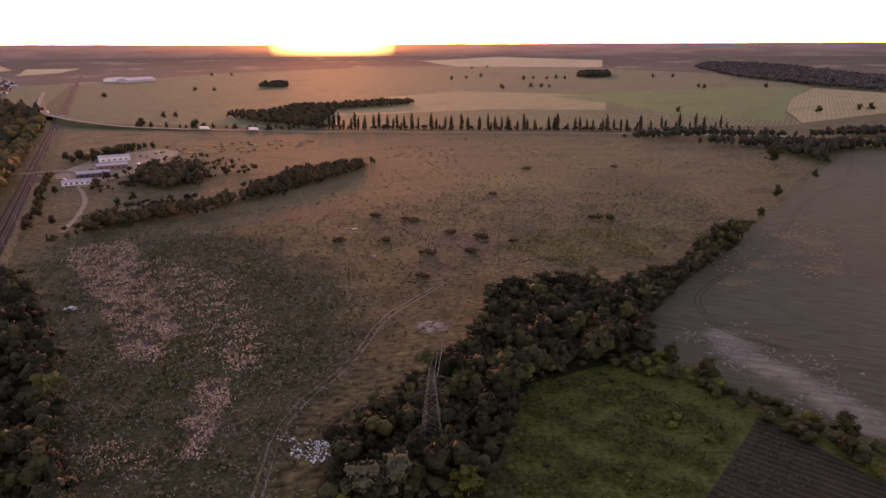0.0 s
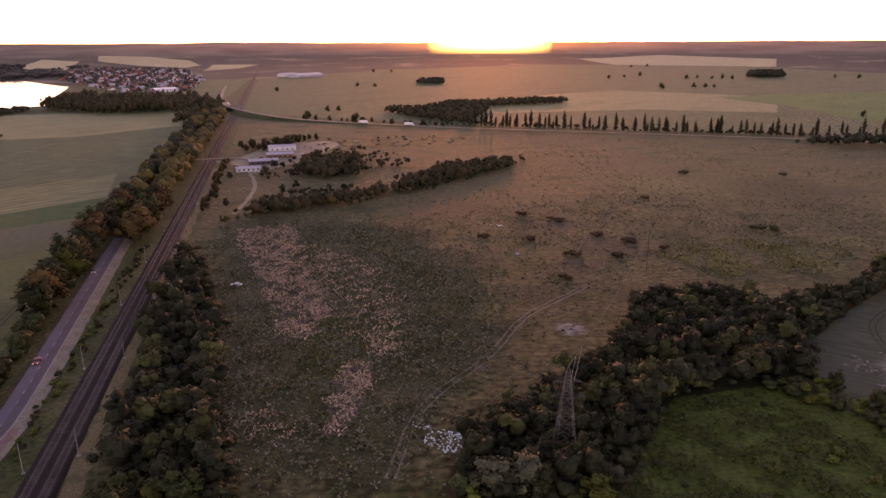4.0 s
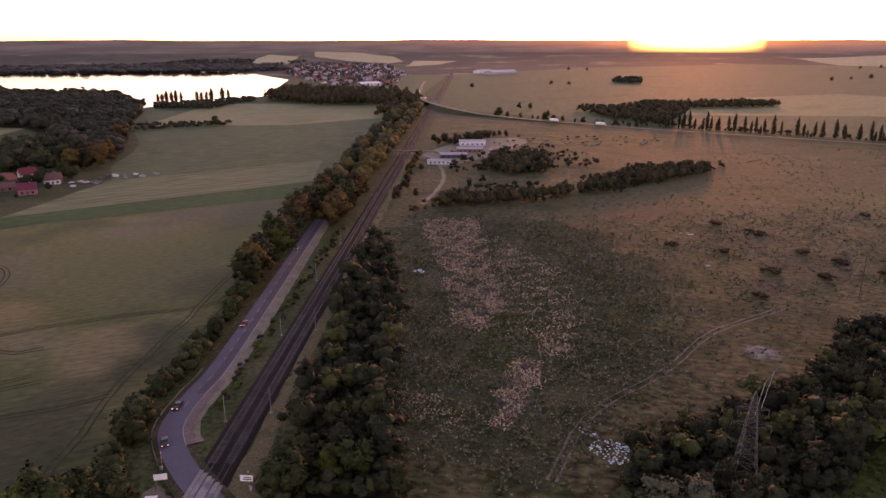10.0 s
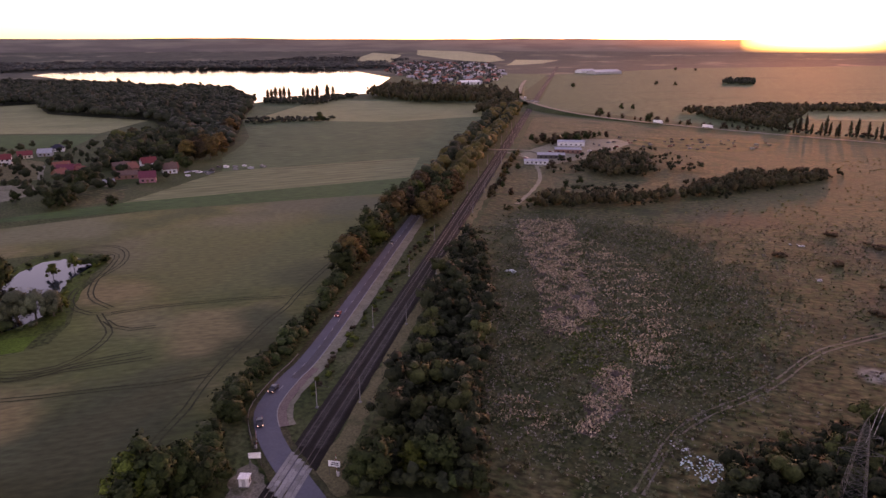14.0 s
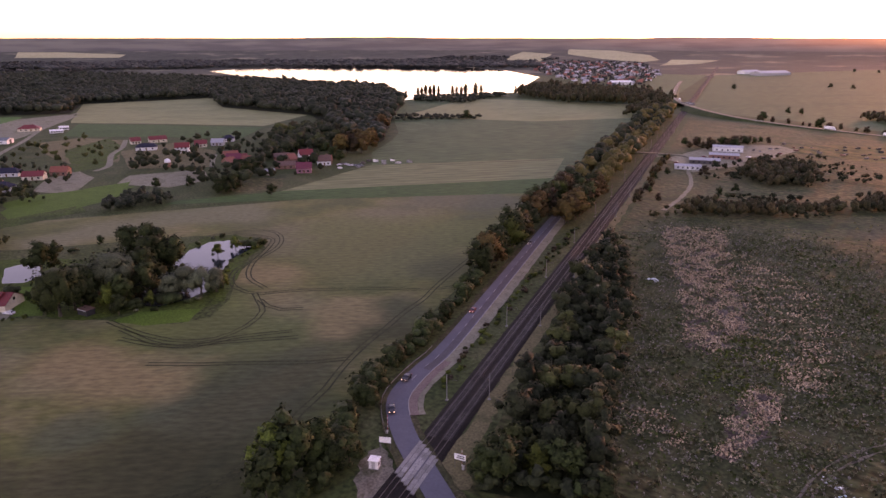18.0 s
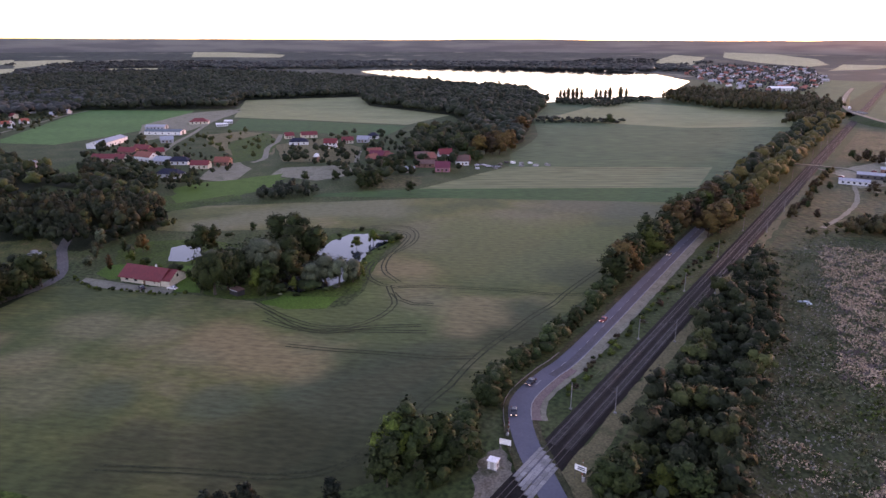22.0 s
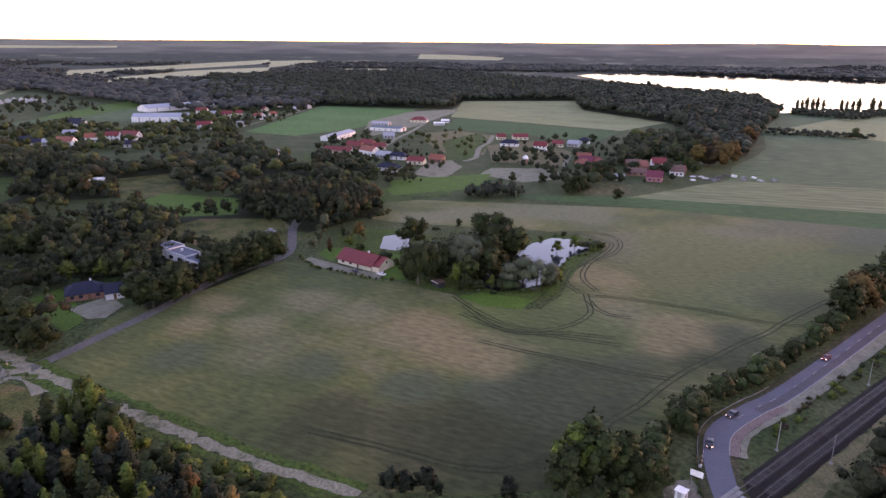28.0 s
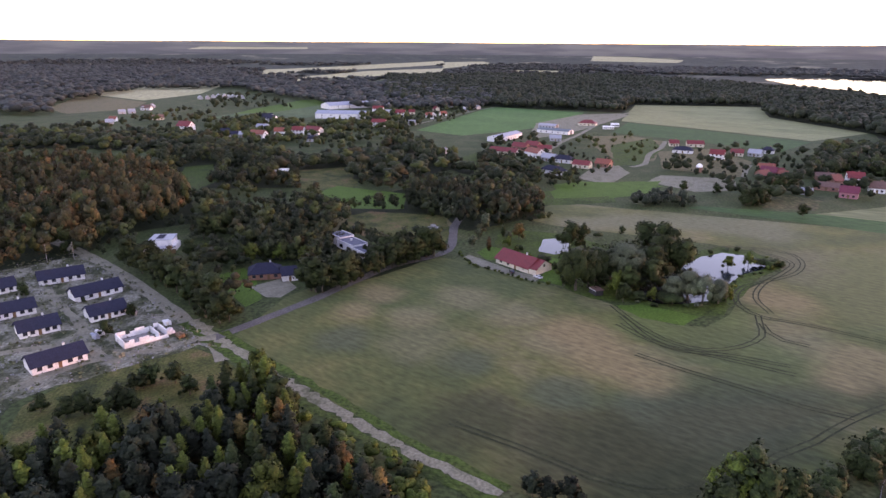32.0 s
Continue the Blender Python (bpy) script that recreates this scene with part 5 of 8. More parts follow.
# ---- houses ----
def house_parts(ob, L, W, wall_h, roof_h, wall, roof, hip=0.0, windows=3, over=0.45, near=False, chimney=True, door=True, gable=True):
    """Local x along the ridge, the front at y = -W/2."""
    bm = bmesh.new()
    x, y = L / 2, W / 2
    vs = [bm.verts.new(p) for p in ((-x, -y, -0.2), (x, -y, -0.2), (x, y, -0.2), (-x, y, -0.2), (-x, -y, wall_h), (x, -y, wall_h), (x, y, wall_h), (-x, y, wall_h))]
    for q in ((0, 1, 5, 4), (1, 2, 6, 5), (2, 3, 7, 6), (3, 0, 4, 7)):
        bm.faces.new([vs[i] for i in q])
    inset = hip * W / 2
    if not hip:
        a, b = bm.verts.new((-x, 0, wall_h + roof_h)), bm.verts.new((x, 0, wall_h + roof_h))
        bm.faces.new((vs[7], vs[4], a)), bm.faces.new((vs[5], vs[6], b))
    part("wall", bm, wall, ob)
    ex, ey, t = x + over, y + over, 0.18
    drop = over * roof_h / y
    zl, zr = wall_h - drop + 0.05, wall_h + roof_h + 0.05
    rx = ex - (inset if hip else 0)
    bm = bmesh.new()
    rows = []
    for dz in (0, t):
        rows.append([bm.verts.new(p) for p in ((-ex, -ey, zl + dz), (ex, -ey, zl + dz), (rx, 0, zr + dz), (-rx, 0, zr + dz), (ex, ey, zl + dz), (-ex, ey, zl + dz))])
    lo, hi = rows
    top = [(0, 1, 2, 3), (4, 5, 3, 2)]
    if hip:
        top += [(1, 4, 2), (5, 0, 3)]
    for q in top:
        bm.faces.new([hi[i] for i in q]), bm.faces.new([lo[i] for i in reversed(q)])
    edge = [0, 1, 4, 5] if hip else [0, 1, 2, 4, 5, 3]
    for i in range(len(edge)):
        a, b = edge[i], edge[(i + 1) % len(edge)]
        bm.faces.new((lo[a], lo[b], hi[b], hi[a]))
    part("roof", bm, roof, ob)
    if chimney:
        cx = L * 0.18
        c = part("chimney", cube_bm(cx - 0.35, cx + 0.35, 0.4, 1.0, wall_h + roof_h * 0.4, wall_h + roof_h + 0.9, bevel=0.03), M["brick"] if not near else M["white"], ob)
        if near:
            part("cap", cube_bm(cx - 0.42, cx + 0.42, 0.33, 1.07, wall_h + roof_h + 0.9, wall_h + roof_h + 1.0), M["concrete"], c)
    storeys = max(1, int(wall_h / 2.5))
    for st in range(storeys):
        z0 = 0.9 + 2.7 * st
        for side in (-1, 1):
            for i in range(windows):
                wx = -x + L * (i + 0.75) / (windows + 0.5)
                if near and door and side < 0 and st == 0 and i == windows // 2:
                    continue
                yy = side * y
                w = part("window", cube_bm(wx - 0.75, wx + 0.75, yy - 0.05, yy + 0.05, z0, z0 + 1.35), M["dark"] if near else M["glass"], ob)
                if near:
                    for k in (-1, 1):
                        part("pane", cube_bm(wx + k * 0.35 - 0.3, wx + k * 0.35 + 0.3, yy + side * 0.052 - 0.01, yy + side * 0.052 + 0.01, z0 + 0.1, z0 + 1.25), M["glass"], w)
                    part("sill", cube_bm(wx - 0.85, wx + 0.85, yy + side * 0.1 - 0.06, yy + side * 0.1 + 0.06, z0 - 0.08, z0), M["concrete"], w)
    if not hip and gable:
        for s in (-1, 1):
            part("window", cube_bm(s * x - 0.05, s * x + 0.05, -0.6, 0.6, wall_h + 0.2, wall_h + min(1.4, roof_h * 0.6)), M["glass"], ob)
    if door:
        dx = -x + L * (windows // 2 + 0.75) / (windows + 0.5)
        d = part("door", cube_bm(dx - 0.55, dx + 0.55, -y - 0.06, -y + 0.04, 0, 2.1), M["wood"], ob)
        if near:
            part("handle", cube_bm(dx + 0.38, dx + 0.46, -y - 0.12, -y - 0.06, 0.95, 1.05), M["steel"], d)



def edge_house(p0, p1, W, wall_h, roof_h, wall, roof, label, group="", near=True, **more):
    """A house by its front wall's foot, from p0 to p1, with its depth W behind."""
    a, b = Vector((*p0, 0)), Vector((*p1, 0))
    d = (b - a).normalized()
    n = Vector((-d.y, d.x, 0))
    c = (a + b) / 2 + n * W / 2
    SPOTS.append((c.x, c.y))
    ob = thing("house", c.x, c.y, 0.1, math.degrees(math.atan2(d.y, d.x)), label, "house", group)
    house_parts(ob, (b - a).length, W, wall_h, roof_h, wall, roof, near=near, **more)
    return ob


# building site west of the wheat
SITE = [(-237, -196), (-290, -219), (-306, -198), (-326, -185), (-292, -150), (-252, -114), (-221, -85), (-209, -77), (-215, -87), (-198, -103), (-179, -123), (-160, -127), (-159, -145)]
sheet("building_site", SITE, 0.06, M["site"], "bare sandy ground of a building site", 1.5, 6)
BUNG = [(-270.6, -174.7), (-280.7, -160.5), (-252.0, -149.1), (-265.5, -136.8), (-232.3, -133.0), (-241.3, -123.6), (-216.9, -150.1), (-225.5, -140.6), (-190.4, -130.0), (-202.2, -118.7), (-231.8, -169.5), (-241.2, -158.6), (-253.3, -191.4), (-265.1, -180.7)]
for i in range(0, len(BUNG), 2):
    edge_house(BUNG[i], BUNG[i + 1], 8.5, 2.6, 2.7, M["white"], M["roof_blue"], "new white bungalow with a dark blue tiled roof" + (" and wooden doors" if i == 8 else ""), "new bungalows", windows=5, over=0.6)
U0, U1 = (-210.5, -110.4), (-220.6, -99.7)


def shell_house():
    a, b = Vector((*U0, 0)), Vector((*U1, 0))
    d = (b - a).normalized()
    c = (a + b) / 2 + Vector((-d.y, d.x, 0)) * 4.5
    L = (b - a).length
    ob = thing("unfinished_house", c.x, c.y, 0.1, math.degrees(math.atan2(d.y, d.x)), "roofless shell of white aerated concrete blocks", "house")
    part("slab", cube_bm(-L / 2 - 0.3, L / 2 + 0.3, -4.8, 4.8, -0.2, 0.15), M["concrete"], ob)
    rr = random.Random(4)
    for side in (-1, 1):
        n = 9
        for i in range(n):
            x0 = -L / 2 + L * i / n
            h = rr.choice([1.2, 2.0, 2.7, 2.7])
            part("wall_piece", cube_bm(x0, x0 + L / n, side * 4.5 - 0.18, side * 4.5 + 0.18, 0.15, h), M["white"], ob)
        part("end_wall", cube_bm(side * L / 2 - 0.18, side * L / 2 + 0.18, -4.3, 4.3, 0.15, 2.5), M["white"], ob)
    for px in (0.3,):
        part("inner_wall", cube_bm(px * L - 0.12, px * L + 0.12, -4.3, 4.3, 0.15, 2.4), M["white"], ob)


shell_house()


def stack(name, x, y, turn, material, label, n=3, size=1.1):
    ob = thing(name, x, y, 0.08, turn, label, name.split("_")[-1])
    rr = random.Random(int(x * 7 + y))
    for i in range(n):
        for j in range(2):
            h = rr.uniform(0.7, 1.5) * size
            part("block", cube_bm(i * size * 1.15, i * size * 1.15 + size, j * size * 1.1, j * size * 1.1 + size * 0.9, 0, h, bevel=0.04), material, ob)
    return ob


for (x, y), m, lab in zip([(-233, -107), (-225, -103), (-225, -110), (-220, -127), (-223, -127), (-215, -115), (-243, -123), (-222, -98), (-205, -112)], ["white", "white", "concrete", "metal_blue", "white", "concrete", "concrete", "wood", "sand"], ["pallets of white blocks", "pallets of white blocks", "grey concrete blocks", "blue wrapped material", "white wrapped material", "grey concrete blocks", "grey building material", "stacked timber", "sandy spoil blocks"]):
    stack("pallet_stack", x, y, R.uniform(0, 90), M[m], lab + " stacked on the building site")
weeds("site_rubble", SITE, 2.4, 0.3, 2, 0.8, M["concrete"], 91, "scattered rubble and clods", 0.75, 9)
weeds("site_weeds", SITE, 3.0, 0.4, 3, 1.2, M["weeds"], 92, "weeds on the building site", 1.3, 14)
strip("lane_site", smooth_line([(-203, -74), (-220, -84), (-231, -95), (-252, -114), (-285, -145), (-317, -180), (-341, -210)], 6), -3.0, 3.0, 0.104, M["path"], "sandy lane along the building site", 0.4)
sheet("rough_lot", [(-172, -122), (-189, -116), (-202, -101), (-212, -87), (-205, -75), (-184, -57), (-174, -45), (-151, -57), (-151, -86), (-152, -116)], 0.055, M["rough_lot"], "rough olive grass with brown patches", 1.0, 6)
for i, pts in enumerate(([(-204, -152), (-209, -145), (-212, -136), (-223, -132), (-225, -126), (-218, -117)], [(-266, -169), (-248, -153), (-234, -139), (-222, -130), (-207, -119), (-199, -106)], [(-246, -167), (-257, -164), (-266, -151), (-277, -145)])):
    strip("lane_inner_%d" % (i + 1), smooth_line(pts, 5), -1.9, 1.9, 0.092 + 0.003 * i, M["path"], "bare sandy lane between the new houses", 0.7)
strip("lane_gravel", smooth_line([(-182, -131), (-201, -118), (-209, -102), (-219, -89), (-221, -83)], 6), -2.0, 2.0, 0.12, M["path"], "pale gravel lane", 0.3)
strip("lane_village", smooth_line([(-220, -84), (-235, -73), (-261, -55), (-286, -40), (-305, -27), (-329, -3), (-379, 1), (-421, 10)], 6), -2.4, 2.4, 0.112, M["lane"], "narrow asphalt lane between hedge and wheat", 0.2)
TRACK = smooth_line([(-236, -97), (-204, -66), (-177, -38), (-157, -15), (-143, 2), (-136, 12)], 2.5)
strip("lane_wheat", TRACK, -2.3, 2.2, 0.108, M["sand"], "pale sandy farm track along the wheat", 1.6)
strip("lane_wheat_verge", TRACK, 2.0, 5.4, 0.112, M["lush"], "weedy verge between farm track and wheat", 1.0)
strip("track_verge", smooth_line([(-226, -82), (-207, -64), (-182, -37), (-160, -14), (-146, 4), (-138, 14)], 5), -1.6, 1.6, 0.116, M["lush"], "grassy margin of the wheat field", 0.8)

for (x, y), h in zip([(-257, -173), (-239, -121), (-221, -122), (-320, -200), (-315, -188), (-252, -146)], (7, 5.5, 6.5, 7, 7, 2.5)):
    tree("broad", "leaf", x, y, h, R, "between the new houses", "site bushes", 1.2)
# villa with the dark blue roof, villa with the red roof, modern houses
edge_house((-280.8, -88.7), (-284.2, -75.3), 11, 2.7, 3.2, M["brick"], M["roof_blue"], "brick bungalow with a dark blue hipped roof", windows=4, hip=0.8)
edge_house((-280.1, -73.7), (-282.4, -67.5), 12, 2.6, 2.2, M["white"], M["roof_blue"], "garage wing with a dark blue gable roof", windows=1, chimney=False)
sheet("yard_blue_villa", [(-273, -86), (-286, -74), (-273, -66), (-261, -70), (-261, -76)], 0.09, M["path"], "pale paved courtyard")
sheet("lawn_blue_villa", [(-288, -104), (-299, -96), (-280, -85), (-259, -77), (-250, -81), (-266, -93)], 0.08, M["lawn"], "lawn beside the brick bungalow")
edge_house((-311.2, 20.6), (-295.2, 34.1), 11, 2.5, 3.6, M["cream"], M["roof_red"], "cream house with a deep red tiled roof", windows=4, over=0.8)
edge_house((-298.8, 30.7), (-292.4, 37.5), 12, 2.6, 3.0, M["cream"], M["roof_red"], "cream garage wing with a deep red roof", windows=1, chimney=False)
sheet("yard_red_villa", [(-318, 5), (-323, 8), (-310, 19), (-297, 30), (-291, 40), (-284, 36), (-293, 25), (-306, 12)], 0.09, M["path"], "pale paved drive in front of the house")
sheet("lawn_red_villa", [(-327, 12), (-338, 18), (-334, 27), (-313, 22), (-316, 16)], 0.08, M["lawn"], "bright green lawn")
sheet("lawn_garden", [(-286, 38), (-304, 44), (-320, 47), (-315, 56), (-279, 47)], 0.08, M["lawn"], "green garden lawn by the house")
sheet("lawn_pond", [(-257, 64), (-258, 76), (-246, 95), (-237, 86), (-244, 72)], 0.085, M["lawn"], "bright green grass by the pond", 0.5, 5)
vehicle("car", *(-296, 27), 0.1, 190, M["car_black"], "black car parked on the paved drive")
vehicle("car", *(-289, 38), 0.1, 220, M["car_white"], "white car parked on the paved drive")


def modern(x, y, turn, label, wall, s=1.0):
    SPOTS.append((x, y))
    ob = thing("modern_house", x, y, 0, turn, label, "house")
    part("ground_floor", cube_bm(-8 * s, 6 * s, -5 * s, 5 * s, -0.1, 3.0, bevel=0.05), wall, ob)
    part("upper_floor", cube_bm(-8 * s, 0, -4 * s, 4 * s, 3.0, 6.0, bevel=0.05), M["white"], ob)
    part("flat_roof", cube_bm(-8.2 * s, 0.2, -4.2 * s, 4.2 * s, 6.0, 6.25), M["roof_grey"], ob)
    part("terrace", cube_bm(0.1, 6.2 * s, -5.2 * s, 5.2 * s, 3.0, 3.2), M["roof_grey"], ob)
    for i in range(3):
        part("solar_panel", cube_bm(-7 * s + i * 2.4, -5 * s + i * 2.4, -2.5, 1.0, 6.32, 6.42), M["roof_blue"], ob)
        part("window", cube_bm(-6.5 * s + i * 4.2 * s, -4 * s + i * 4.2 * s, -5.06 * s, -4.94 * s, 0.6, 2.4), M["glass"], ob)
    part("window", cube_bm(-1.3 * s, -0.4 * s, -4.06 * s, -3.94 * s, 3.7, 5.3), M["glass"], ob)
    part("clad_panel", cube_bm(-5.2 * s, -1.6 * s, -4.08 * s, -3.95 * s, 1.2, 5.8), M["brick"], ob)
    return ob


modern(*(-322, -144), 8, "modern flat-roofed white cube house with brick panel", M["white"], 1.35)


def modern_low(p0, p1):
    """Stepped flat-roofed house: three low blocks with white parapets."""
    a, b = Vector((*p0, 0)), Vector((*p1, 0))
    d = (b - a).normalized()
    c = (a + b) / 2 + Vector((-d.y, d.x, 0)) * 4
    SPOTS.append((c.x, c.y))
    ob = thing("modern_house", c.x, c.y, 0, math.degrees(math.atan2(d.y, d.x)), "low white modern house with stepped flat blue-grey roofs", "house")
    half = (b - a).length / 2
    for i, (x0, x1, y0, y1, h) in enumerate(((-1.0, -0.4, -2.5, 6, 4.6), (-0.45, 0.35, -4, 5, 3.9), (0.3, 1.0, -4.5, 3.5, 3.1))):
        x0, x1 = x0 * half, x1 * half
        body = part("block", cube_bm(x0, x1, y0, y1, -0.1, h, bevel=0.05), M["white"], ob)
        part("flat_roof", cube_bm(x0 + 0.35, x1 - 0.35, y0 + 0.35, y1 - 0.35, h - 0.02, h + 0.06), M["roof_slate"], body)
        for k in range(2):
            wx = x0 + (x1 - x0) * (0.2 + 0.45 * k)
            part("window", cube_bm(wx, wx + (x1 - x0) * 0.22, y0 - 0.05, y0 + 0.06, 0.7, 2.5), M["glass"], body)
        for ey in (y0, y1 - 0.3):
            part("parapet", cube_bm(x0, x1, ey, ey + 0.3, h - 0.03, h + 0.28), M["white"], body)
    part("chimney", cube_bm(-0.1 * half, -0.1 * half + 0.9, 0, 0.9, 3.8, 5.2, bevel=0.03), M["white"], ob)
    return ob


M["roof_slate"] = plain("blue_grey_roof_sheet", (0.05, 0.065, 0.10), 0.6, grain=0.5)
modern_low((-342.8, -66.2), (-313.0, -41.3))

# village: centres, length, width, wall height, roof height, turn
STYLES = {
    "red": ("cream", "roof_red", "cream village house with a red roof"),
    "orange": ("white", "roof_orange", "white village house with an orange roof"),
    "brown": ("brick", "roof_orange", "brick village house with a reddish roof"),
    "blue": ("white", "roof_blue", "white village house with a dark blue roof"),
    "grey": ("grey_wall", "roof_grey", "plain village house with a grey roof"),
}
KIT = {}


def village_house(x, y, style, size, turn):
    """size 0 small, 1 usual, 2 long."""
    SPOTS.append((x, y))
    key = (style, size)
    L, W, wh, rh = ((9, 8, 3.0, 3.2), (13, 9, 3.2, 3.4), (20, 10, 3.4, 3.2))[size]
    if key not in KIT:
        w, r, lab = STYLES[style]
        KIT[key] = thing("house", x, y, 0, turn, lab, "house", "village houses")
        house_parts(KIT[key], L, W, wh, rh, M[w], M[r], windows=1, gable=False, hip=0.7 if style == "blue" else 0)
    else:
        copy_thing(KIT[key], pose(x, y, 0, 0, 0, turn))


R2 = random.Random(8)
FRONTS = [
    ("red", 10, 3.0, 3.0, [(-650.4, 33.0), (-634.6, 57.0), (-574.9, 99.5), (-567.8, 112.1), (-658.6, 80.4), (-658.8, 93.8), (-707.1, 220.9), (-705.5, 229.9), (-704.1, 238.0), (-701.6, 254.1), (-647.2, 259.7), (-642.7, 270.0), (-542.6, 255.6), (-541.3, 262.2)]),
    ("barn", 9, 3.6, 3.2, [(-676.5, 56.4), (-665.5, 69.0), (-686.9, 70.4), (-675.9, 81.3)]),
    ("orange", 10, 4.6, 3.6, [(-635.5, 65.3), (-620.4, 75.3), (-742.2, -222.2), (-735.2, -205.1), (-761.0, -199.2), (-763.1, -188.0)]),
    ("blue", 10, 3.0, 3.0, [(-603.2, 87.4), (-594.4, 101.2), (-550.9, 70.4), (-537.4, 83.5), (-662.4, 210.1), (-655.5, 227.2), (-665.3, 295.9), (-659.5, 305.1), (-746.8, -248.8), (-744.3, -233.8), (-718.0, -157.9), (-715.4, -143.0)]),
    ("grey", 10, 3.2, 3.0, [(-611.3, 77.0), (-602.3, 87.0), (-646.9, 275.7), (-640.2, 285.0), (-744.3, -233.8), (-745.1, -225.1), (-815.9, -235.4), (-813.6, -221.8), (-1008.3, -103.3), (-1005.6, -85.6), (-738.2, 102.2), (-736.1, 114.2)]),
    ("brown", 10, 3.2, 3.2, [(-581.0, 119.7), (-574.3, 129.9), (-562.1, 251.1), (-559.9, 263.0), (-488.7, 300.0), (-484.4, 309.1)]),
    ("redtall", 10, 5.2, 3.6, [(-624.5, 231.9), (-618.8, 242.8), (-770.8, -182.3), (-768.5, -169.1), (-777.1, -169.0), (-766.9, -151.7), (-856.4, -102.8), (-853.7, -85.6), (-980.5, -83.7), (-978.4, -70.1), (-1037.4, -122.5), (-1035.2, -107.1)]),
    ("bluetall", 10, 5.0, 4.0, [(-897.5, -249.0), (-883.2, -231.5)]),
]
STYLES["barn"] = ("brick", "roof_red", "old brick farm building with a red roof")
STYLES["redtall"] = ("white", "roof_red", "tall white village house with a red roof")
STYLES["bluetall"] = ("white", "roof_blue", "white gabled village house with a dark roof")
for style, W, wh, rh, ends in FRONTS:
    w, r, lab = STYLES[style]
    for i in range(0, len(ends), 2):
        edge_house(ends[i], ends[i + 1], W, wh, rh, M[w], M[r], lab, "village houses", near=False, windows=3, hip=0.75 if style == "blue" else 0)
FARM = [
    ((-510.5, 294.4), (-507.4, 305.4), 9, 5.4, 4.0, "white", "roof_red", "tall white farmhouse with a bright red roof"),
    ((-483.5, 294.8), (-478.9, 304.1), 9, 3.6, 4.2, "white", "roof_brown", "white gabled farmhouse with a brown roof"),
    ((-466.2, 264.6), (-459.9, 274.0), 10, 3.8, 3.8, "pink_wall", "roof_crimson", "pinkish red farmhouse with a crimson roof"),
    ((-504.0, 281.5), (-503.3, 287.7), 14, 4.2, 3.6, "brick", "roof_orange", "brick barn with a faded orange roof"),
    ((-492.4, 260.6), (-484.0, 273.9), 8, 3.0, 2.6, "brick", "roof_brown", "long low brick barn with a brown roof"),
    ((-530.2, 280.9), (-526.2, 293.4), 8, 3.0, 2.4, "brick", "roof_brown", "long low brick barn with a brown roof"),
    ((-547.8, 244.9), (-540.7, 254.4), 9, 3.4, 3.6, "brick", "roof_crimson", "brick village house with a crimson roof"),
    ((-542.9, 255.0), (-537.6, 260.9), 9, 2.6, 2.2, "brick", "roof_orange", "low brick annexe with an orange roof"),
    ((-475.1, 243.1), (-472.0, 249.5), 7, 2.6, 1.6, "grey_wall", "roof_grey", "low grey shed on the farm"),
]
M["pink_wall"] = plain("faded_pink_plaster", (0.36, 0.13, 0.15))
M["roof_crimson"] = plain("crimson_roof_tiles", (0.18, 0.0245, 0.0413), 0.55, grain=0.35, wear=0.25)
for p0, p1, W, wh, rh, w, r, lab in FARM:
    edge_house(p0, p1, W, wh, rh, M[w], M[r], lab, "farm buildings", near=False, windows=3)
edge_house((-889.1, 158.5), (-881.2, 178.9), 14, 3.0, 3.6, M["cream"], M["roof_red"], "cream house with a red hipped roof", near=False, windows=4, hip=0.9)
for style, size, spots in [
    ("red", 0, [(-983, -75), (-1017, -62)]),
    ("orange", 0, [(-1111, -28), (-1132, -8), (-995, -16), (-982, -30), (-973, -36)]),
    ("grey", 0, [(-1013, -87), (-1069, 18), (-1101, 36), (-640, -9), (-877, -53)]),
    ("brown", 0, [(-537, 243)]),
    ("red", 0, [(-1071, -28)]),
    ("orange", 0, [(-955, -29), (-888, -440)]),
    ("grey", 0, [(-1075, -469), (-1042, -468), (-981, -472), (-992, -463), (-858, -430)]),
]:
    for x, y in spots:
        village_house(x, y, style, size, R2.choice([10, 30, 35, 100, 120]) + R2.uniform(-8, 8))
for x, y in [(-1249, -456), (-1250, -443), (-1281, -443), (-1298, -439), (-1299, -428), (-1276, -413), (-1285, -408), (-1270, -395), (-1271, -387)]:
    village_house(x, y, "grey", 0, 25 + R2.uniform(-6, 6))

for p0, p1, W, wh, rh, w, r, lab in [
    ((-801, -324), (-796, -308), 13, 5.2, 5.0, "white", "roof_red", "tall white house with a bright red roof among trees"),
    ((-757, -257), (-762, -242), 10, 4.6, 2.8, "white", "roof_blue", "wide white house with a low dark roof"),
    ((-905, -252), (-905, -239), 10, 4.6, 5.0, "white", "roof_blue", "white gabled house with a steep dark roof"),
    ((-1037, -470), (-1037, -456), 10, 3.2, 4.2, "white", "roof_brown", "pale house with a brown roof behind trees"),
    ((-904, -395), (-911, -383), 9, 3.0, 3.4, "cream", "roof_brown", "cream house with a brown roof in a garden"),
]:
    edge_house(p0, p1, W, wh, rh, M[w], M[r], lab, "village houses", near=False, windows=3)


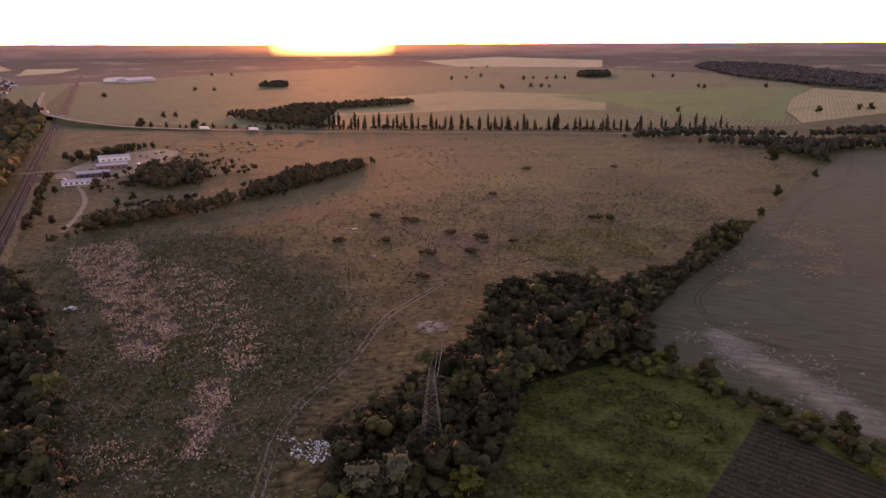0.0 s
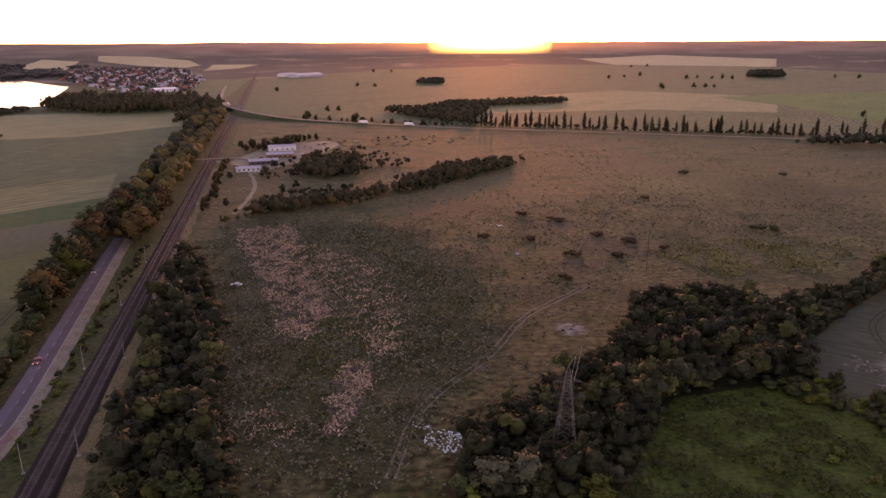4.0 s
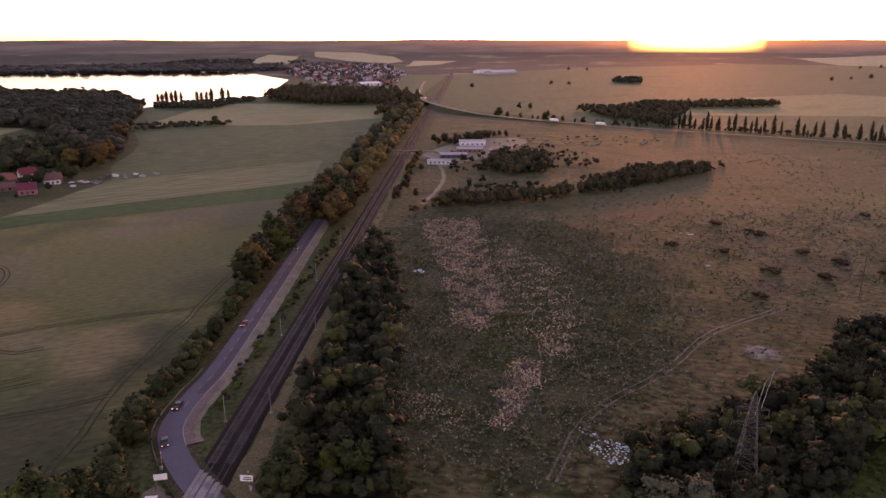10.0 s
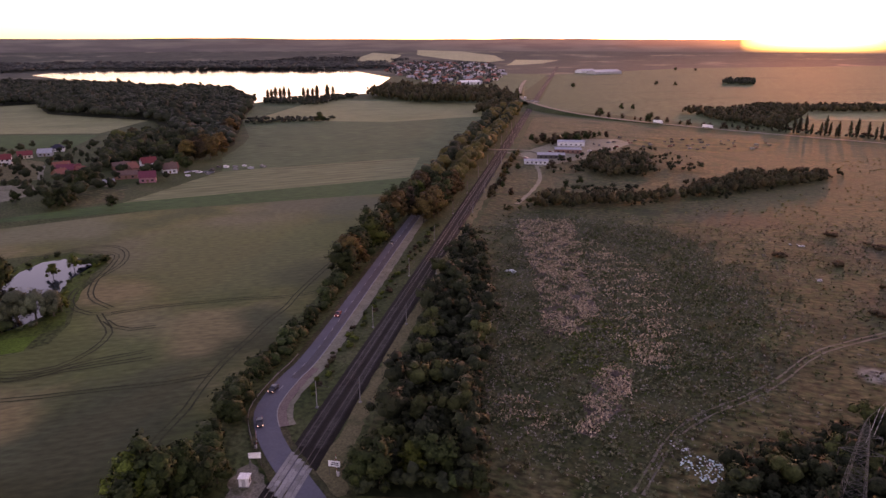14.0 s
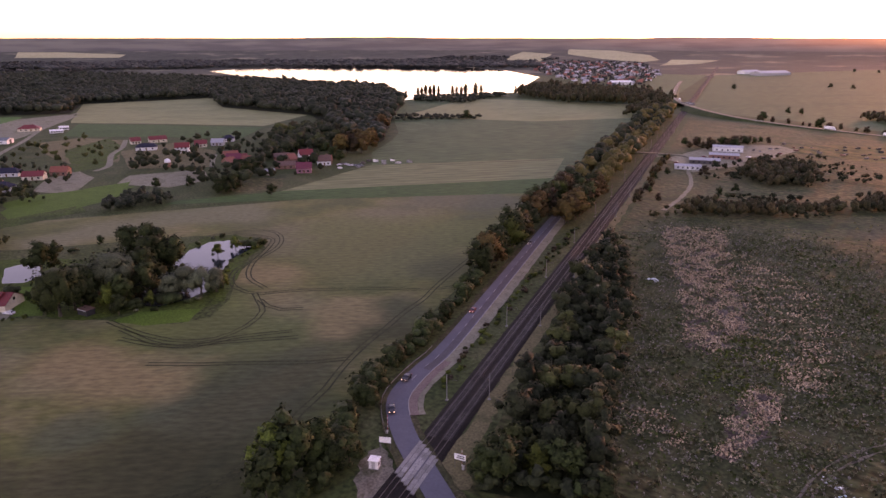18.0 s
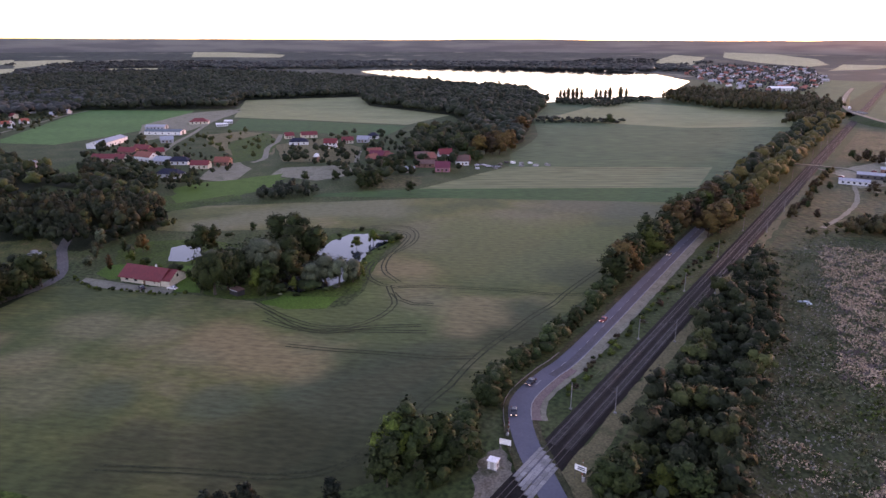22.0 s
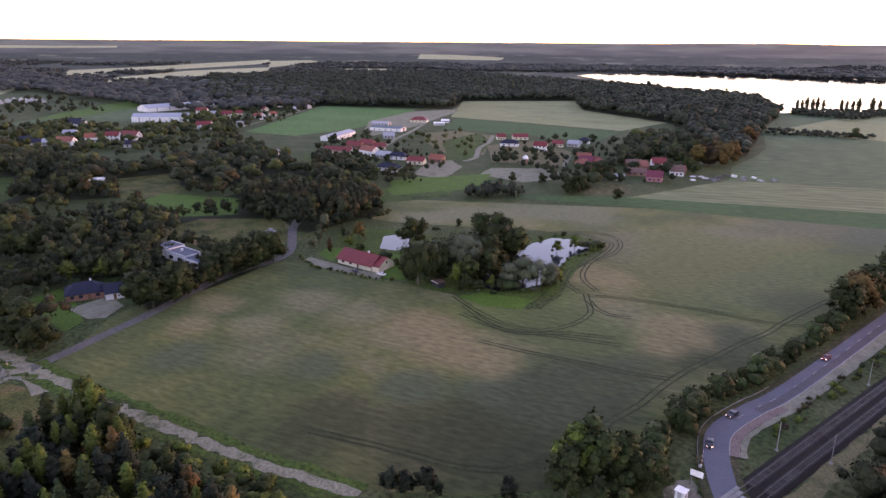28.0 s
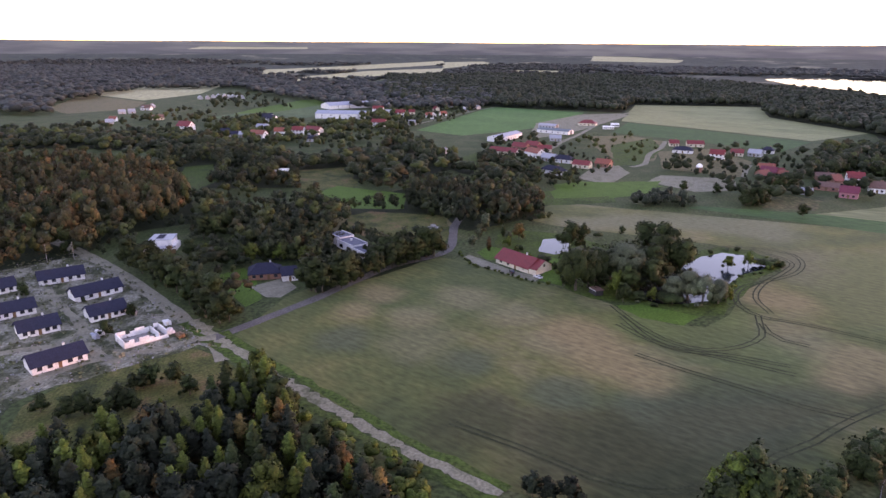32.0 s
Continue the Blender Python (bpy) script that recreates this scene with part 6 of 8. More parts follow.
def hall(x, y, turn, L, W, h, wall, roof, label):
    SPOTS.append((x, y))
    ob = thing("hall", x, y, 0, turn, label, "hall")
    house_parts(ob, L, W, h, W * 0.14, M[wall], M[roof], windows=5, chimney=False, over=0.3, door=False)
    part("gate", cube_bm(L / 2 - 0.05, L / 2 + 0.08, -2.2, 2.2, 0, 4.0), M["dark"], ob)
    return ob


def hall_front(p0, p1, W, h, wall, roof, label):
    a, b = Vector((*p0, 0)), Vector((*p1, 0))
    d = (b - a).normalized()
    c = (a + b) / 2 + Vector((-d.y, d.x, 0)) * W / 2
    return hall(c.x, c.y, math.degrees(math.atan2(d.y, d.x)), (b - a).length, W, h, wall, roof, label)


hall_front((-814.3, 97.3), (-790.9, 130.5), 14, 3.5, "white", "teal_roof", "long white farm building with a dark teal roof")
hall_front((-861.4, 104.3), (-850.2, 123.9), 12, 3.2, "grey_wall", "roof_grey", "long farm building with a grey roof")
hall_front((-725.3, 48.0), (-769.6, 75.7), 15, 4.5, "white", "metal_blue", "white metal hall with a pale blue roof")
hall_front((-850.8, 182.4), (-848.9, 195.4), 8, 2.4, "white", "paint_white", "low white tunnel shed beside the lane")
hall_front((-876.1, 197.8), (-874.6, 207.5), 8, 2.8, "white", "paint_white", "small white tunnel shed beside the lane")
hall_front((-944.5, -189.6), (-937.8, -120.8), 26, 6.5, "white", "metal_blue", "large pale industrial hall")
hall_front((-1072.7, -192.2), (-1138.1, -105.6), 30, 5.5, "white", "metal_blue", "very long pale industrial hall")
hall_front((-533.5, -141.4), (-535.9, -123.9), 8, 2.2, "concrete", "paint_white", "low white concrete shell in the valley")
silo = thing("dome", *(-560, 201), 0, 0, "small white observatory-like dome", "dome")
part("drum", rod_bm((0, 0, -0.2), (0, 0, 4), 2.6, None, 16), M["brick"], silo)
bm = bmesh.new()
bmesh.ops.create_uvsphere(bm, u_segments=16, v_segments=8, radius=2.6, matrix=Matrix.Translation((0, 0, 4.4)))
part("cupola", bm, M["paint_white"], silo)
# village ground: lanes, yards, dry plots
for i, (poly, m, lab) in enumerate([
    ([(-527, 96), (-574, 116), (-589, 142), (-552, 143), (-503, 115)], "sand", "bare sandy building plot"),
    ([(-517, 148), (-544, 166), (-530, 217), (-489, 205), (-479, 171)], "sand", "bare sandy plot"),
    ([(-779, 153), (-790, 196), (-744, 225), (-611, 178), (-627, 145), (-699, 143)], "verge", "dry rough grass in the village"),
    ([(-671, 199), (-692, 257), (-614, 266), (-538, 226), (-572, 175)], "verge", "bare yards between new houses"),
    ([(-475, 68), (-514, 93), (-510, 132), (-499, 155), (-463, 117), (-453, 68)], "lawn", "green meadow below the village"),
    ([(-754, 83), (-791, 126), (-889, 183), (-1021, 256), (-1052, 248), (-1027, 185), (-905, 106)], "sand", "farm yard of packed sand"),
    ([(-558, -222), (-574, -202), (-502, -176), (-465, -180), (-468, -197)], "lush", "dark green meadow in the valley"),
    ([(-549, -125), (-567, -88), (-492, -70), (-450, -78), (-458, -105)], "rough_lot", "tan and green rough meadow in the valley"),
    ([(-464, -94), (-488, -84), (-462, -32), (-418, -31), (-418, -84)], "lawn", "mown green meadow in the valley"),
    ([(-1337, -701), (-1557, -768), (-1697, -697), (-1717, -557), (-1378, -502), (-1210, -541)], "far_pale", "pale yellow field by the village"),
    ([(-1045, -617), (-1336, -713), (-1177, -521), (-1057, -490), (-975, -548)], "verge", "dry slope above the village"),
    ([(-994, -317), (-1024, -266), (-1141, -224), (-1251, -143), (-1332, -127), (-1237, -273), (-1073, -310)], "lawn", "meadow beside the industrial hall"),
    ([(-1034, -439), (-1153, -422), (-1131, -326), (-994, -317), (-965, -383)], "ground", "rough grass behind the village"),
]):
    sheet("plot_%d" % (i + 1), poly, 0.09 + 0.003 * i, M[m], lab, 1.2, 12)
strip("lane_farm", smooth_line([(-665, 90), (-737, 117), (-798, 145), (-900, 186), (-1017, 240), (-1062, 266)], 10), -2.5, 2.5, 0.13, M["path"], "straight pale village lane", 0.2)
strip("lane_new", smooth_line([(-580, 151), (-596, 166), (-653, 186), (-693, 208), (-743, 227)], 8), -2.5, 2.5, 0.13, M["path"], "sandy lane to the new houses", 0.3)
strip("lane_green", smooth_line([(-887, -47), (-989, -3), (-1081, 35), (-1132, 64)], 8), -2.0, 2.0, 0.13, M["path"], "pale lane along the green field", 0.2)
strip("lane_house", smooth_line([(-537, 228), (-569, 243), (-595, 257)], 8), -2.0, 2.0, 0.13, M["path"], "short paved drive", 0.2)

# town on the lake
R3 = random.Random(15)
TOWN = [(-1800, 1991), (-1966, 2472), (-1636, 2568), (-1116, 1842), (-869, 1388), (-871, 1220), (-1120, 1407), (-1537, 1765)]
for x, y in scatter(TOWN, 52, 9):
    village_house(float(x), float(y), R3.choice(["brown", "grey", "grey", "brown", "grey", "orange"]), R3.choice([0, 1, 1, 2]), R3.uniform(0, 180))
forest("town_trees", TOWN, 22, 6, 10, 24, 1.8, M["far_forest"], 57, "trees between the town houses", lone=True)
hall(*(-872, 2016), 70, 110, 40, 7, "grey_wall", "roof_grey", "large pale factory hall outside the town")
hall(*(-948, 2047), 70, 60, 30, 7, "white", "roof_grey", "factory hall outside the town")
hall(*(-917, 1354), 60, 50, 22, 6, "white", "paint_white", "white market hall in the town")

# yards by the second crossing
hall(*(-297, 618), 30, 26, 9, 4.2, "white", "roof_grey", "long white workshop with a flat roof")
hall(*(-280, 577), 30, 24, 10, 3.5, "brick", "roof_grey", "maroon brick workshop with a grey roof")
hall(*(-279, 542), 30, 24, 10, 3.2, "rust", "roof_grey", "low flat concrete workshop")
hall(*(-275, 508), 30, 20, 8, 2.8, "white", "roof_grey", "low white flat-roofed store")
MEADOWS = [
    ([(-478, 63), (-477, 109), (-442, 107), (-433, 67), (-434, 45)], "lush", "strip of green grass beside the wheat"),
    ([(-501, 74), (-514, 100), (-484, 96), (-477, 74)], "lawn", "green garden lawn"),
    ([(-935, -336), (-1116, -295), (-1317, -228), (-1268, -139), (-976, -192), (-894, -228), (-929, -300)], "crop", "pale pasture behind the village"),
    ([(-386, -82), (-409, -43), (-401, -5), (-378, 1), (-362, -34), (-361, -67)], "verge", "waste ground with tan grass"),
    ([(-454, 104), (-514, 125), (-518, 158), (-472, 136)], "lawn", "green garden lawn"),
    ([(-708, 162), (-771, 220), (-679, 206), (-595, 165), (-585, 137)], "lush", "rough green plot in the village"),
    ([(-431, 197), (-472, 224), (-466, 256), (-425, 228)], "dry", "tan grass at the end of the village"),
    ([(-596, -4), (-661, 27), (-587, 43), (-543, 22)], "lush", "rough green plot in the village"),
]
for i, (poly, m, lab) in enumerate(MEADOWS):
    sheet("meadow_%d" % (i + 1), poly, 0.1 + 0.003 * i, M[m], lab, 1.5, 10)
sheet("yard_workshops", [(-313, 547), (-318, 582), (-320, 635), (-306, 669), (-279, 688), (-254, 670), (-251, 562), (-264, 497), (-282, 508)], 0.09, M["sand"], "packed dirt yard between workshops", 1, 10)
sheet("yard_scrap", [(-266, 701), (-246, 734), (-206, 756), (-135, 767), (-128, 707), (-169, 657), (-219, 649), (-248, 660)], 0.09, M["rough_lot"], "dark rubble yard", 3, 10)
R4 = random.Random(5)
for x, y in scatter([(-289, 680), (-278, 701), (-242, 722), (-196, 744), (-139, 754), (-141, 697), (-182, 663), (-264, 647)], 17, 3):
    stack("scrap_pile", float(x), float(y), R4.uniform(0, 90), M[R4.choice(["concrete", "rust", "concrete", "brick", "dark", "rust"])], "heap of scrap and rubble in the yard", 3, R4.uniform(0.6, 1.3))
for x, y in [(-294, 524), (-292, 552), (-292, 580), (-263, 572), (-267, 597), (-282, 639), (-274, 634), (-274, 656), (-257, 635), (-294, 569)]:
    vehicle("car", x, y, 0.1, R4.uniform(0, 360), M[R4.choice(["car_white", "car_grey", "car_black", "car_red"])], "parked car in the workshop yard")
for x, y in [(-474, 309), (-475, 313), (-472, 315), (-465, 315), (-462, 317), (-461, 319), (-458, 320)]:
    vehicle("car", x, y, 0.1, 95 + R4.uniform(-10, 10), M[R4.choice(["car_white", "car_grey", "car_white"])], "parked car beside the farm")
for (x, y), m in zip([(-475, 337), (-470, 340), (-466, 346), (-463, 353), (-451, 349), (-448, 359), (-469, 326), (-456, 338), (-463, 300), (-457, 314), (-469, 313)], ["rust", "white", "concrete", "white", "grey_wall", "concrete", "rust", "concrete", "white", "concrete", "grey_wall"]):
    stack("shed_row", x, y, 10, M[m], "low sheds and clutter behind the farm", 3, R.uniform(0.9, 1.4))

# ---- trees and weeds ----



# dark sheet painted as the shade inside a stand
def wood_floor_shade(i, poly):
    sheet("forest_floor_%d" % i, poly, FLOOR + 0.0007 * i, M["woodshade"], "ground under the trees, painted dark as shade", 1.0, 8)


# east of the railway
BELT = [(-95, 96), (-112, 126), (-137, 172), (-165, 223), (-193, 283), (-184, 283), (-156, 248), (-113, 178), (-91, 141), (-70, 113)]
wood_floor_shade(1, BELT)
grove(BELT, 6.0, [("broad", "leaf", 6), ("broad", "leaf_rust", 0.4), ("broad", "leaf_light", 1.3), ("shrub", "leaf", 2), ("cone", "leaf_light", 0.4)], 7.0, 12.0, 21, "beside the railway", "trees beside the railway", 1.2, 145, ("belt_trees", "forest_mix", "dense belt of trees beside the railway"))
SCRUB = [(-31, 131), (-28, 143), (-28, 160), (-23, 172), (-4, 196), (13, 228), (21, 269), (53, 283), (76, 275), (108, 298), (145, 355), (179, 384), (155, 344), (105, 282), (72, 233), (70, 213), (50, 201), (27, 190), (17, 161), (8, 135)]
wood_floor_shade(2, SCRUB)
grove(SCRUB, 5.1, [("broad", "leaf", 6), ("broad", "leaf_light", 2), ("broad", "leaf_grey", 1.2), ("shrub", "leaf", 3), ("shrub", "leaf_light", 1.5), ("broad", "leaf_autumn", 0.2)], 5.5, 10.0, 22, "in the scrub round the pylon", "scrub trees", 1.5, 140, ("scrub_trees", "forest_mix", "dense scrub between meadow and barley"))
HEDGE = [(50, 199), (70, 214), (88, 186), (103, 166), (112, 151), (105, 141), (96, 153), (86, 171), (70, 193)]
grove(HEDGE, 5.0, [("broad", "leaf", 1), ("shrub", "leaf", 4), ("shrub", "leaf_light", 1)], 5, 8, 23, "in the field hedge", "hedge bushes", 1.3)
for x, y in [(190, 398), (225, 452), (286, 520), (330, 586), (125, 324), (159, 360)]:
    tree("broad", "leaf", x, y, R.uniform(6, 9), R, "at the edge of the meadow", "hedge bushes", 1.2)
tree("broad", "leaf", *(288, 593), 15, R, "standing alone in the meadow", "", 1.4)
for x, y in [(93, 395), (89, 395), (99, 395)]:
    tree("shrub", "leaf", x, y, 3.4, R, "low and dark in the meadow", "meadow bushes", 1.6)
for x, y in [(-41, 405), (-20, 395), (-17, 392), (-57, 349), (2, 366), (20, 357), (15, 330), (-8, 328), (-9, 291), (-28, 350), (36, 346), (46, 214), (34, 465), (145, 571), (69, 565)]:
    for k in range(3):
        tree("shrub", "leaf_rust", x + R.uniform(-3.2, 3.2), y + R.uniform(-2.2, 2.2), R.uniform(1.7, 2.8), R, "in a low dark thicket of the meadow", "meadow bushes", 1.7)
RIDGE = [(-196, 363), (-162, 395), (-119, 465), (-95, 508), (-65, 568), (-72, 602), (-120, 548), (-127, 498), (-162, 423), (-207, 385)]
forest("hedge_ridge", RIDGE, 4.5, 5, 9, 60, 1.3, M["forest_autumn_sunlit"], 31, "dense overgrown hedge across the meadow")
forest("grove_yard", [(-230, 500), (-196, 483), (-176, 510), (-201, 571), (-254, 573)], 5.5, 6, 10, 60, 1.4, M["forest_autumn_sunlit"], 32, "dense dark grove by the yards")
forest("hedge_far", [(-312, 1003), (-233, 912), (-157, 859), (-163, 1101), (-46, 1199), (-70, 1273), (-229, 1165), (-271, 1068)], 7, 6, 11, 34, 2.0, M["forest_autumn_sunlit"], 33, "long tree belt beyond the main road")
forest("wood_right", [(188, 747), (241, 779), (394, 755), (521, 811), (433, 669), (383, 656), (324, 586), (318, 669), (242, 707)] + [(620, 700), (560, 760)], 7, 8, 12, 40, 2.0, M["forest"], 34, "dark wood at the end of the meadow")
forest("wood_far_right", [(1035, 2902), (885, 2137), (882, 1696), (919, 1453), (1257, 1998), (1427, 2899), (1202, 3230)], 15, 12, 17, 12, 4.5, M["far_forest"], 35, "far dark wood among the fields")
forest("copse_far", [(407, 2145), (508, 2135), (565, 2417), (470, 2427)], 10, 12, 18, 24, 4, M["forest"], 36, "small copse in the fields")
forest("copse_sunset", [(-441, 1702), (-369, 1697), (-398, 1818), (-465, 1823)], 9, 10, 15, 24, 3.5, M["forest"], 37, "small copse in the fields under the sunset")
for x, y in [(-670, 1390), (-382, 997), (-397, 990), (-385, 886), (-305, 853), (138, 1598), (209, 1656), (233, 1654), (251, 1652), (593, 1628), (591, 1587), (735, 1597), (352, 1040), (121, 2887), (189, 2983), (-558, 1586), (-513, 1582), (633, 2124), (691, 2119), (-774, 2375), (-706, 2368), (557, 1031), (653, 1062), (636, 1063), (27, 2032), (72, 2107), (120, 2187), (137, 1637), (267, 2072), (304, 2055), (332, 2063), (354, 2042), (235, 2035)]:
    tree("broad", "leaf", x, y, R.uniform(9, 14), R, "alone in the far fields", "field trees", 1.25)
for i, (x, y) in enumerate(along([(-166, 853), (11, 830), (144, 814), (237, 800)], 7.5, 5, -9, 2)):
    if R.random() < 0.8:
        tree("poplar", "leaf_poplar", x, y, R.uniform(13, 21), R, "in the row along the main road", "poplar row", 1.1)
for i, (x, y) in enumerate(along([(-158, 865), (12, 841), (146, 825), (237, 811)], 10.0, 6, -12, 3)):
    tree("shrub", "leaf_rust", x, y, R.uniform(3, 5), R, "under the poplar row", "roadside shrubs", 1.3)
for i, (x, y) in enumerate(along([(270, 843), (307, 842), (348, 840)], 13.0, 7, 0, 2)):
    tree("poplar", "leaf_poplar", x, y, R.uniform(14, 19), R, "in the row along the main road", "poplar row", 1.1)
for x, y in along([(-155, 853), (12, 835), (147, 830), (362, 840)], 15.0, 67, 0, 2.5):
    tree("poplar", "leaf_poplar", x, y, R.uniform(8, 15), R, "in the row along the main road", "poplar row", 1.25)
forest("hedge_poplars", None, 9, 3, 6, 24, 1.6, M["forest"], 68, "low hedge under the poplar row", pts=np.array(along([(-212, 855), (12, 832), (147, 827), (375, 839)], 7.0, 69, 0, 2.0)), lone=True)
for x, y in along([(-400, 880), (-320, 855), (-240, 838), (-170, 832)], 14, 8, -11, 5):
    tree("broad", "leaf_rust", x, y, R.uniform(5, 9), R, "beside the main road", "roadside trees", 1.2)
for x, y in [(-251, 490), (-210, 433), (-208, 451), (-221, 510), (-268, 448), (-273, 474), (-250, 410), (-235, 375), (-229, 390), (-342, 621), (-328, 651), (-320, 657)]:
    tree("broad", R.choice(["leaf", "leaf_rust"]), x, y, R.uniform(5, 9), R, "near the yards by the railway", "yard trees", 1.2)
for x, y in [by_rail(a, 13 + R.uniform(-2, 4)) for a in range(330, 500, 9)]:
    tree("broad", R.choice(["leaf", "leaf_autumn", "leaf_rust"]), x, y, R.uniform(4, 7), R, "beside the railway", "trees beside the railway", 1.1)

forest("bridge_trees", [by_rail(800, -70), by_rail(960, -75), by_rail(1020, -30), by_rail(940, -18), by_rail(860, -18)], 9, 8, 15, 40, 1.6, M["forest_autumn_sunlit"], 38, "rusty trees beside the road bridge")
for x, y in scatter([(-338, 600), (-322, 690), (-290, 700), (-296, 650), (-312, 610)], 10, 39):
    tree("broad", R.choice(["leaf", "leaf_rust"]), float(x), float(y), R.uniform(6, 10), R, "behind the workshops", "yard trees", 1.2)
# west of the railway: avenue and hedge
AVENUE_FAR = {"leaf": [], "leaf_autumn": []}
for a in range(135, 860, 7):
    for side, start in ((-34, 135), (-16, 228)):
        if a < start:
            continue
        x, y = by_rail(a + R.uniform(-2, 2), side + R.uniform(-2.5, 2))
        col = R.choices(["leaf", "leaf_autumn", "leaf_light", "leaf_rust"], [5, 4, 1, 1] if side < -20 else [3, 6, 0, 1])[0]
        if a < 330:
            tree("broad", col, x, y, R.uniform(13.5, 18.5), R, "in the avenue along the road", "avenue trees", 1.3)
        else:
            AVENUE_FAR["leaf_autumn" if col != "leaf" else "leaf"].append((x, y))
for col, m in (("leaf", "forest_mix"), ("leaf_autumn", "avenue_sunlit")):
    forest("avenue_far", None, 9.5, 14, 19, 130, 1.1, M[m], 17, "far part of the avenue along the road", wide=0.8, cards=90, pts=np.array(AVENUE_FAR[col]))
for x, y in along([(-119, 64), (-131, 79), (-149, 102), (-161, 123), (-183, 169), (-207, 209)], 3.6, 9, 1.0, 2.2):
    tree(R.choice(["broad", "shrub"]), "leaf", x, y, R.uniform(4.5, 8.0), R, "in the hedge between field and road", "roadside hedge", 1.05)
for a in range(35, 230, 3):
    x, y = by_rail(a, -10.5 + R.uniform(-2.2, 2.2))
    tree("shrub", R.choice(["leaf", "leaf_light", "leaf_rust"]), x, y, R.uniform(0.9, 2.5), R, "on the verge by the tracks", "verge shrubs", 1.2)

# low growth that closes the gaps under the taller trees
forest("scrub_understory", SCRUB, 3.4, 2.6, 5.5, 50, 1.1, M["forest_mix"], 361, "dense low growth under the scrub trees", wide=0.7)
forest("belt_understory", BELT, 3.6, 3.0, 6.0, 50, 1.1, M["forest_mix"], 362, "dense low growth under the railway trees", wide=0.7)

# south edge of the wheat, young wood in the foreground
for (x, y), h in zip([(-128, 66), (-125, 58), (-128, 74), (-130, 63), (-133, 22), (-132, 27), (-135, 19), (-127, 45), (-123, 76), (-124, 80)], (17, 13, 13, 15, 7, 8, 7, 6, 9, 9)):
    tree("broad", "leaf_light" if h == 15 else "leaf_deep" if h < 9 else "leaf", x, y, h, R, "at the corner of the wheat field", "field corner trees", 1.15)
WOOD = [(-117, -100), (-143, -118), (-150, -99), (-157, -72), (-172, -58), (-172, -48), (-152, -37), (-139, -22), (-127, -6), (-118, -2), (-108, -14)]
wood_floor_shade(3, WOOD)
grove(WOOD, 4.9, [("cone", "leaf_light", 3.6), ("cone", "leaf_deep", 4.2), ("cone", "leaf", 2), ("cone", "leaf_autumn", 0.5), ("broad", "leaf_light", 0.6), ("broad", "leaf_deep", 2.4)], 8.0, 14.0, 41, "in the young wood", "young wood trees", 1.15)
for x, y in [(-172, -63), (-170, -55), (-167, -47), (-178, -61), (-176, -53), (-173, -50), (-166, -56), (-180, -56), (-163, -43), (-169, -66)]:
    tree(R.choice(["cone", "broad", "cone"]), R.choice(["leaf", "leaf_light", "leaf"]), x, y, R.uniform(12, 16), R, "at the tip of the young wood", "young wood trees", 1.0)
for x, y in [(-183, -92), (-183, -95), (-186, -91), (-169, -115), (-168, -102), (-171, -93), (-171, -90), (-167, -95), (-187, -84), (-180, -77), (-166, -106)]:
    tree("broad", "leaf", x, y, R.uniform(5, 8), R, "on rough grass beside the building site", "site bushes", 1.45)

# round the pond and the red-roofed house
POND_LAND = [(-329, 89), (-257, 73), (-246, 88), (-248, 105), (-265, 117), (-295, 139), (-309, 155), (-336, 152), (-342, 137), (-329, 118), (-318, 105), (-321, 98)]
sheet("bank_pond", POND_LAND, 0.07, M["lush"], "rank green bank of the pond", 0.8, 6)
sheet("bank_ponds_between", [(-329, 21), (-360, 24), (-371, 37), (-361, 64), (-329, 89), (-260, 74), (-264, 57), (-277, 48), (-304, 53), (-317, 45)], 0.066, M["lush"], "shaded green ground between the ponds", 0.8, 6)
for x, y in along([(-261, 75), (-255, 82), (-255, 92), (-260, 106), (-275, 117), (-292, 129), (-300, 142), (-309, 152), (-329, 149), (-334, 137), (-328, 123), (-315, 111), (-311, 103), (-310, 93)], 6.0, 302, 0.0, 1.2):
    tree("shrub", R.choice(["leaf", "leaf_grey", "leaf_light", "leaf"]), x, y, R.uniform(1.2, 2.8), R, "on the bank of the pond", "pond shrubs", 1.3)
POND = [
    ("broad", "leaf", 1.15, (12, 15, 15, 14, 11, 10, 9, 8, 7, 5), [(-334, 59), (-322, 94), (-318, 100), (-313, 104), (-306, 107), (-338, 65), (-311, 107), (-261, 69), (-276, 63), (-362, 92)]),
    ("willow", "leaf", 1.15, (17, 15, 14), [(-274, 52), (-277, 58), (-286, 63)]),
    ("willow", "leaf_grey", 1.2, (16, 14, 13, 10, 11, 9, 9), [(-283, 74), (-291, 78), (-289, 70), (-261, 101), (-264, 96), (-260, 107), (-264, 90)]),
    ("broad", "leaf", 1.2, (15, 16, 14, 12, 11), [(-283, 87), (-293, 93), (-292, 101), (-273, 84), (-268, 73)]),
    ("broad", "leaf_light", 1.1, (9, 6, 7, 6, 7), [(-268, 68), (-262, 81), (-262, 111), (-305, 128), (-309, 139)]),
    ("shrub", "leaf", 1.4, (4, 4, 3.5, 4, 3, 4, 5, 5), [(-309, 148), (-310, 151), (-311, 154), (-310, 144), (-357, 78), (-263, 76), (-258, 88), (-260, 85)]),
]
for kind, col, wide, hs, spots in POND:
    for h, (x, y) in zip(hs, spots):
        tree(kind, col, x, y, h * (1.28 if h > 8 else 1.1), R, "by the pond", "pond trees", wide)
shed = thing("garden_shed", -270, 60, 0.07, 20, "small dark wooden shed with a pale roof edge", "shed")
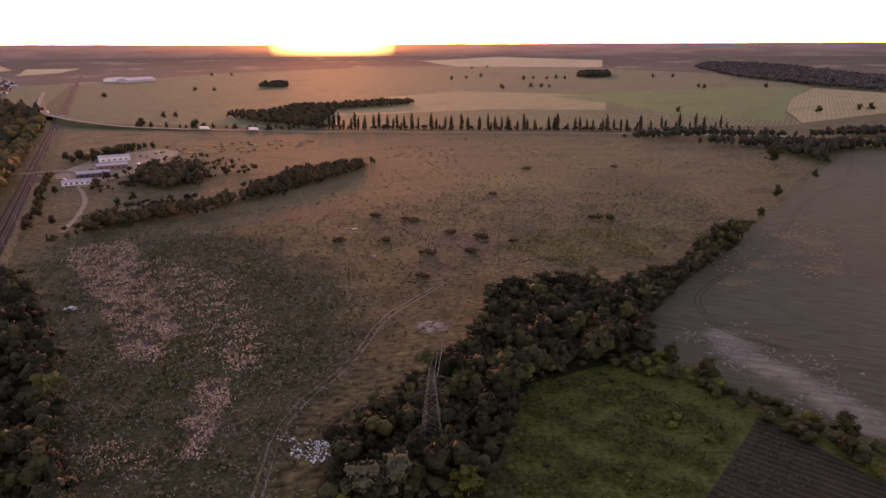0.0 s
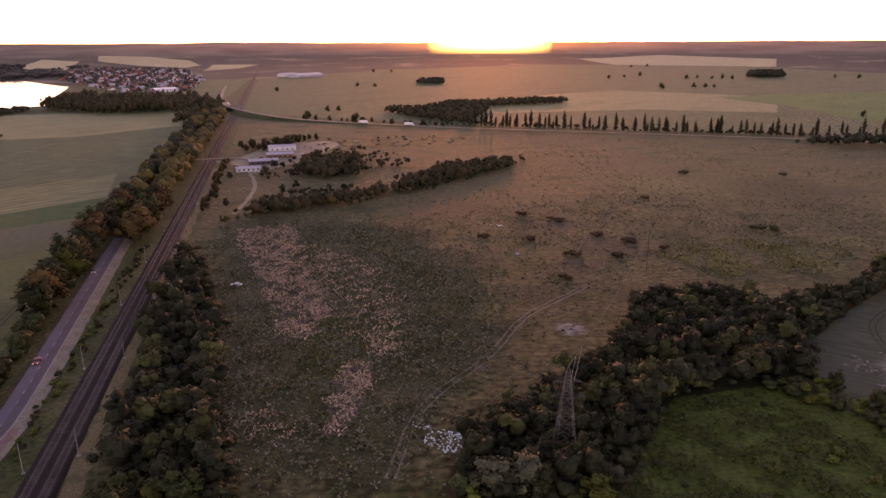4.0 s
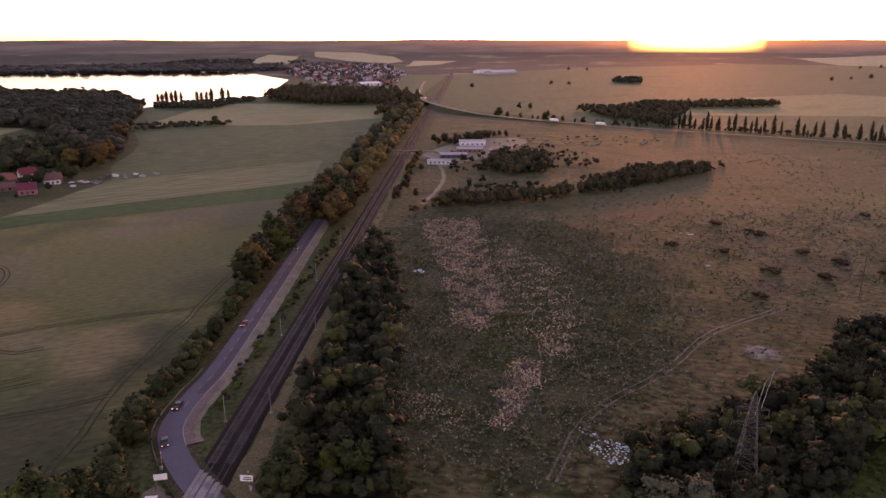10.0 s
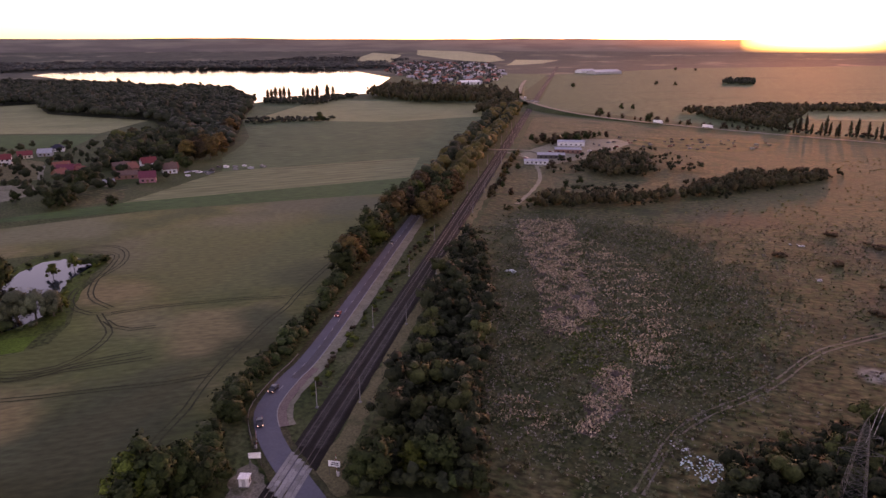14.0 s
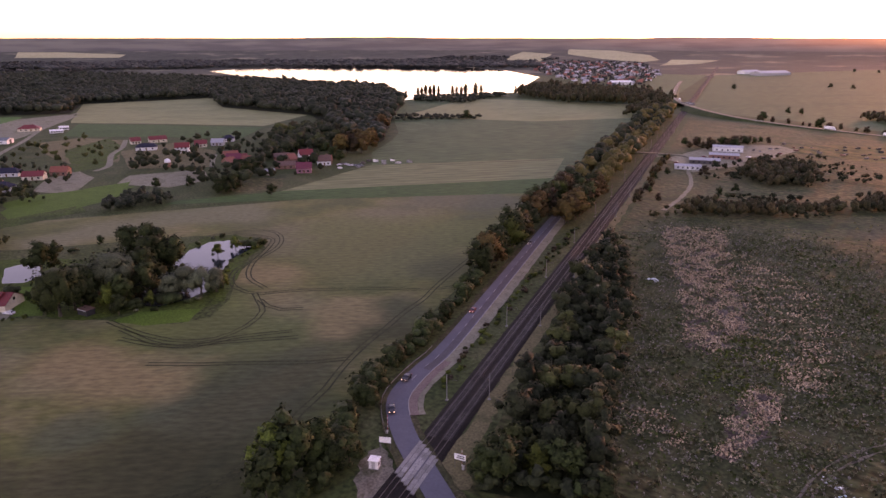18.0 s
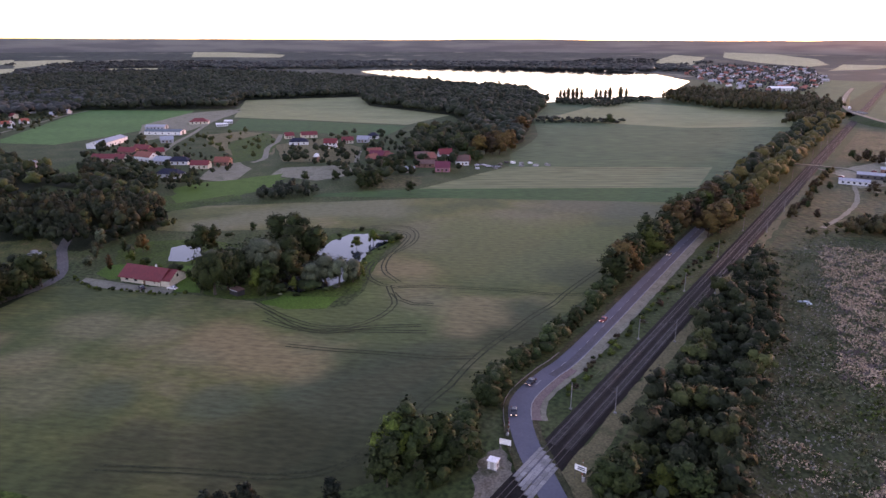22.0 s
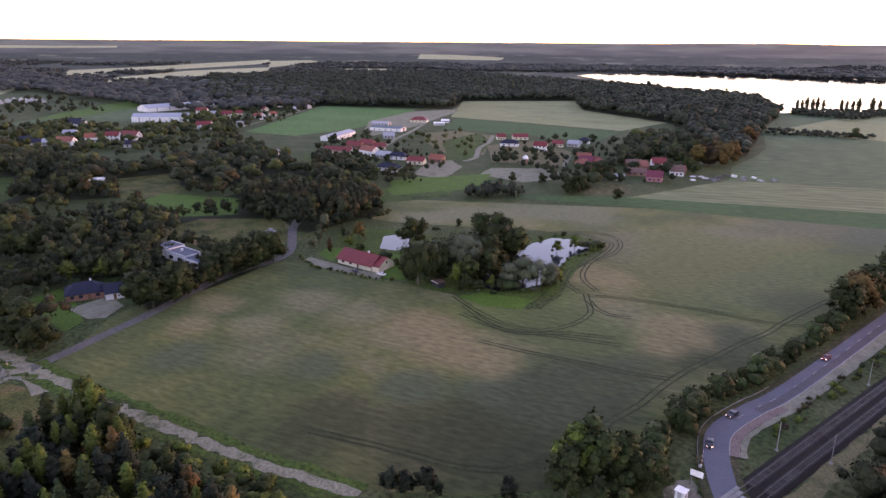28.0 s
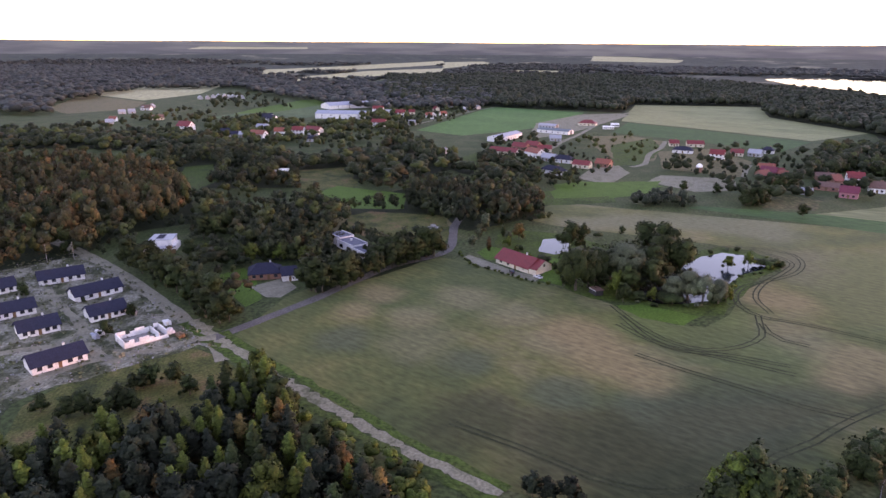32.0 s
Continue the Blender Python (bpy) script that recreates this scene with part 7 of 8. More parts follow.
part("wall", cube_bm(-2.6, 2.6, -1.8, 1.8, -0.1, 2.2), M["dark"], shed)
part("roof", cube_bm(-2.9, 2.9, -2.1, 2.1, 2.2, 2.4, bevel=0.04), M["roof_brown"], shed)
part("roof_edge", cube_bm(-2.95, 2.95, -2.16, -2.1, 2.12, 2.42), M["paint_white"], shed)
for x, y in [(-371, 18), (-379, 26), (-351, 14), (-355, 27), (-338, 10), (-329, 18), (-348, 29), (-351, 35), (-405, 25), (-398, -13), (-401, -7), (-412, -15)]:
    tree(R.choice(["broad", "cone"]), R.choice(["leaf", "leaf_autumn", "leaf_grey"]), x, y, R.uniform(5, 10), R, "beside the lane", "lane trees", 1.1)
forest("hedge_bushes", [(-438, 109), (-430, 129), (-431, 154), (-452, 161), (-457, 130)], 5, 5, 9, 60, 1.4, M["forest"], 42, "dark clump of trees at the field edge")
for x, y in [(-436, 189), (-434, 194), (-439, 200), (-449, 199), (-410, 213), (-471, 183), (-481, 163)]:
    tree("broad", "leaf", x, y, 8, R, "at the village edge", "village trees", 1.3)

for x, y in scatter([(-170, -44), (-152, -35), (-139, -20), (-127, -4), (-135, 0), (-149, -14), (-166, -34)], 4.6, 43):
    tree("shrub", R.choice(["leaf", "leaf", "leaf_light"]), float(x), float(y), R.uniform(2.2, 4.6), R, "at the edge of the young wood", "wood edge shrubs", 1.3)

for x, y in along([(-325, 3), (-308, 9), (-296, 21), (-284, 35), (-279, 44)], 2.6, 44, 0, 0.4):
    tree("shrub", R.choice(["leaf", "leaf", "leaf_light"]), x, y, R.uniform(1.1, 1.9), R, "in the hedge along the drive", "drive hedge", 1.1)
for x, y in [(-322, 31), (-316, 36), (-309, 43), (-300, 47), (-291, 48), (-284, 50), (-332, 34), (-338, 28)]:
    tree(R.choice(["broad", "shrub"]), R.choice(["leaf", "leaf_light"]), x, y, R.uniform(3, 6), R, "in the garden of the red-roofed house", "garden trees", 1.2)

# old trees along the lane between the site and the wheat
for spots, cols, h0, h1 in (
    ([(-300, -33), (-301, -28), (-307, -23), (-310, -18), (-318, -13), (-319, -9), (-312, -32), (-316, -25), (-273, -47), (-269, -59), (-267, -54), (-278, -45)], ["leaf"], 12, 16),
    ([(-304, -152), (-289, -139), (-278, -126), (-265, -114), (-252, -104), (-239, -93), (-234, -86), (-236, -83), (-275, -117), (-258, -103), (-251, -94), (-295, -137)], ["leaf"], 11, 15),
    ([(-315, -127), (-308, -117), (-301, -107), (-302, -100), (-304, -94), (-307, -88), (-309, -82), (-311, -77), (-308, -70)], ["leaf", "leaf_light", "leaf"], 8, 11),
    ([(-345, -131), (-347, -125), (-361, -119), (-358, -123)], ["leaf"], 12, 15),
):
    for x, y in spots:
        tree("broad", R.choice(cols), x, y, R.uniform(h0, h1), R, "beside the lane", "lane trees", 1.25)
for x, y in [(-268, -57), (-276, -49), (-283, -43), (-292, -35), (-303, -25), (-313, -17), (-322, -10), (-288, -46), (-298, -36), (-308, -28)]:
    tree("broad", "leaf", x, y, R.uniform(11, 15), R, "between the lane and the wheat", "lane trees", 1.15)
# woods and gardens of the valley
OPEN = [[(-399, -63), (-411, -51), (-402, -4), (-361, -2), (-332, -6), (-341, -31), (-364, -58)], [(-464, -94), (-488, -84), (-462, -32), (-418, -31), (-418, -84)], [(-489, 61), (-485, 106), (-447, 112), (-433, 58)], [(-549, -125), (-567, -88), (-492, -70), (-450, -78), (-458, -105)], [(-558, -222), (-574, -202), (-502, -176), (-465, -180), (-468, -197)]]
sheet("waste_ground", OPEN[0], 0.128, M["rough_lot"], "rough waste ground with tan grass", 1.0, 8)
GROVES = [
    ("garden_belt", [(-315, -110), (-308, -70), (-266, -56), (-277, -44), (-297, -26), (-316, -9), (-339, -11), (-348, -33), (-332, -46), (-352, -73), (-350, -112)], 7.2, 8, 13, "forest_mix", "garden trees round the houses"),
    ("autumn_wood", [(-260, -220), (-290, -204), (-315, -179), (-353, -179), (-379, -148), (-482, -190), (-547, -254), (-567, -382), (-536, -454)], 8.6, 12, 19, "rusty_wood", "mixed wood with rusty autumn crowns"),
    ("valley_wood", [(-379, -147), (-409, -94), (-458, -99), (-450, -62), (-480, -33), (-473, 23), (-423, 58), (-401, 55), (-387, 32), (-367, 9), (-385, -14), (-377, -49), (-352, -73), (-345, -110)], 8.2, 9, 15, "forest_mix", "valley trees behind the gardens"),
    ("valley_dark_wood", [(-461, -26), (-431, 57), (-401, 56), (-399, 20), (-432, -23)], 8.0, 10, 16, "forest_autumn_sunlit", "dark tall tree belt"),
    ("village_wood", [(-624, -471), (-659, -374), (-621, -239), (-552, -172), (-530, -108), (-500, -43), (-561, -1), (-519, 33), (-588, -21), (-655, -88), (-582, -118), (-626, -168), (-757, -296), (-762, -571)], 10.0, 7, 12, "forest_mix", "trees among the village houses"),
    ("village_wood_end", [(-644, -64), (-636, -48), (-532, 13), (-412, 52), (-449, 61), (-504, 47), (-614, -4), (-712, -43), (-725, -70)], 8, 7, 12, "forest_mix", "trees along the valley"),
    ("valley_left_wood", [(-599, -259), (-614, -214), (-584, -153), (-534, -105), (-480, -106), (-477, -148), (-474, -189), (-486, -214)], 8.8, 9, 15, "forest_mix", "dark mixed trees in the valley"),
    ("village_clump", [(-495, 271), (-571, 324), (-562, 367), (-661, 427), (-718, 431), (-689, 369), (-582, 300)], 9, 8, 13, "forest_mix", "old trees beside the farm"),
    ("village_clump_low", [(-602, 22), (-519, 60), (-554, 65), (-627, 30)], 8, 6, 9, "forest_mix", "trees in the village gardens"),
]
for i, (nm, poly, gap, h0, h1, m, lab) in enumerate(GROVES):
    pts = scatter(poly, gap, 60 + i, 0.6)
    for hole in OPEN:
        pts = pts[~inside(hole, pts[:, 0], pts[:, 1])]
    tone = lumps(pts[:, 0], pts[:, 1], 28, 40 + i) + np.random.default_rng(i).normal(0, 0.5, len(pts))
    for j, (lo, hi, mm) in enumerate(((-9, 0.35, m), (0.35, 0.95, "forest_light"), (0.95, 9, "forest_autumn_sunlit"))):
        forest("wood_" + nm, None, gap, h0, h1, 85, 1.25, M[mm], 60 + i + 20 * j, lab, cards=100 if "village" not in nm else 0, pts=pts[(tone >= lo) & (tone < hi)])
    wood_floor_shade(10 + i, poly)
for spots, cols, h0, h1 in (([(-572, 298), (-551, 294), (-555, 302), (-552, 308), (-561, 320), (-571, 332), (-584, 321), (-594, 336), (-540, 332), (-532, 334), (-501, 321), (-486, 318), (-568, 354), (-485, 232), (-475, 237), (-460, 215), (-445, 197), (-443, 202), (-440, 190)], ["leaf"], 9, 13), ([(-521, 342), (-524, 351), (-516, 353), (-513, 359), (-527, 375), (-548, 395), (-554, 384), (-557, 377), (-629, 460), (-634, 472)], ["leaf_rust", "leaf_rust", "leaf_autumn"], 15, 20)):
    for x, y in spots:
        tree("broad", R.choice(cols), x, y, R.uniform(h0, h1), R, "beside the old farm", "farm trees", 1.35)
# single trees and bushes in the village gardens
for i, (poly, gap, h0, h1) in enumerate([
    ([(-592, 18), (-702, 35), (-805, 65), (-705, 99), (-651, 109), (-634, 139), (-544, 129), (-526, 88), (-540, 57)], 15, 3, 7),
    ([(-689, 112), (-807, 163), (-762, 222), (-674, 199), (-597, 158), (-623, 136)], 24, 2, 6),
    ([(-564, 170), (-614, 187), (-618, 229), (-601, 255), (-663, 340), (-569, 373), (-455, 298), (-453, 235), (-461, 191), (-531, 196)], 15, 3, 8),
    ([(-697, 230), (-703, 284), (-710, 331), (-663, 340), (-631, 295), (-615, 243)], 22, 2, 6),
    ([(-704, -258), (-847, -288), (-936, -268), (-832, -196), (-879, -161), (-956, -123), (-1049, -69), (-808, -55), (-800, -104), (-694, -132), (-696, -208)], 16, 4, 9),
    ([(-804, -76), (-1084, -93), (-1176, -19), (-1148, 43), (-919, -1), (-845, -49)], 17, 3, 7),
    ([(-1300, -462), (-1329, -384), (-1170, -281), (-1072, -229), (-1084, -303), (-1042, -373)], 26, 4, 9),
]):
    forest("garden_trees", poly, gap * 0.8, h0 * 1.2, h1 * 1.25, 60, 0.95, M[("forest_mix", "forest_light", "forest_mix")[i % 3]], 120 + i, "garden trees and bushes in the village", lone=True)
# forest before the lake, and the far woods
FOREST = [(-1225, -122), (-1060, 256), (-1205, 311), (-1181, 515), (-1010, 454), (-823, 494), (-656, 427), (-549, 394), (-565, 423), (-779, 605), (-875, 701), (-1133, 863), (-1681, 765), (-2207, 488), (-2195, 62), (-2089, -197)]
wood_floor_shade(30, FOREST)
forest("forest_lake", FOREST, 11.5, 13, 18, 14, 2.2, M["forest"], 51, "dense dark forest before the lake", wide=0.74, cards=16)
forest("forest_tongue", [(-641, 414), (-556, 379), (-542, 391), (-618, 462), (-688, 493)], 7, 9, 14, 50, 1.8, M["forest_autumn_sunlit"], 52, "tongue of trees reaching into the fields")
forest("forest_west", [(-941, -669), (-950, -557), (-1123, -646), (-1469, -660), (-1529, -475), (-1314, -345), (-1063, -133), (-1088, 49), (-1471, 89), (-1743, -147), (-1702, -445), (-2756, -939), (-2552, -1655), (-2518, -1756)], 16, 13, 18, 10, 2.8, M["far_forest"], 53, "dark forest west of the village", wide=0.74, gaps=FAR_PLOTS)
forest("shore_wood", [(-862, 940), (-697, 878), (-600, 925), (-600, 1040), (-715, 1140), (-846, 1090), (-950, 1110)], 10, 14, 22, 30, 2.2, M["forest_autumn_sunlit"], 54, "trees on the lake shore by the town")
for x, y in [(-978, 813), (-982, 825), (-976, 829), (-960, 826), (-954, 830), (-956, 843), (-935, 858), (-938, 871), (-931, 876), (-924, 880), (-918, 900), (-910, 906)]:
    tree("poplar", "leaf_poplar", x, y, R.uniform(14, 22), R, "on the lake shore", "lake poplars", 1.9)
forest("shore_hedge", [(-888, 731), (-808, 764), (-870, 934), (-904, 910), (-955, 787)], 8, 5, 8, 24, 2.5, M["forest"], 55, "low trees on the lake shore")
forest("field_hedge", [(-692, 541), (-651, 613), (-636, 639), (-650, 653), (-731, 573)], 7, 3, 6, 24, 2.0, M["forest"], 56, "hedge between two fields")
tree("broad", "leaf", *(-645, 617), 13, R, "in the field hedge", "field trees", 1.5)
rng = random.Random(77)
for i in range(14):
    az = radians(rng.uniform(42, 128))
    r0 = rng.uniform(2250, 3300)
    w, d = rng.uniform(250, 700), rng.uniform(120, 320)
    u, n = Vector((math.cos(az), math.sin(az), 0)), Vector((-math.sin(az), math.cos(az), 0))
    c = n * r0
    if -2400 < c.x < -900 and 700 < c.y < 1800:
        continue
    poly = [tuple((c + u * a * w + n * b * d)[:2]) for a, b in ((-1, -0.3), (-0.4, -1), (0.5, -0.8), (1, 0.1), (0.4, 1), (-0.6, 0.8))]
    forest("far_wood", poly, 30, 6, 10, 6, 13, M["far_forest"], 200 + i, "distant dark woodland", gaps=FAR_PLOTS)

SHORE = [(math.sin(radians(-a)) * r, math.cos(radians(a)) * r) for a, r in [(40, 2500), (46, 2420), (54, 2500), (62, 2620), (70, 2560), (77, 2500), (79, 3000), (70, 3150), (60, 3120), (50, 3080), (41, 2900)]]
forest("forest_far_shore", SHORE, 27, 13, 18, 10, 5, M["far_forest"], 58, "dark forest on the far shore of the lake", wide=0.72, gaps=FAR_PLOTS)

# weeds
NETTLE = [(-93, 132), (-140, 225), (-189, 310), (-195, 355), (-114, 368), (-48, 284), (-34, 206), (-43, 162), (-43, 131)]
sheet("weed_ground", NETTLE, 0.045, M["weedground"], "dark weedy ground", 3, 10)
weeds("weeds_dark", NETTLE, 1.35, 0.9, 3, 1.0, M["weeds"], 71, "rank dark green weeds", 1.5, 14, edge=11)
weeds("weeds_green", NETTLE, 2.0, 0.9, 3, 1.0, M["weeds_green"], 79, "fresh green weeds", 0.7, 30, edge=11)
weeds("weeds_pale", NETTLE, 1.4, 1.2, 2, 0.5, M["weeds_pale"], 72, "pale seed heads among the weeds", 0.75, 22, edge=7)
M["litter"] = land("dead_weed_litter", [(0.035, 0.03, 0.022), (0.07, 0.05, 0.043), (0.10, 0.074, 0.066)], patch=4, grain=0.7, grain_amount=0.6, bump=0.4, span=(0.38, 0.6))
FADED = [
    ([(-190, 336), (-166, 353), (-133, 293), (-104, 245), (-93, 224), (-95, 202), (-104, 203), (-120, 231), (-150, 275), (-182, 316)], 2.6, 1.6),
    ([(-76, 178), (-74, 193), (-66, 192), (-62, 180), (-62, 160), (-61, 151), (-66, 150), (-71, 165)], 2.6, 0.9),
    ([(-76, 215), (-65, 217), (-59, 206), (-68, 198)], 1.3, 1.5),
    ([(-145, 320), (-96, 289), (-67, 238), (-61, 199), (-85, 214), (-108, 258)], 0.5, 3.0),
    ([(-92, 158), (-73, 153), (-72, 145), (-88, 146)], 0.8, 2.5),
]
for i, (poly, keep, edge) in enumerate(FADED):
    if keep > 2:
        sheet("weed_litter_%d" % (i + 1), poly, 0.052, M["litter"], "pinkish litter of dead weeds", 2.5, 5)
    weeds("weeds_pinkish", poly, 0.6, 0.9, 2, 0.62, M["weeds_pink"], 73 + i, "faded pinkish grey weed stand", keep, 9, edge=edge)
weeds("weeds_grey_heads", NETTLE, 1.9, 1.0, 3, 0.7, M["weeds_pale"], 170, "pale grey clumps of seeding weeds", 0.55, 30, edge=9)
for x, y in scatter([(17, 153), (26, 186), (48, 193), (67, 186), (83, 169), (59, 134), (8, 135)], 9, 84):
    if R.random() < 0.5:
        tree("shrub", R.choice(["leaf_light", "leaf"]), float(x), float(y), R.uniform(1.0, 2.2), R, "in the lush weeds", "weed patch shrubs", 1.6)
weeds("weeds_lush", [(17, 153), (27, 190), (49, 197), (68, 189), (85, 171), (59, 134), (8, 135)], 1.1, 0.9, 3, 0.95, M["weeds_green"], 80, "lush green tall weeds", 1.3, 10)
MEADOW = [(-45, 131), (-35, 135), (-29, 170), (-15, 198), (-1, 234), (4, 291), (122, 334), (181, 405), (165, 472), (7, 475), (-92, 383), (-149, 359), (-205, 349)]
weeds("weeds_meadow", MEADOW, 2.0, 0.3, 2, 0.8, M["weeds_pale"], 81, "dry grass tussocks", 0.5, 26, edge=12)
weeds("weeds_tussock", MEADOW, 1.5, 0.3, 2, 0.7, M["weeds"], 82, "olive grass tussocks", 0.3, 25, edge=12)
weeds("weeds_rusty", MEADOW, 2.0, 0.35, 2, 0.9, M["leaf_rust"], 83, "rusty brown dead weeds", 0.1, 50, edge=12)
UPPER = [(-149, 359), (-92, 383), (6, 456), (162, 462), (178, 398), (275, 534), (352, 649), (191, 734), (11, 763), (-82, 692), (-65, 542), (-116, 456)]
weeds("weeds_upper_pale", UPPER, 3.6, 0.3, 2, 1.3, M["weeds_yellow"], 87, "yellowed grass in the upper meadow", 0.3, 70, edge=10)
# strips of wood in the far west
rng = random.Random(78)
for i in range(16):
    az = radians(rng.uniform(50, 128))
    r0 = rng.uniform(1900, 3500)
    w, d = rng.uniform(200, 600), rng.uniform(40, 130)
    u, n = Vector((math.cos(az), math.sin(az), 0)), Vector((-math.sin(az), math.cos(az), 0))
    c = n * r0
    if -2400 < c.x < -900 and 700 < c.y < 1800:
        continue
    poly = [tuple((c + u * a * w + n * b * d)[:2]) for a, b in ((-1, -0.3), (-0.4, -1), (0.5, -0.8), (1, 0.1), (0.4, 1), (-0.6, 0.8))]
    forest("far_wood_strip", poly, 24, 9, 15, 6, 9, M["far_forest"], 260 + i, "distant dark strip of woodland", gaps=FAR_PLOTS)
weeds("meadow_green", MEADOW, 1.6, 0.3, 2, 0.9, M["weeds_green"], 88, "fresh green grass in the dry meadow", 0.4, 22, 0.4, 10)
weeds("weeds_bright", [(-101, 219), (-89, 234), (-73, 209), (-72, 181), (-84, 185)], 1.0, 0.7, 3, 0.9, M["leaf_light"], 89, "yellow-green fresh weeds", 1.6, 12, 0.6, 2.5)
weeds("weeds_olive", [(-82, 294), (-48, 292), (-36, 226), (-41, 183), (-54, 198)], 1.3, 0.5, 2, 0.9, M["weeds_green"], 90, "olive grass beside the track", 0.6, 12, 0.5, 4)

# ---- pylon ----
def pylon(x, y, turn, h):
    ob = thing("pylon", x, y, 0, turn, "tall grey lattice power pylon in the scrub", "pylon")

    def half(z):
        return 2.9 * (1 - z / h) + 0.35 * (z / h)
    cor = [(-1, -1), (1, -1), (1, 1), (-1, 1)]
    for sx, sy in cor:
        part("leg", rod_bm((sx * half(0), sy * half(0), -0.3), (sx * half(h - 2), sy * half(h - 2), h - 2), 0.085, 0.06, 4), M["steel"], ob)
        part("footing", cube_bm(sx * half(0) - 0.4, sx * half(0) + 0.4, sy * half(0) - 0.4, sy * half(0) + 0.4, -0.3, 0.3), M["concrete"], ob)
        rod_ = rod_bm((sx * half(h - 2), sy * half(h - 2), h - 2), (0, 0, h), 0.06, None, 4)
        part("peak_strut", rod_, M["steel"], ob)
    zs = [0]
    while zs[-1] < h - 2.5:
        zs.append(zs[-1] + half(zs[-1]) * 0.95 + 0.25)
    for z0, z1 in zip(zs, zs[1:]):
        for (ax, ay), (bx, by) in zip(cor, cor[1:] + cor[:1]):
            bm = rod(bmesh.new(), (ax * half(z0), ay * half(z0), z0), (bx * half(z1), by * half(z1), z1), 0.032, None, 4)
            rod(bm, (bx * half(z0), by * half(z0), z0), (ax * half(z1), ay * half(z1), z1), 0.032, None, 4)
            rod(bm, (ax * half(z1), ay * half(z1), z1), (bx * half(z1), by * half(z1), z1), 0.03, None, 4)
            part("brace", bm, M["steel"], ob)
    for z, w in ((h - 8.5, 4.2), (h - 4.5, 3.2)):
        for s in (-1, 1):
            bm = rod(bmesh.new(), (0, half(z), z), (s * w, 0, z + 0.2), 0.06, None, 4)
            rod(bm, (0, -half(z), z), (s * w, 0, z + 0.2), 0.06, None, 4)
            rod(bm, (0, 0, z + 1.5), (s * w, 0, z + 0.2), 0.05, None, 4)
            arm = part("crossarm", bm, M["steel"], ob)
            part("insulator", rod_bm((s * w, 0, z + 0.1), (s * w, 0, z - 1.7), 0.1, None, 8), M["steel"], arm)
    return ob


PYL = (-3, 153)
pylon(*PYL, 12, 25.5)
END = Vector(((*(26, 307), 14)))


def wire(a, b, sag, name="power_line"):
    top = thing(name, 0, 0, 0, 0, "sagging power line from the pylon", "wire")
    bm = bmesh.new()
    a, b = Vector(a), Vector(b)
    n = 24
    pts = [a.lerp(b, i / n) - Vector((0, 0, sag * 4 * (i / n) * (1 - i / n))) for i in range(n + 1)]
    rings = [[bm.verts.new(p + Vector((0.035 * math.cos(k * 1.5708), 0.035 * math.sin(k * 1.5708) * 0.7, 0.035 * math.sin(k * 1.5708)))) for k in range(4)] for p in pts]
    for r, q in zip(rings, rings[1:]):
        for k in range(4):
            bm.faces.new((r[k], r[(k + 1) % 4], q[(k + 1) % 4], q[k]))
    part("wire", bm, M["dark"], top)


wire((PYL[0], PYL[1], 25.4), (END.x, END.y, 19.0), 3.0)


def hanging_chain(t0, length, lean):
    """A slack insulator chain that hangs from the line beside the pylon."""
    a = Vector((PYL[0], PYL[1], 24.6)).lerp(Vector((END.x, END.y, 18.5)), t0)
    top = thing("insulator_chain", a.x, a.y, 0, 0, "pale slack insulator chain hanging from the line", "insulator")
    n = 7
    for i in range(n):
        z0, z1 = a.z - length * i / n, a.z - length * (i + 0.85) / n
        part("insulator", rod_bm((-lean * i / n, 0, z0), (-lean * (i + 0.85) / n, 0, z1), 0.07, 0.05, 6), M["grey_wall"], top)


hanging_chain(0.05, 9.0, 1.2)
hanging_chain(0.10, 10.5, 1.6)
pole = thing("power_pole", END.x, END.y, 0, 35, "wooden power pole hidden in the trees", "pole")
part("shaft", rod_bm((0, 0, -0.2), (0, 0, 20.0), 0.2, 0.13), M["bark"], pole)
part("crossarm", cube_bm(-4.2, 4.2, -0.12, 0.12, 10, 10.25), M["bark"], pole)

# ---- rubbish and small things ----
def dump(x, y, rx, ry, n, mats, label, seed, size=1.0):
    """A heap of crumpled bags and rubble."""
    ob = thing("rubbish_heap", x, y, 0, 0, label, "heap")
    rr = random.Random(seed)
    for i in range(n):
        a, d = rr.uniform(0, 6.283), math.sqrt(rr.random())
        px, py = math.cos(a) * d * rx, math.sin(a) * d * ry
        s = rr.uniform(0.35, 0.9) * size
        bm = bmesh.new()
        bmesh.ops.create_icosphere(bm, subdivisions=1, radius=s)
        for v in bm.verts:
            v.co *= rr.uniform(0.65, 1.25)
            v.co.z *= 0.4
        bmesh.ops.translate(bm, verts=bm.verts, vec=(px, py, s * 0.2 + (1 - d) * 0.25))
        part("bag", bm, M[rr.choice(mats)], ob)
    return ob


M["bag_white"] = plain("white_plastic", (0.5, 0.62, 0.64), 0.5)
M["bag_cyan"] = plain("pale_cyan_plastic", (0.26, 0.55, 0.58), 0.5)
M["bag_grey"] = plain("grey_rubble", (0.3, 0.3, 0.3), 0.7)
dump(*(-33, 154), 6.4, 5.4, 150, ["bag_cyan", "bag_cyan", "bag_cyan", "bag_white", "bag_cyan"], "sprawling heap of white and cyan rubbish", 1, 0.48)
dump(*(-42, 160), 3.0, 2.5, 14, ["bag_white", "bag_grey"], "few pale rubbish lumps by the track", 2, 0.7)
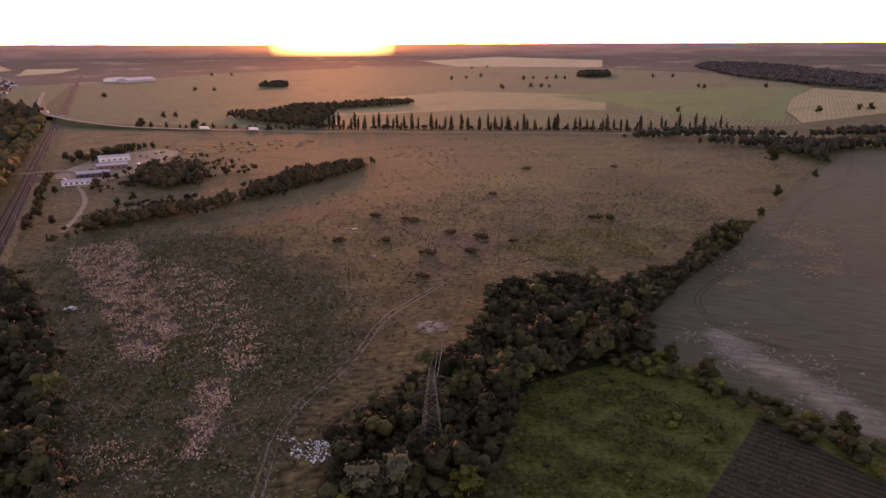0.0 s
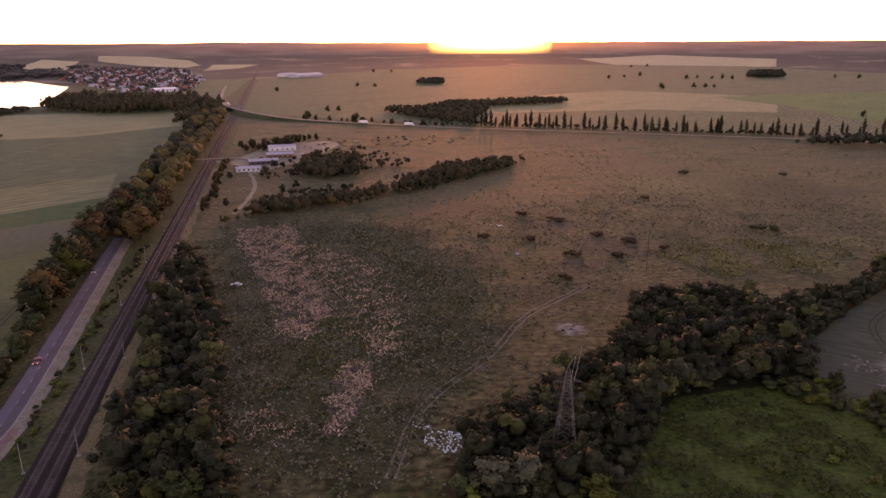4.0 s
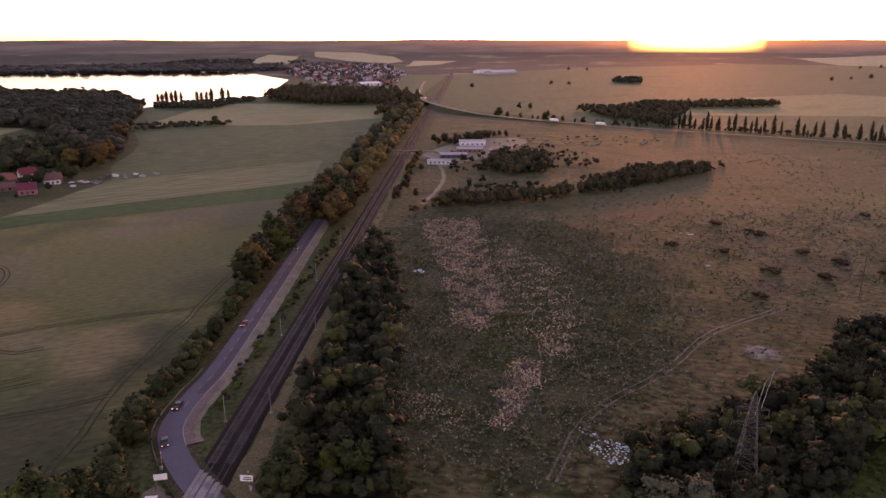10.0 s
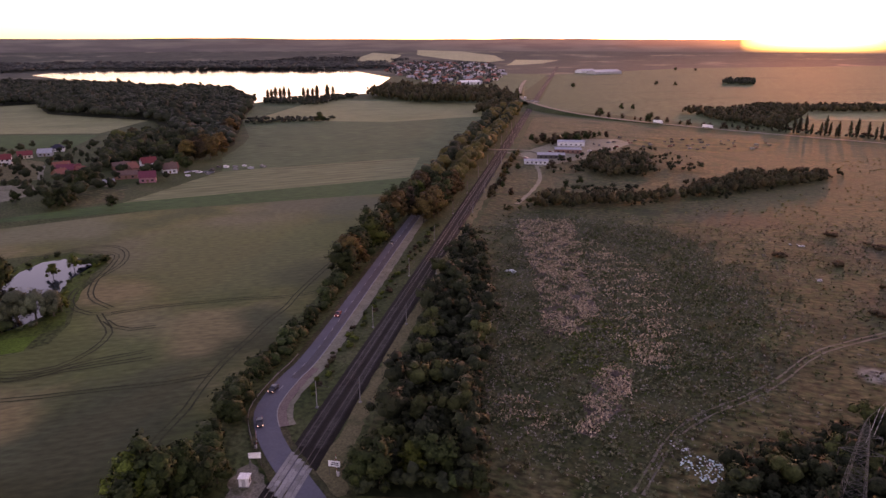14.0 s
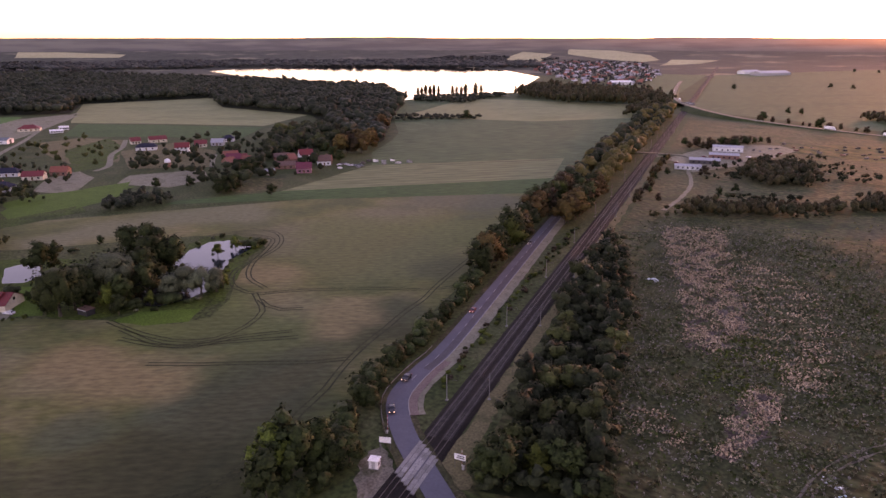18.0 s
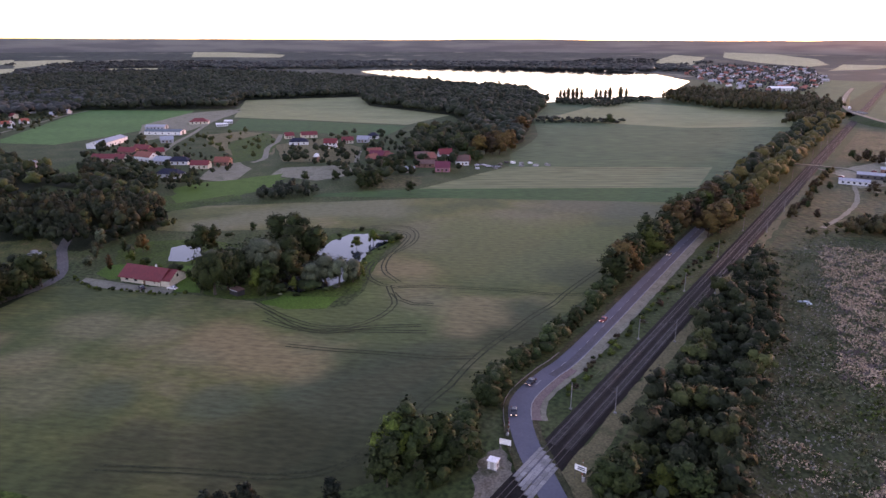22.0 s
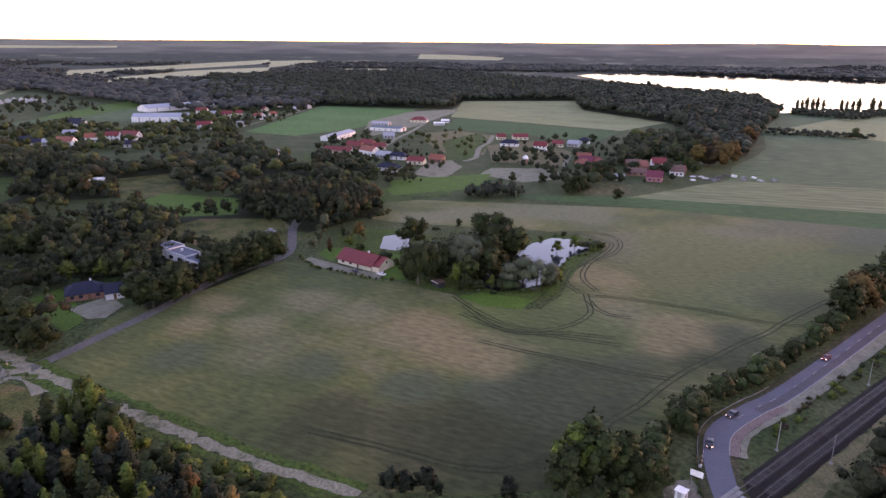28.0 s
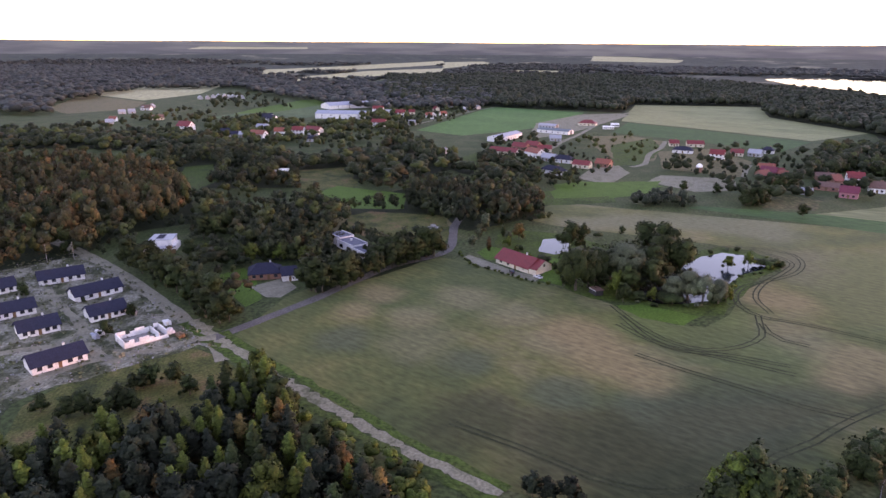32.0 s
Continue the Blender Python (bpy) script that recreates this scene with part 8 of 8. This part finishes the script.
dump(*(-148, 254), 2.4, 1.6, 14, ["bag_white"], "bright white wrapped bales at the wood edge", 3, 1.3)
dump(*(-35, 323), 2.0, 1.5, 6, ["bag_grey", "bag_white"], "pale rubbish lumps in the meadow", 4)
dump(*(-52, 375), 4.0, 2.0, 10, ["bag_grey", "bag_white", "rust"], "rubbish lumps in the meadow", 5, 1.1)
weeds("bleached_streak", [(87, 235), (109, 227), (122, 206), (124, 182), (114, 155), (108, 166), (100, 182), (86, 201)], 1.0, 0.1, 2, 1.1, M["weeds_pale"], 97, "bleached stalks in the barley field", 0.5, 14, 0.15, 4)
weeds("ochre_stalks", [(172, 385), (208, 377), (216, 343), (173, 281), (159, 297), (119, 275), (126, 298)], 1.2, 0.1, 2, 1.2, M["weeds_ochre"], 98, "ochre ripe stalks in the barley field", 0.3, 25, 0.15, 6)
weeds("vegetable_rows", [(61, 134), (87, 168), (95, 151), (85, 134)], 1.6, 0.5, 3, 0.7, M["crop_rows"], 95, "rows of vegetables in the dark plot", 0.7)
weeds("meadow_yellow", [(28, 346), (97, 386), (128, 361), (101, 320), (46, 303)], 1.4, 0.5, 2, 1.2, M["weeds_yellow"], 96, "yellowish grass in the meadow", 1.0, 20)

# wheel tracks in the crops
M["track"] = land("flattened_crop", [(0.015, 0.02, 0.010), (0.026, 0.032, 0.015)], patch=6, grain=0.8)
for i, pts in enumerate([
    [(-148, 76), (-153, 83), (-160, 96), (-168, 107), (-177, 122), (-184, 137), (-191, 151), (-197, 166), (-203, 176), (-214, 198), (-226, 224)],
    [(-245, 121), (-238, 134), (-228, 147), (-217, 161), (-208, 169), (-203, 176), (-198, 186)],
    [(-338, 129), (-342, 144), (-338, 160), (-329, 169), (-314, 167), (-299, 156), (-289, 140), (-281, 126), (-270, 118), (-259, 115), (-251, 116), (-244, 121)],
    [(-338, 152), (-325, 160), (-314, 162), (-300, 151), (-284, 135), (-267, 125), (-250, 124)],
    [(-257, 64), (-244, 67), (-230, 72), (-221, 78), (-216, 87), (-219, 100), (-228, 111), (-239, 115), (-248, 118)],
    [(-246, 65), (-225, 70), (-215, 78), (-213, 90), (-209, 100), (-204, 110)],
    [(-240, 116), (-232, 115), (-225, 117), (-220, 124)],
    [(-212, 62), (-201, 74), (-189, 89), (-178, 102), (-172, 113)],
    [(-238, 62), (-228, 67), (-219, 74), (-211, 88), (-198, 109)],
    [(-167, 0), (-153, 21), (-141, 38), (-138, 54), (-148, 76)],
    [(373, 622), (335, 558), (295, 499), (241, 443), (188, 366), (155, 323), (112, 275), (101, 252), (103, 228), (118, 213)],
    [(-430, 356), (-409, 400), (-371, 464)],
]):
    ln = smooth_line(pts, 5)
    strip("track_%d" % (i + 1), ln, -1.3, -0.7, 0.13, M["track"], "wheel track pressed into the crop", 0.08)
    strip("track_%d_right" % (i + 1), ln, 0.7, 1.3, 0.13, M["track"], "wheel track pressed into the crop", 0.08)
for (x, y), h in zip([(-303, -190), (-308, -180), (-224, -123), (-381, -97), (-231, -119)], (9, 9, 1.2, 8, 1.2)):
    ob = thing("utility_pole" if h > 3 else "fence_post", x, y, 0, 20, "concrete utility pole beside the lane" if h > 3 else "short white roadside marker post", "pole")
    part("shaft", rod_bm((0, 0, -0.2), (0, 0, h), 0.16 if h > 3 else 0.08, 0.1 if h > 3 else 0.07), M["concrete"], ob)
    if h > 3:
        part("crossarm", cube_bm(-0.9, 0.9, -0.06, 0.06, h - 0.6, h - 0.45), M["concrete"], ob)
heap = (-374, -11)
dump(*heap, 5, 2.5, 14, ["concrete"], "pale heap of sand beside the lane", 8, 2.2)

# ---- shrubs and small trees filling the valley ----
def fill(name, poly, gap, h0, h1, mats, cover, seed, label, clear=11.0, holes=()):
    """Patchy cover of bushes that keeps away from the houses."""
    p = scatter(poly, gap, seed, 0.6)
    for hole in list(holes) + OPEN:
        p = p[~inside(hole, p[:, 0], p[:, 1])]
    away = np.full(len(p), True)
    for x, y in SPOTS:
        away &= np.hypot(p[:, 0] - x, p[:, 1] - y) > clear
    p = p[away]
    f = lumps(p[:, 0], p[:, 1], 45, seed)
    p = p[f > cover]
    tone = lumps(p[:, 0], p[:, 1], 30, seed + 1) + np.random.default_rng(seed).normal(0, 0.5, len(p))
    for j, m in enumerate(mats):
        sel = p[(tone > (-9, 0.0, 0.7)[j]) & (tone <= ((0.0, 0.7, 9)[j]))]
        forest(name, None, gap, h0, h1, 60, 0.95, M[m], seed + j, label, pts=sel, lone=True, cards=100 if gap < 8 else 0)


VALLEY = [(-473, -362), (-549, -217), (-555, -113), (-513, -1), (-465, 61), (-388, 57), (-368, 31), (-334, 0), (-297, -29), (-270, -48), (-260, -60), (-238, -74), (-225, -81), (-252, -112), (-300, -155), (-321, -196), (-289, -229)]
HOLES = [[(-304, -97), (-307, -78), (-287, -63), (-268, -58), (-241, -74), (-264, -89)], [(-365, -176), (-352, -140), (-309, -124), (-302, -145)], [(-306, -8), (-307, 10), (-421, 17), (-420, -4)]]
fill("valley_bushes", VALLEY, 7.5, 4.5, 10.0, ["forest_mix", "forest_light", "forest_autumn_sunlit"], -0.25, 301, "bushes and small trees in the valley", 13, HOLES)
fill("village_bushes", [(-670, -246), (-887, -320), (-958, -274), (-882, -178), (-912, -118), (-970, -62), (-717, -48), (-641, -86), (-652, -150)], 9.0, 4, 9, ["forest_mix", "forest_light", "forest_autumn_sunlit"], 0.05, 311, "trees between the village houses", 12)
fill("far_village_bushes", [(-540, -392), (-771, -449), (-1047, -405), (-904, -240), (-681, -137), (-576, -227)], 12.0, 5, 10, ["forest_mix", "forest_light", "forest_autumn_sunlit"], 0.15, 321, "trees round the far village", 12)
fill("farm_bushes", [(-524, 12), (-654, 27), (-616, 49), (-530, 68), (-535, 80), (-549, 98), (-494, 97), (-472, 65), (-490, 38)], 7.0, 3, 7, ["forest_mix", "forest_light", "forest_autumn_sunlit"], -0.3, 331, "garden bushes below the village", 12)
fill("meadow_edge_bushes", [(-194, 310), (-195, 360), (-158, 411), (-211, 470), (-251, 481), (-239, 413)], 7.0, 2, 5, ["forest_mix", "forest_light", "forest_autumn_sunlit"], 0.1, 341, "bushes at the edge of the meadow", 12)
fill("hedge_outliers", [(-232, 384), (-170, 360), (-130, 425), (-58, 540), (-60, 618), (-118, 590), (-160, 470), (-214, 420)], 6.5, 1.5, 5.0, ["forest_mix", "forest_autumn_sunlit", "forest_mix"], 0.1, 351, "straggling bushes round the meadow hedge", 12)
fill("yard_outliers", [(-262, 480), (-196, 462), (-160, 500), (-150, 600), (-230, 640), (-262, 590)], 7.0, 2.0, 6.5, ["forest_mix", "forest_autumn_sunlit", "forest_mix"], 0.0, 361, "bushes round the yard grove", 9)
